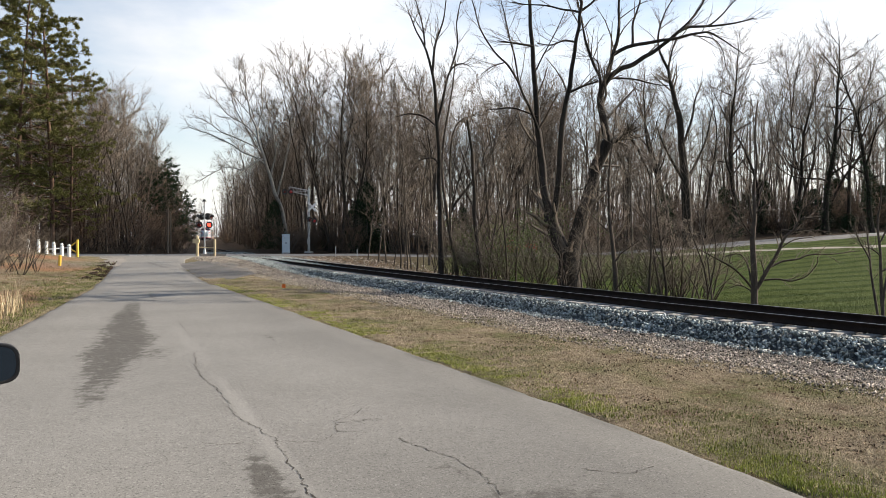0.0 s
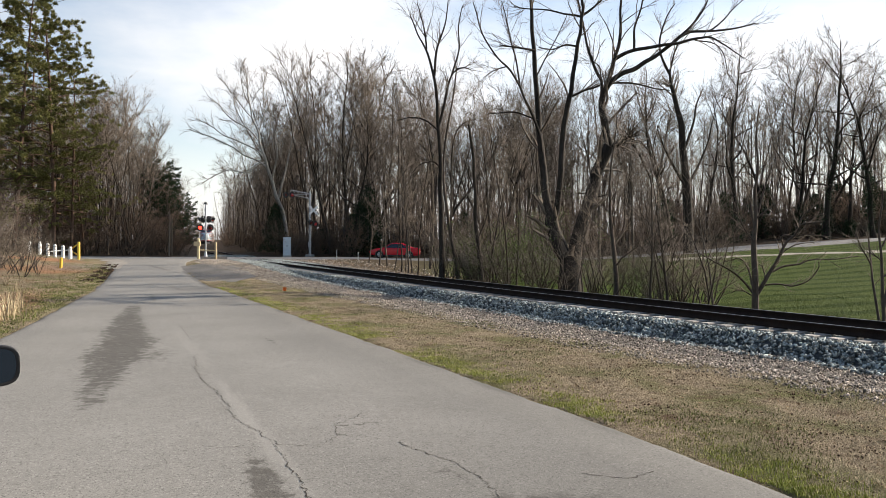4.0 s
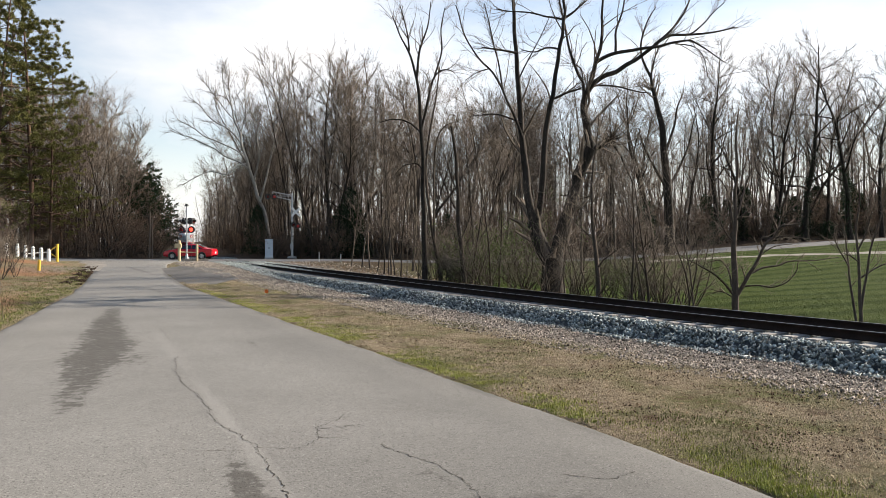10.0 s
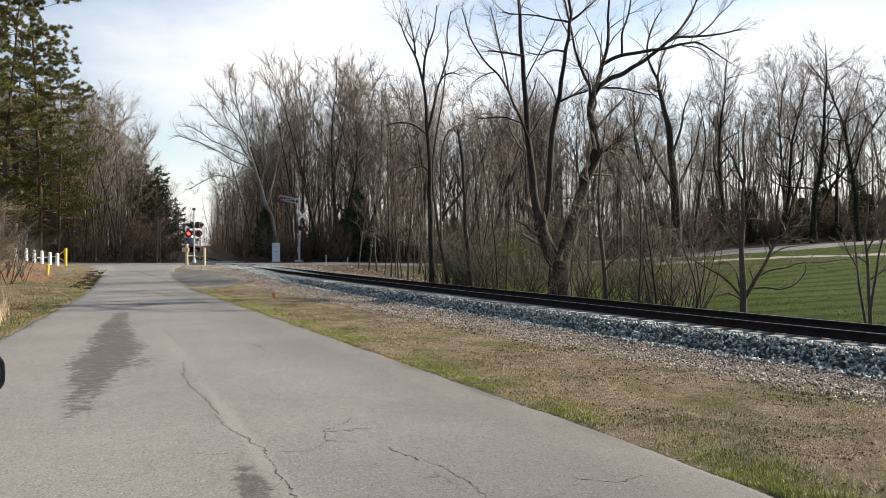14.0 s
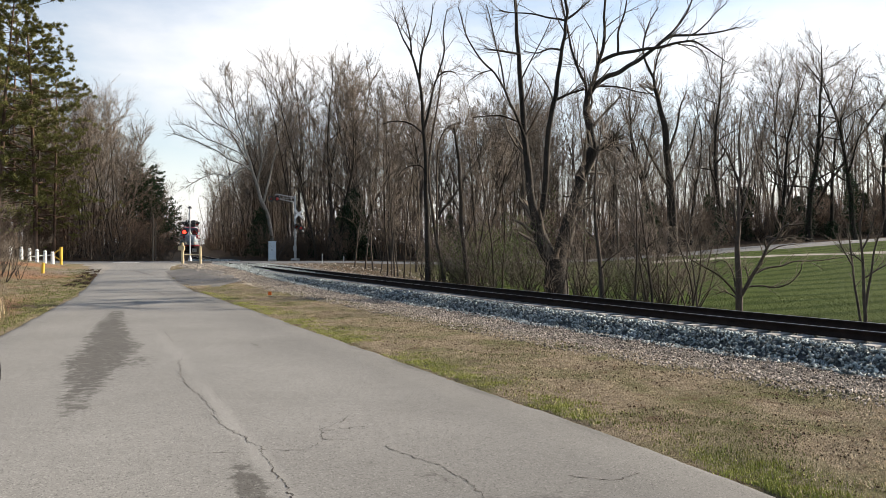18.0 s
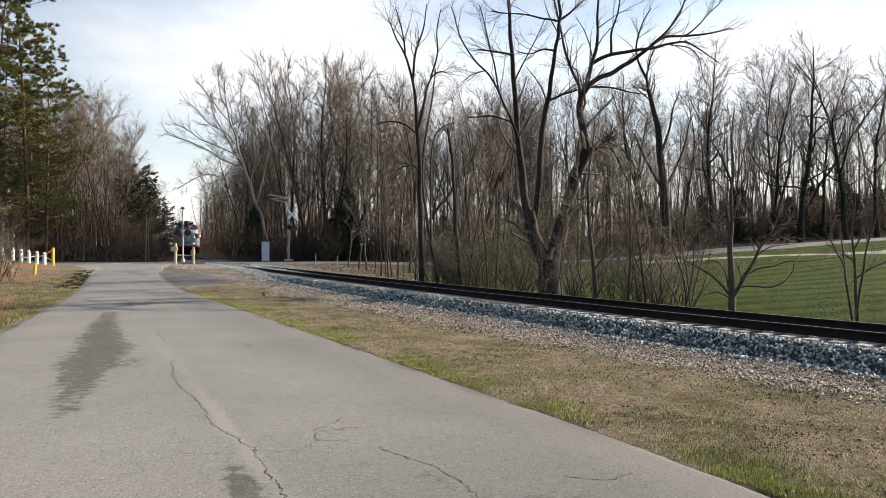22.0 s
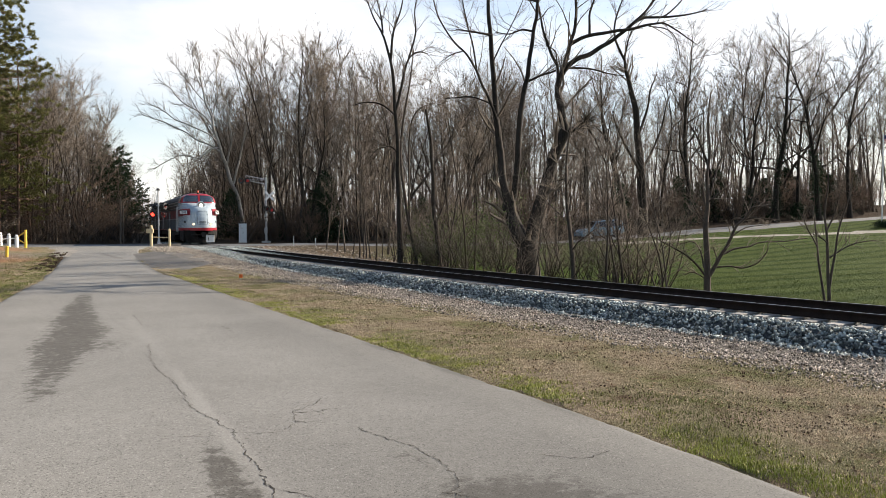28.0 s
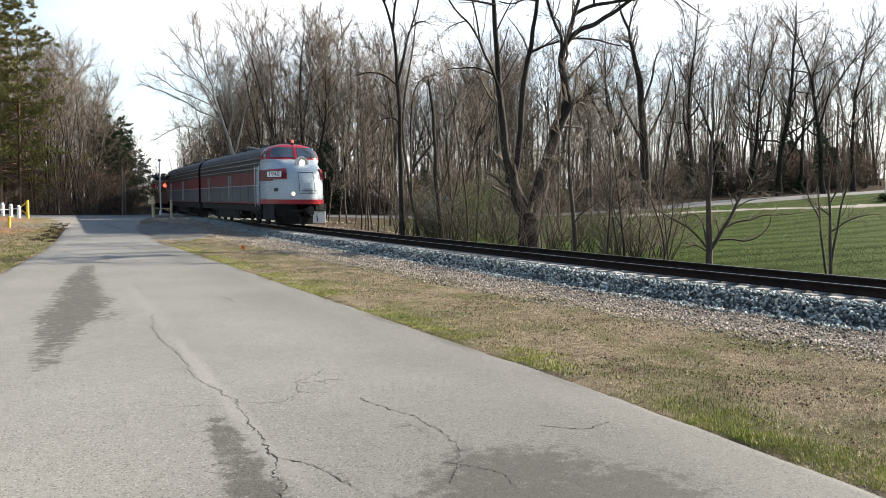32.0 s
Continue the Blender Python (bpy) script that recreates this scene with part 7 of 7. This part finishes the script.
def make_small_fixtures():
    x, y = seen_at(506, 75), 75.0
    t = thing("signal_cabinet", "tall pale blue-grey steel signal cabinet by the crossing", "cabinet", at_ground(x, y, 12))
    part("plinth", box(0.85, 0.75, 0.16, 0, 0, 0.06), M["galv"], t, bevel=0.02)
    part("body", box(0.74, 0.62, 1.75, 0, 0, 1.0), T["cab"], t, "pale blue-grey steel body", bevel=0.02)
    for s in (-1, 1):
        d = part("door", box(0.34, 0.02, 1.55, s * 0.18, -0.32, 1.0), T["cab"], t, bevel=0.008)
        part("handle", box(0.025, 0.03, 0.16, s * 0.05, -0.345, 1.05), M["black"], d)
    part("roof", box(0.84, 0.72, 0.06, 0, 0, 1.9), T["cab"], t, bevel=0.015)
    for px, D, h in ((594, 62.0, 0.82), (632, 62.4, 0.6)):
        p = thing("marker_post", "thin grey roadside marker post", "post", at_ground(seen_at(px, D), D), "marker posts")
        part("post", box(0.07, 0.05, h + 0.2, 0, 0, h / 2 - 0.1), M["galv"], p, bevel=0.01)
        part("cap", box(0.09, 0.07, 0.03, 0, 0, h + 0.01), M["galv"], p)
    # white bollards on the bank
    for k, (px, D, h) in enumerate(((50, 62, 1.02), (68, 60, 1.05), (82, 58.5, 1.0), (95, 57.5, 0.98), (109, 56.5, 0.95), (122, 55.8, 0.92))):
        gx = seen_at(px, D)
        p = thing("bollard", "round white-painted wooden bollard with a grooved neck", "bollard", at_ground(gx, D, k * 40.0), "white bollards")
        part("shaft", rod((0, 0, -0.2), (0, 0, h - 0.2), 0.13, 0.125, 16), M["white"], p)
        part("neck", rod((0, 0, h - 0.2), (0, 0, h - 0.14), 0.105, 0.105, 16), M["galv"], p, "grey groove")
        part("cap", rod((0, 0, h - 0.14), (0, 0, h), 0.13, 0.07, 16), M["white"], p)
    # yellow gate
    gx, gy = seen_at(137, 56.5), 56.5
    g = thing("barrier_gate", "yellow steel barrier gate standing open", "gate", at_ground(gx, gy))
    part("post", rod((0, 0, -0.2), (0, 0, 1.32), 0.10, 0.10, 14), M["yellow"], g)
    part("diagonal", rod((0, 0, 1.2), (-0.62, -0.1, 0.72), 0.05, 0.035, 8), M["yellow"], g)
    part("lower_bar", rod((0, 0, 0.30), (-0.62, -0.1, 0.72), 0.05, 0.035, 8), M["yellow"], g)
    part("long_bar", rod((-0.62, -0.1, 0.72), (-1.6, -1.0, 0.62), 0.035, 0.03, 8), M["white"], g, "white bar end")
    p = thing("yellow_post", "short leaning yellow steel post", "bollard", at_ground(seen_at(105, 43), 43, 0, 1, 0, (0, 3)))
    part("post", rod((0, 0, -0.2), (0, 0, 0.58), 0.085, 0.085, 14), M["yellow"], p)
    part("cap", rod((0, 0, 0.58), (0, 0, 0.62), 0.085, 0.04, 14), M["yellow"], p)
    # timber pole
    t = thing("utility_pole", "weathered bare wooden pole beside the track", "pole", at_ground(seen_at(297, 73), 73))
    part("pole", rod((0, 0, -0.3), (0.05, 0, 4.5), 0.085, 0.065, 12), M["wood_pole"], t)
    part("stub_pole", rod((0.24, 0.1, -0.3), (0.22, 0.1, 3.9), 0.06, 0.05, 10), M["wood_pole"], t)
    part("bracket", box(0.35, 0.08, 0.08, -0.10, 0, 4.1), M["wood_pole"], t)
    # orange marker
    t = thing("marker_flag", "small orange survey flag in the gravel", "marker", at_ground(seen_at(500, 27), 27))
    part("wire", rod((0, 0, -0.05), (0.03, 0, 0.22), 0.006, 0.006, 6), M["galv"], t)
    bm = box(0.12, 0.012, 0.13, 0.04, 0, 0.14)
    part("flag", bm, M["orange"], t, bevel=0.004)
    # flagpole beyond the drive
    x = seen_at(1661, 63)
    t = thing("flagpole", "slim white flagpole with a small flag", "flagpole", at_ground(x, 63))
    part("pole", rod((0, 0, -0.1), (0, 0, 8.2), 0.06, 0.04, 10), M["white"], t)
    part("ball", rod((0, 0, 8.2), (0, 0, 8.32), 0.07, 0.05, 10), M["yellow"], t)
    fl = part("flag", box(1.0, 0.02, 0.06, 0.55, 0, 7.94), T["red"], t, "red and white striped flag with a dark blue corner")
    for k in range(10):
        part("stripe", box(1.0, 0.02, 0.06, 0.55, 0, 7.88 - 0.06 * k), M["white"] if k % 2 == 0 else T["red"], fl)
    part("corner", box(0.42, 0.028, 0.36, 0.26, 0, 7.79), T["navy"], fl, "dark blue corner")
    t = thing("planter_shrub", "low dark clipped shrub at the flagpole", "shrub", at_ground(x - 0.1, 62.6))
    rng = np.random.default_rng(3)
    tips = [(rng.normal(0, 0.35), rng.normal(0, 0.3), abs(rng.normal(0.28, 0.14))) for _ in range(200)]
    put("foliage", leaves_at(rng, tips, 14, 0.08, 0.05, M["cedar"], "foliage"), t)
    put("trunk", tree_meshes("p", *shrub(9, 0.5, 8, 3, 2)[:2], M["bark"], M["twig"])[0], t)


T["navy"] = mat("flag_navy", (0.015, 0.020, 0.055), (0.028, 0.035, 0.085), 3, 25, 0.7, 0, 0, 0.002)
T["cab"] = mat("cabinet_paint", (0.42, 0.50, 0.55), (0.56, 0.63, 0.67), 2, 20, 0.45, 0, 0.05, 0.002)
make_mast_signal()
make_cantilever()
make_small_fixtures()

# ---- cars ----


def car_loft(st, ny=1):
    """Rings across a car body: stations of (x, half width, bottom z, belt z, top z, top half width)."""
    bm = bmesh.new()
    rings = []
    for x, w, zb, zs, zt, wt in st:
        half = [(w * 0.93, zb), (w, zb + 0.12), (w * 1.0, (zb + zs) / 2), (w * 0.985, zs - 0.06), (w * 0.95, zs)]
        if zt > zs + 0.03:
            half += [(wt + (w * 0.95 - wt) * 0.45, zs + (zt - zs) * 0.6), (wt, zt - 0.05), (wt * 0.82, zt - 0.012), (wt * 0.4, zt), (0, zt + 0.004)]
        else:
            half += [(w * 0.88, zs + 0.02), (w * 0.8, zs + 0.03), (w * 0.6, zs + 0.035), (w * 0.3, zs + 0.04), (0, zs + 0.04)]
        ring = [bm.verts.new((x, -y, z)) for y, z in half] + [bm.verts.new((x, y, z)) for y, z in reversed(half[:-1])]
        rings.append(ring)
    for a, b in zip(rings, rings[1:]):
        for i in range(len(a) - 1):
            bm.faces.new((a[i], b[i], b[i + 1], a[i + 1]))
    bm.faces.new(list(reversed(rings[0])))
    bm.faces.new(rings[-1])
    bmesh.ops.recalc_face_normals(bm, faces=bm.faces)
    return bm


def plate4(pts, thick=0.012):
    bm = bmesh.new()
    bm.faces.new([bm.verts.new(p) for p in pts])
    bmesh.ops.recalc_face_normals(bm, faces=bm.faces)
    bmesh.ops.solidify(bm, geom=list(bm.faces), thickness=thick)
    return bm


def mirror_shell(rings, at):
    """A rounded mirror body: rings of (forward offset, scale) of a soft rectangle."""
    bm = bmesh.new()
    rr = []
    for dx, sc in rings:
        ring = []
        for k in range(28):
            a = 2 * math.pi * k / 28
            c, s = math.cos(a), math.sin(a)
            ring.append(bm.verts.new((at[0] + dx, at[1] + 0.14 * sc * math.copysign(abs(c) ** 0.6, c), at[2] + 0.108 * sc * math.copysign(abs(s) ** 0.6, s))))
        rr.append(ring)
    for a, b in zip(rr, rr[1:]):
        for k in range(28):
            bm.faces.new((a[k], a[(k + 1) % 28], b[(k + 1) % 28], b[k]))
    bm.faces.new(rr[0])
    bm.faces.new(list(reversed(rr[-1])))
    bmesh.ops.recalc_face_normals(bm, faces=bm.faces)
    return bm


def make_car(name, label, paint, suv=False, mirror_big=False):
    """Front towards +x, wheels on z = 0."""
    t = thing(name, label, "car")
    if suv:
        st = [(-2.25, 0.80, 0.42, 0.95, 0.95, 0.6), (-2.2, 0.90, 0.34, 1.05, 1.55, 0.62), (-1.95, 0.92, 0.30, 1.06, 1.70, 0.68), (-0.6, 0.93, 0.28, 1.05, 1.74, 0.70), (0.35, 0.93, 0.28, 1.03, 1.70, 0.69), (0.65, 0.93, 0.28, 1.03, 1.52, 0.66),
              (1.15, 0.92, 0.28, 1.03, 1.03, 0.6), (1.9, 0.90, 0.30, 0.97, 0.97, 0.6), (2.2, 0.82, 0.34, 0.84, 0.84, 0.5), (2.3, 0.70, 0.42, 0.72, 0.72, 0.4)]
        roof_z, x_a, x_b, x_c, belt = 1.72, -2.12, 0.45, 1.12, 1.05
        wx = (1.38, -1.35)
        wr = 0.35
    else:
        st = [(-2.3, 0.66, 0.42, 0.80, 0.80, 0.5), (-2.2, 0.80, 0.32, 0.93, 0.93, 0.6), (-1.75, 0.86, 0.26, 0.96, 0.97, 0.55), (-1.5, 0.88, 0.24, 0.95, 1.08, 0.52), (-0.75, 0.89, 0.22, 0.93, 1.38, 0.56), (-0.1, 0.89, 0.22, 0.91, 1.42, 0.57),
              (0.35, 0.89, 0.22, 0.90, 1.33, 0.56), (1.05, 0.88, 0.22, 0.90, 0.92, 0.6), (1.7, 0.86, 0.24, 0.82, 0.82, 0.6), (2.15, 0.76, 0.28, 0.68, 0.68, 0.5), (2.3, 0.6, 0.34, 0.55, 0.55, 0.4)]
        roof_z, x_a, x_b, x_c, belt = 1.40, -1.5, 0.3, 1.0, 0.93
        wx = (1.36, -1.34)
        wr = 0.32
    body = part("body", car_loft(st), paint, t, smooth=False)
    for s in (1, -1):
        wy = 0.89 if not suv else 0.925

        def gp(x, z):
            f = min(1, max(0, (z - belt) / (roof_z - belt)))
            return (x, s * (wy * 0.958 - (wy * 0.958 - (0.57 if not suv else 0.70)) * f ** 1.2 * 0.92 + 0.012), z)
        hi = roof_z - 0.09
        if suv:
            quads = (((0.42, belt + .02), (0.98, belt + .02), (0.52, hi - .04), (0.42, hi - .02)), ((-0.55, belt + .02), (0.36, belt + .02), (0.36, hi - .02), (-0.55, hi)), ((-1.4, belt + .02), (-0.62, belt + .02), (-0.62, hi), (-1.4, hi)), ((-2.02, belt + .06), (-1.48, belt + .02), (-1.48, hi), (-1.9, hi - .06)))
        else:
            quads = (((-0.32, belt + .02), (0.88, belt + .01), (0.30, hi - .03), (-0.32, hi)), ((-1.05, belt + .03), (-0.38, belt + .02), (-0.38, hi), (-0.72, hi - .02)), ((-1.40, belt + .05), (-1.11, belt + .03), (-0.80, hi - .04), (-0.95, hi - .1)))
        for q in quads:
            part("side_window", plate4([gp(*p) for p in q]), T["window"], t, "dark tinted side window")
        part("sill", box(2.0, 0.05, 0.09, 0, s * (wy - 0.02), 0.26), M["black"], t)
        part("door_handle", box(0.16, 0.03, 0.03, -0.15, s * (wy + 0.005), belt - 0.13), paint, t)
        part("door_seam", box(0.012, 0.012, 0.5, 0.92, s * (wy + 0.001), belt - 0.33), M["black"], t)
        part("door_seam", box(0.012, 0.012, 0.5, -0.42, s * (wy + 0.001), belt - 0.33), M["black"], t)
        if mirror_big:
            mi = part("mirror", mirror_shell(((-0.03, 0.84), (-0.045, 1.0), (0.0, 1.02), (0.05, 0.92), (0.085, 0.6)), (0.82, s * (wy + 0.145), belt + 0.14)), M["black"], t, "black door mirror housing", smooth=True)
            part("mirror_glass", mirror_shell(((-0.036, 0.86), (-0.030, 0.86)), (0.82, s * (wy + 0.145), belt + 0.14)), T["mirror"], mi, "mirror glass")
            part("mirror_arm", box(0.08, 0.1, 0.06, 0.84, s * (wy + 0.0), belt + 0.08), M["black"], mi, bevel=0.015)
        else:
            mi = part("mirror", box(0.10, 0.20, 0.14, 0.82, s * (wy + 0.10), belt + 0.08), paint, t, bevel=0.03)
            part("mirror_glass", box(0.01, 0.16, 0.10, 0.765, s * (wy + 0.10), belt + 0.08), T["window"], mi)
        part("headlight", box(0.16, 0.3, 0.13, 2.08 if not suv else 2.14, s * 0.58, 0.62 if not suv else 0.76), T["chrome"], t, "clear headlight", bevel=0.03)
        part("tail_light", box(0.14, 0.26, 0.16, -2.2, s * 0.62, 0.80 if not suv else 1.0), T["tail"], t, "red tail light", bevel=0.03)
        for x in wx:
            w = put("wheel", None, t, "", pose(x, s * (wy - 0.090), wr))
            part("tyre", rod((0, -0.1, 0), (0, 0.1, 0), wr, wr, 24), T["tyre"], w, "black rubber tyre", bevel=0.0)
            bm = rod((0, s * 0.06, 0), (0, s * 0.105, 0), wr * 0.66, wr * 0.62, 20)
            part("rim", bm, T["chrome"], w, "silver alloy rim")
            bm = bmesh.new()
            for k in range(5):
                a = k * 2 * math.pi / 5
                rod((0.3 * wr * math.cos(a + 0.63), s * 0.107, 0.3 * wr * math.sin(a + 0.63)), (0.56 * wr * math.cos(a + 0.63), s * 0.107, 0.56 * wr * math.sin(a + 0.63)), 0.028, 0.04, 6, bm)
            part("rim_gap", bm, M["black"], w)
            part("wheel_arch", rod((x, s * (wy - 0.16), wr), (x, s * (wy + 0.004), wr), wr + 0.055, wr + 0.055, 24), M["black"], t)
    wz0, wz1 = belt + 0.03, roof_z - 0.07
    part("windscreen", plate4([(x_c + 0.0, -0.72, wz0), (x_c + 0.0, 0.72, wz0), (x_b + 0.10, 0.52, wz1), (x_b + 0.10, -0.52, wz1)]), T["window"], t, "dark windscreen")
    if suv:
        part("rear_window", plate4([(-2.235, -0.62, 1.15), (-2.235, 0.62, 1.15), (-2.10, 0.55, 1.56), (-2.10, -0.55, 1.56)]), T["window"], t, "dark rear window")
        for s in (1, -1):
            part("roof_rail", rod((-1.7, s * 0.6, 1.78), (0.2, s * 0.6, 1.78), 0.02, 0.02, 6), M["black"], t)
    else:
        part("rear_window", plate4([(-1.56, -0.55, 1.03), (-1.56, 0.55, 1.03), (-0.86, 0.47, 1.375), (-0.86, -0.47, 1.375)]), T["window"], t, "dark rear window")
    part("number_plate", box(0.02, 0.32, 0.15, -2.31 if not suv else -2.27, 0, 0.62 if not suv else 0.75), T["plate_white"], t)
    part("front_bumper", box(0.12, 1.3, 0.14, 2.24, 0, 0.40), M["black"], t, bevel=0.04)
    return t


T["tail"] = mat("tail_red", (0.35, 0.01, 0.01), (0.5, 0.02, 0.02), 4, 30, 0.2, relief=0)
T["tyre"] = mat("tyre_rubber", (0.012, 0.012, 0.012), (0.03, 0.03, 0.03), 4, 40, 0.85, relief=0.2, depth=0.003)
CAR_RED = make_car("red_car", "bright red two-door car with dark windows on the road", mat("car_red", (0.42, 0.006, 0.016), (0.50, 0.010, 0.020), 1, 20, 0.22, 0, 0, 0.001))
CAR_BLUE = make_car("blue_suv", "pale blue sport utility car with roof rails", mat("car_blue", (0.16, 0.25, 0.31), (0.20, 0.30, 0.36), 1, 20, 0.25, 0.2, 0, 0.001), True)

T["mirror"] = nodes_of("mirror_glass")[0]
T["mirror"].node_tree.nodes["Principled BSDF"].inputs["Metallic"].default_value = 1.0
T["mirror"].node_tree.nodes["Principled BSDF"].inputs["Base Color"].default_value = (0.07, 0.10, 0.14, 1)
T["mirror"].node_tree.nodes["Principled BSDF"].inputs["Roughness"].default_value = 0.04
CAR_PARKED = make_car("parked_suv", "dark parked sport utility car with black door mirrors", mat("car_dark", (0.012, 0.014, 0.018), (0.022, 0.024, 0.03), 1, 20, 0.25, 0, 0, 0.001), True, True)
CAR_PARKED.matrix_basis = pose(-2.82, 2.70, 0.035, 0, 0, 125)


# ---- what moves ----


def along_track(y_front, back):
    """The point of the track that lies back metres (by the rails) behind the depth y_front."""
    ys = np.arange(y_front, y_front + back * 1.1 + 2, 0.25)
    xs = track_x(ys)
    s = np.concatenate([[0], np.cumsum(np.hypot(np.diff(xs), np.diff(ys)))])
    return float(np.interp(back, s, xs)), float(np.interp(back, s, ys))


def train_rows(front, rear_gap, lead):
    """Poses of one vehicle: its truck middles lie lead and rear_gap metres behind the train's front."""
    rows = []
    for k in range(0, 33):
        y = 42.0 + (32 - k) * 6.2 - 1.4 * float(sstep(29.9, 32.0, k))
        (x0, y0), (x1, y1) = along_track(y, lead), along_track(y, rear_gap)
        f = (front - lead) / (rear_gap - lead)
        cx, cy = x0 + (x1 - x0) * f, y0 + (y1 - y0) * f
        rows.append((k, pose(cx, cy, RAIL_Z + 0.003, 0, 0, math.degrees(math.atan2(y0 - y1, x0 - x1)))))
    return rows


def car_rows(spots, lane):
    """Rows for a car that drives to the left along the crossing road: (seconds, x)."""
    rows = []
    for t, x in spots:
        y0, y1 = float(cross_y(x - 1.5)), float(cross_y(x + 1.5))
        y = (y0 + y1) / 2 + lane
        z0, z1 = float(ground_z(x - 1.4, y)), float(ground_z(x + 1.4, y))
        z = max((z0 + z1) / 2 + 0.04, RAIL_Z - 0.012 if abs(track_off(x, y)) < 3.4 else -9)
        pitch = math.degrees(math.atan2(z1 - z0, 2.8))
        rows.append((t, pose(x, y, z, 0, pitch, 180 + math.degrees(math.atan2(y1 - y0, 3.0)))))
    return rows


RED_WAY = [(0, 6.3), (1, 3.3), (2, 0.6), (3, -2.2), (3.5, -3.4), (4.5, -5.5), (5.5, -7.25), (6, -8.0), (7, -9.7), (8, -12.2), (9, -16.1), (10, -21.6), (11, -27.7), (12, -34.7), (13, -42.4), (14, -50.7), (22, -120), (24, -132), (32, -134)]
BLUE_WAY = [(0, 126), (10, 125), (16, 120), (20, 90), (22, 70), (24, 50.6), (25, 40.6), (26.5, 26.9), (28, 18.9), (30, 10.0), (32, 3.1)]


# which crossing lamp is lit at each whole second: l, r, b (both) or n (neither); between them the other one
LIT = "rblrlrlrllrnlrllrblrrbnrllrllnllr"


def flash_rows(side):
    rows = []
    for k in range(65):
        s = LIT[k // 2]
        if k % 2:
            s = {"l": "r", "r": "l", "b": "r", "n": "l"}[s]
        y = 0.10 if s in (side, "b") else -0.045
        rows.append((max(0, k * 0.5 - 0.17), pose(0, y, 0)))
        rows.append((min(32, k * 0.5 + 0.17), pose(0, y, 0)))
    return rows


def motions():
    walk(OFF_DISCS[0], flash_rows("l"))
    walk(OFF_DISCS[1], flash_rows("r"))
    walk(CAR_RED, car_rows(RED_WAY, 1.5))
    walk(CAR_BLUE, car_rows(BLUE_WAY, 1.5))
    walk(LOCO, train_rows(10.7, 17.0, 5.3))
    walk(BOOSTER, train_rows(32.6, 38.9, 26.3))
    walk(COACH, train_rows(57.0, 66.2, 47.8))
    walk(COACH_B, train_rows(83.6, 92.8, 74.4))


motions()
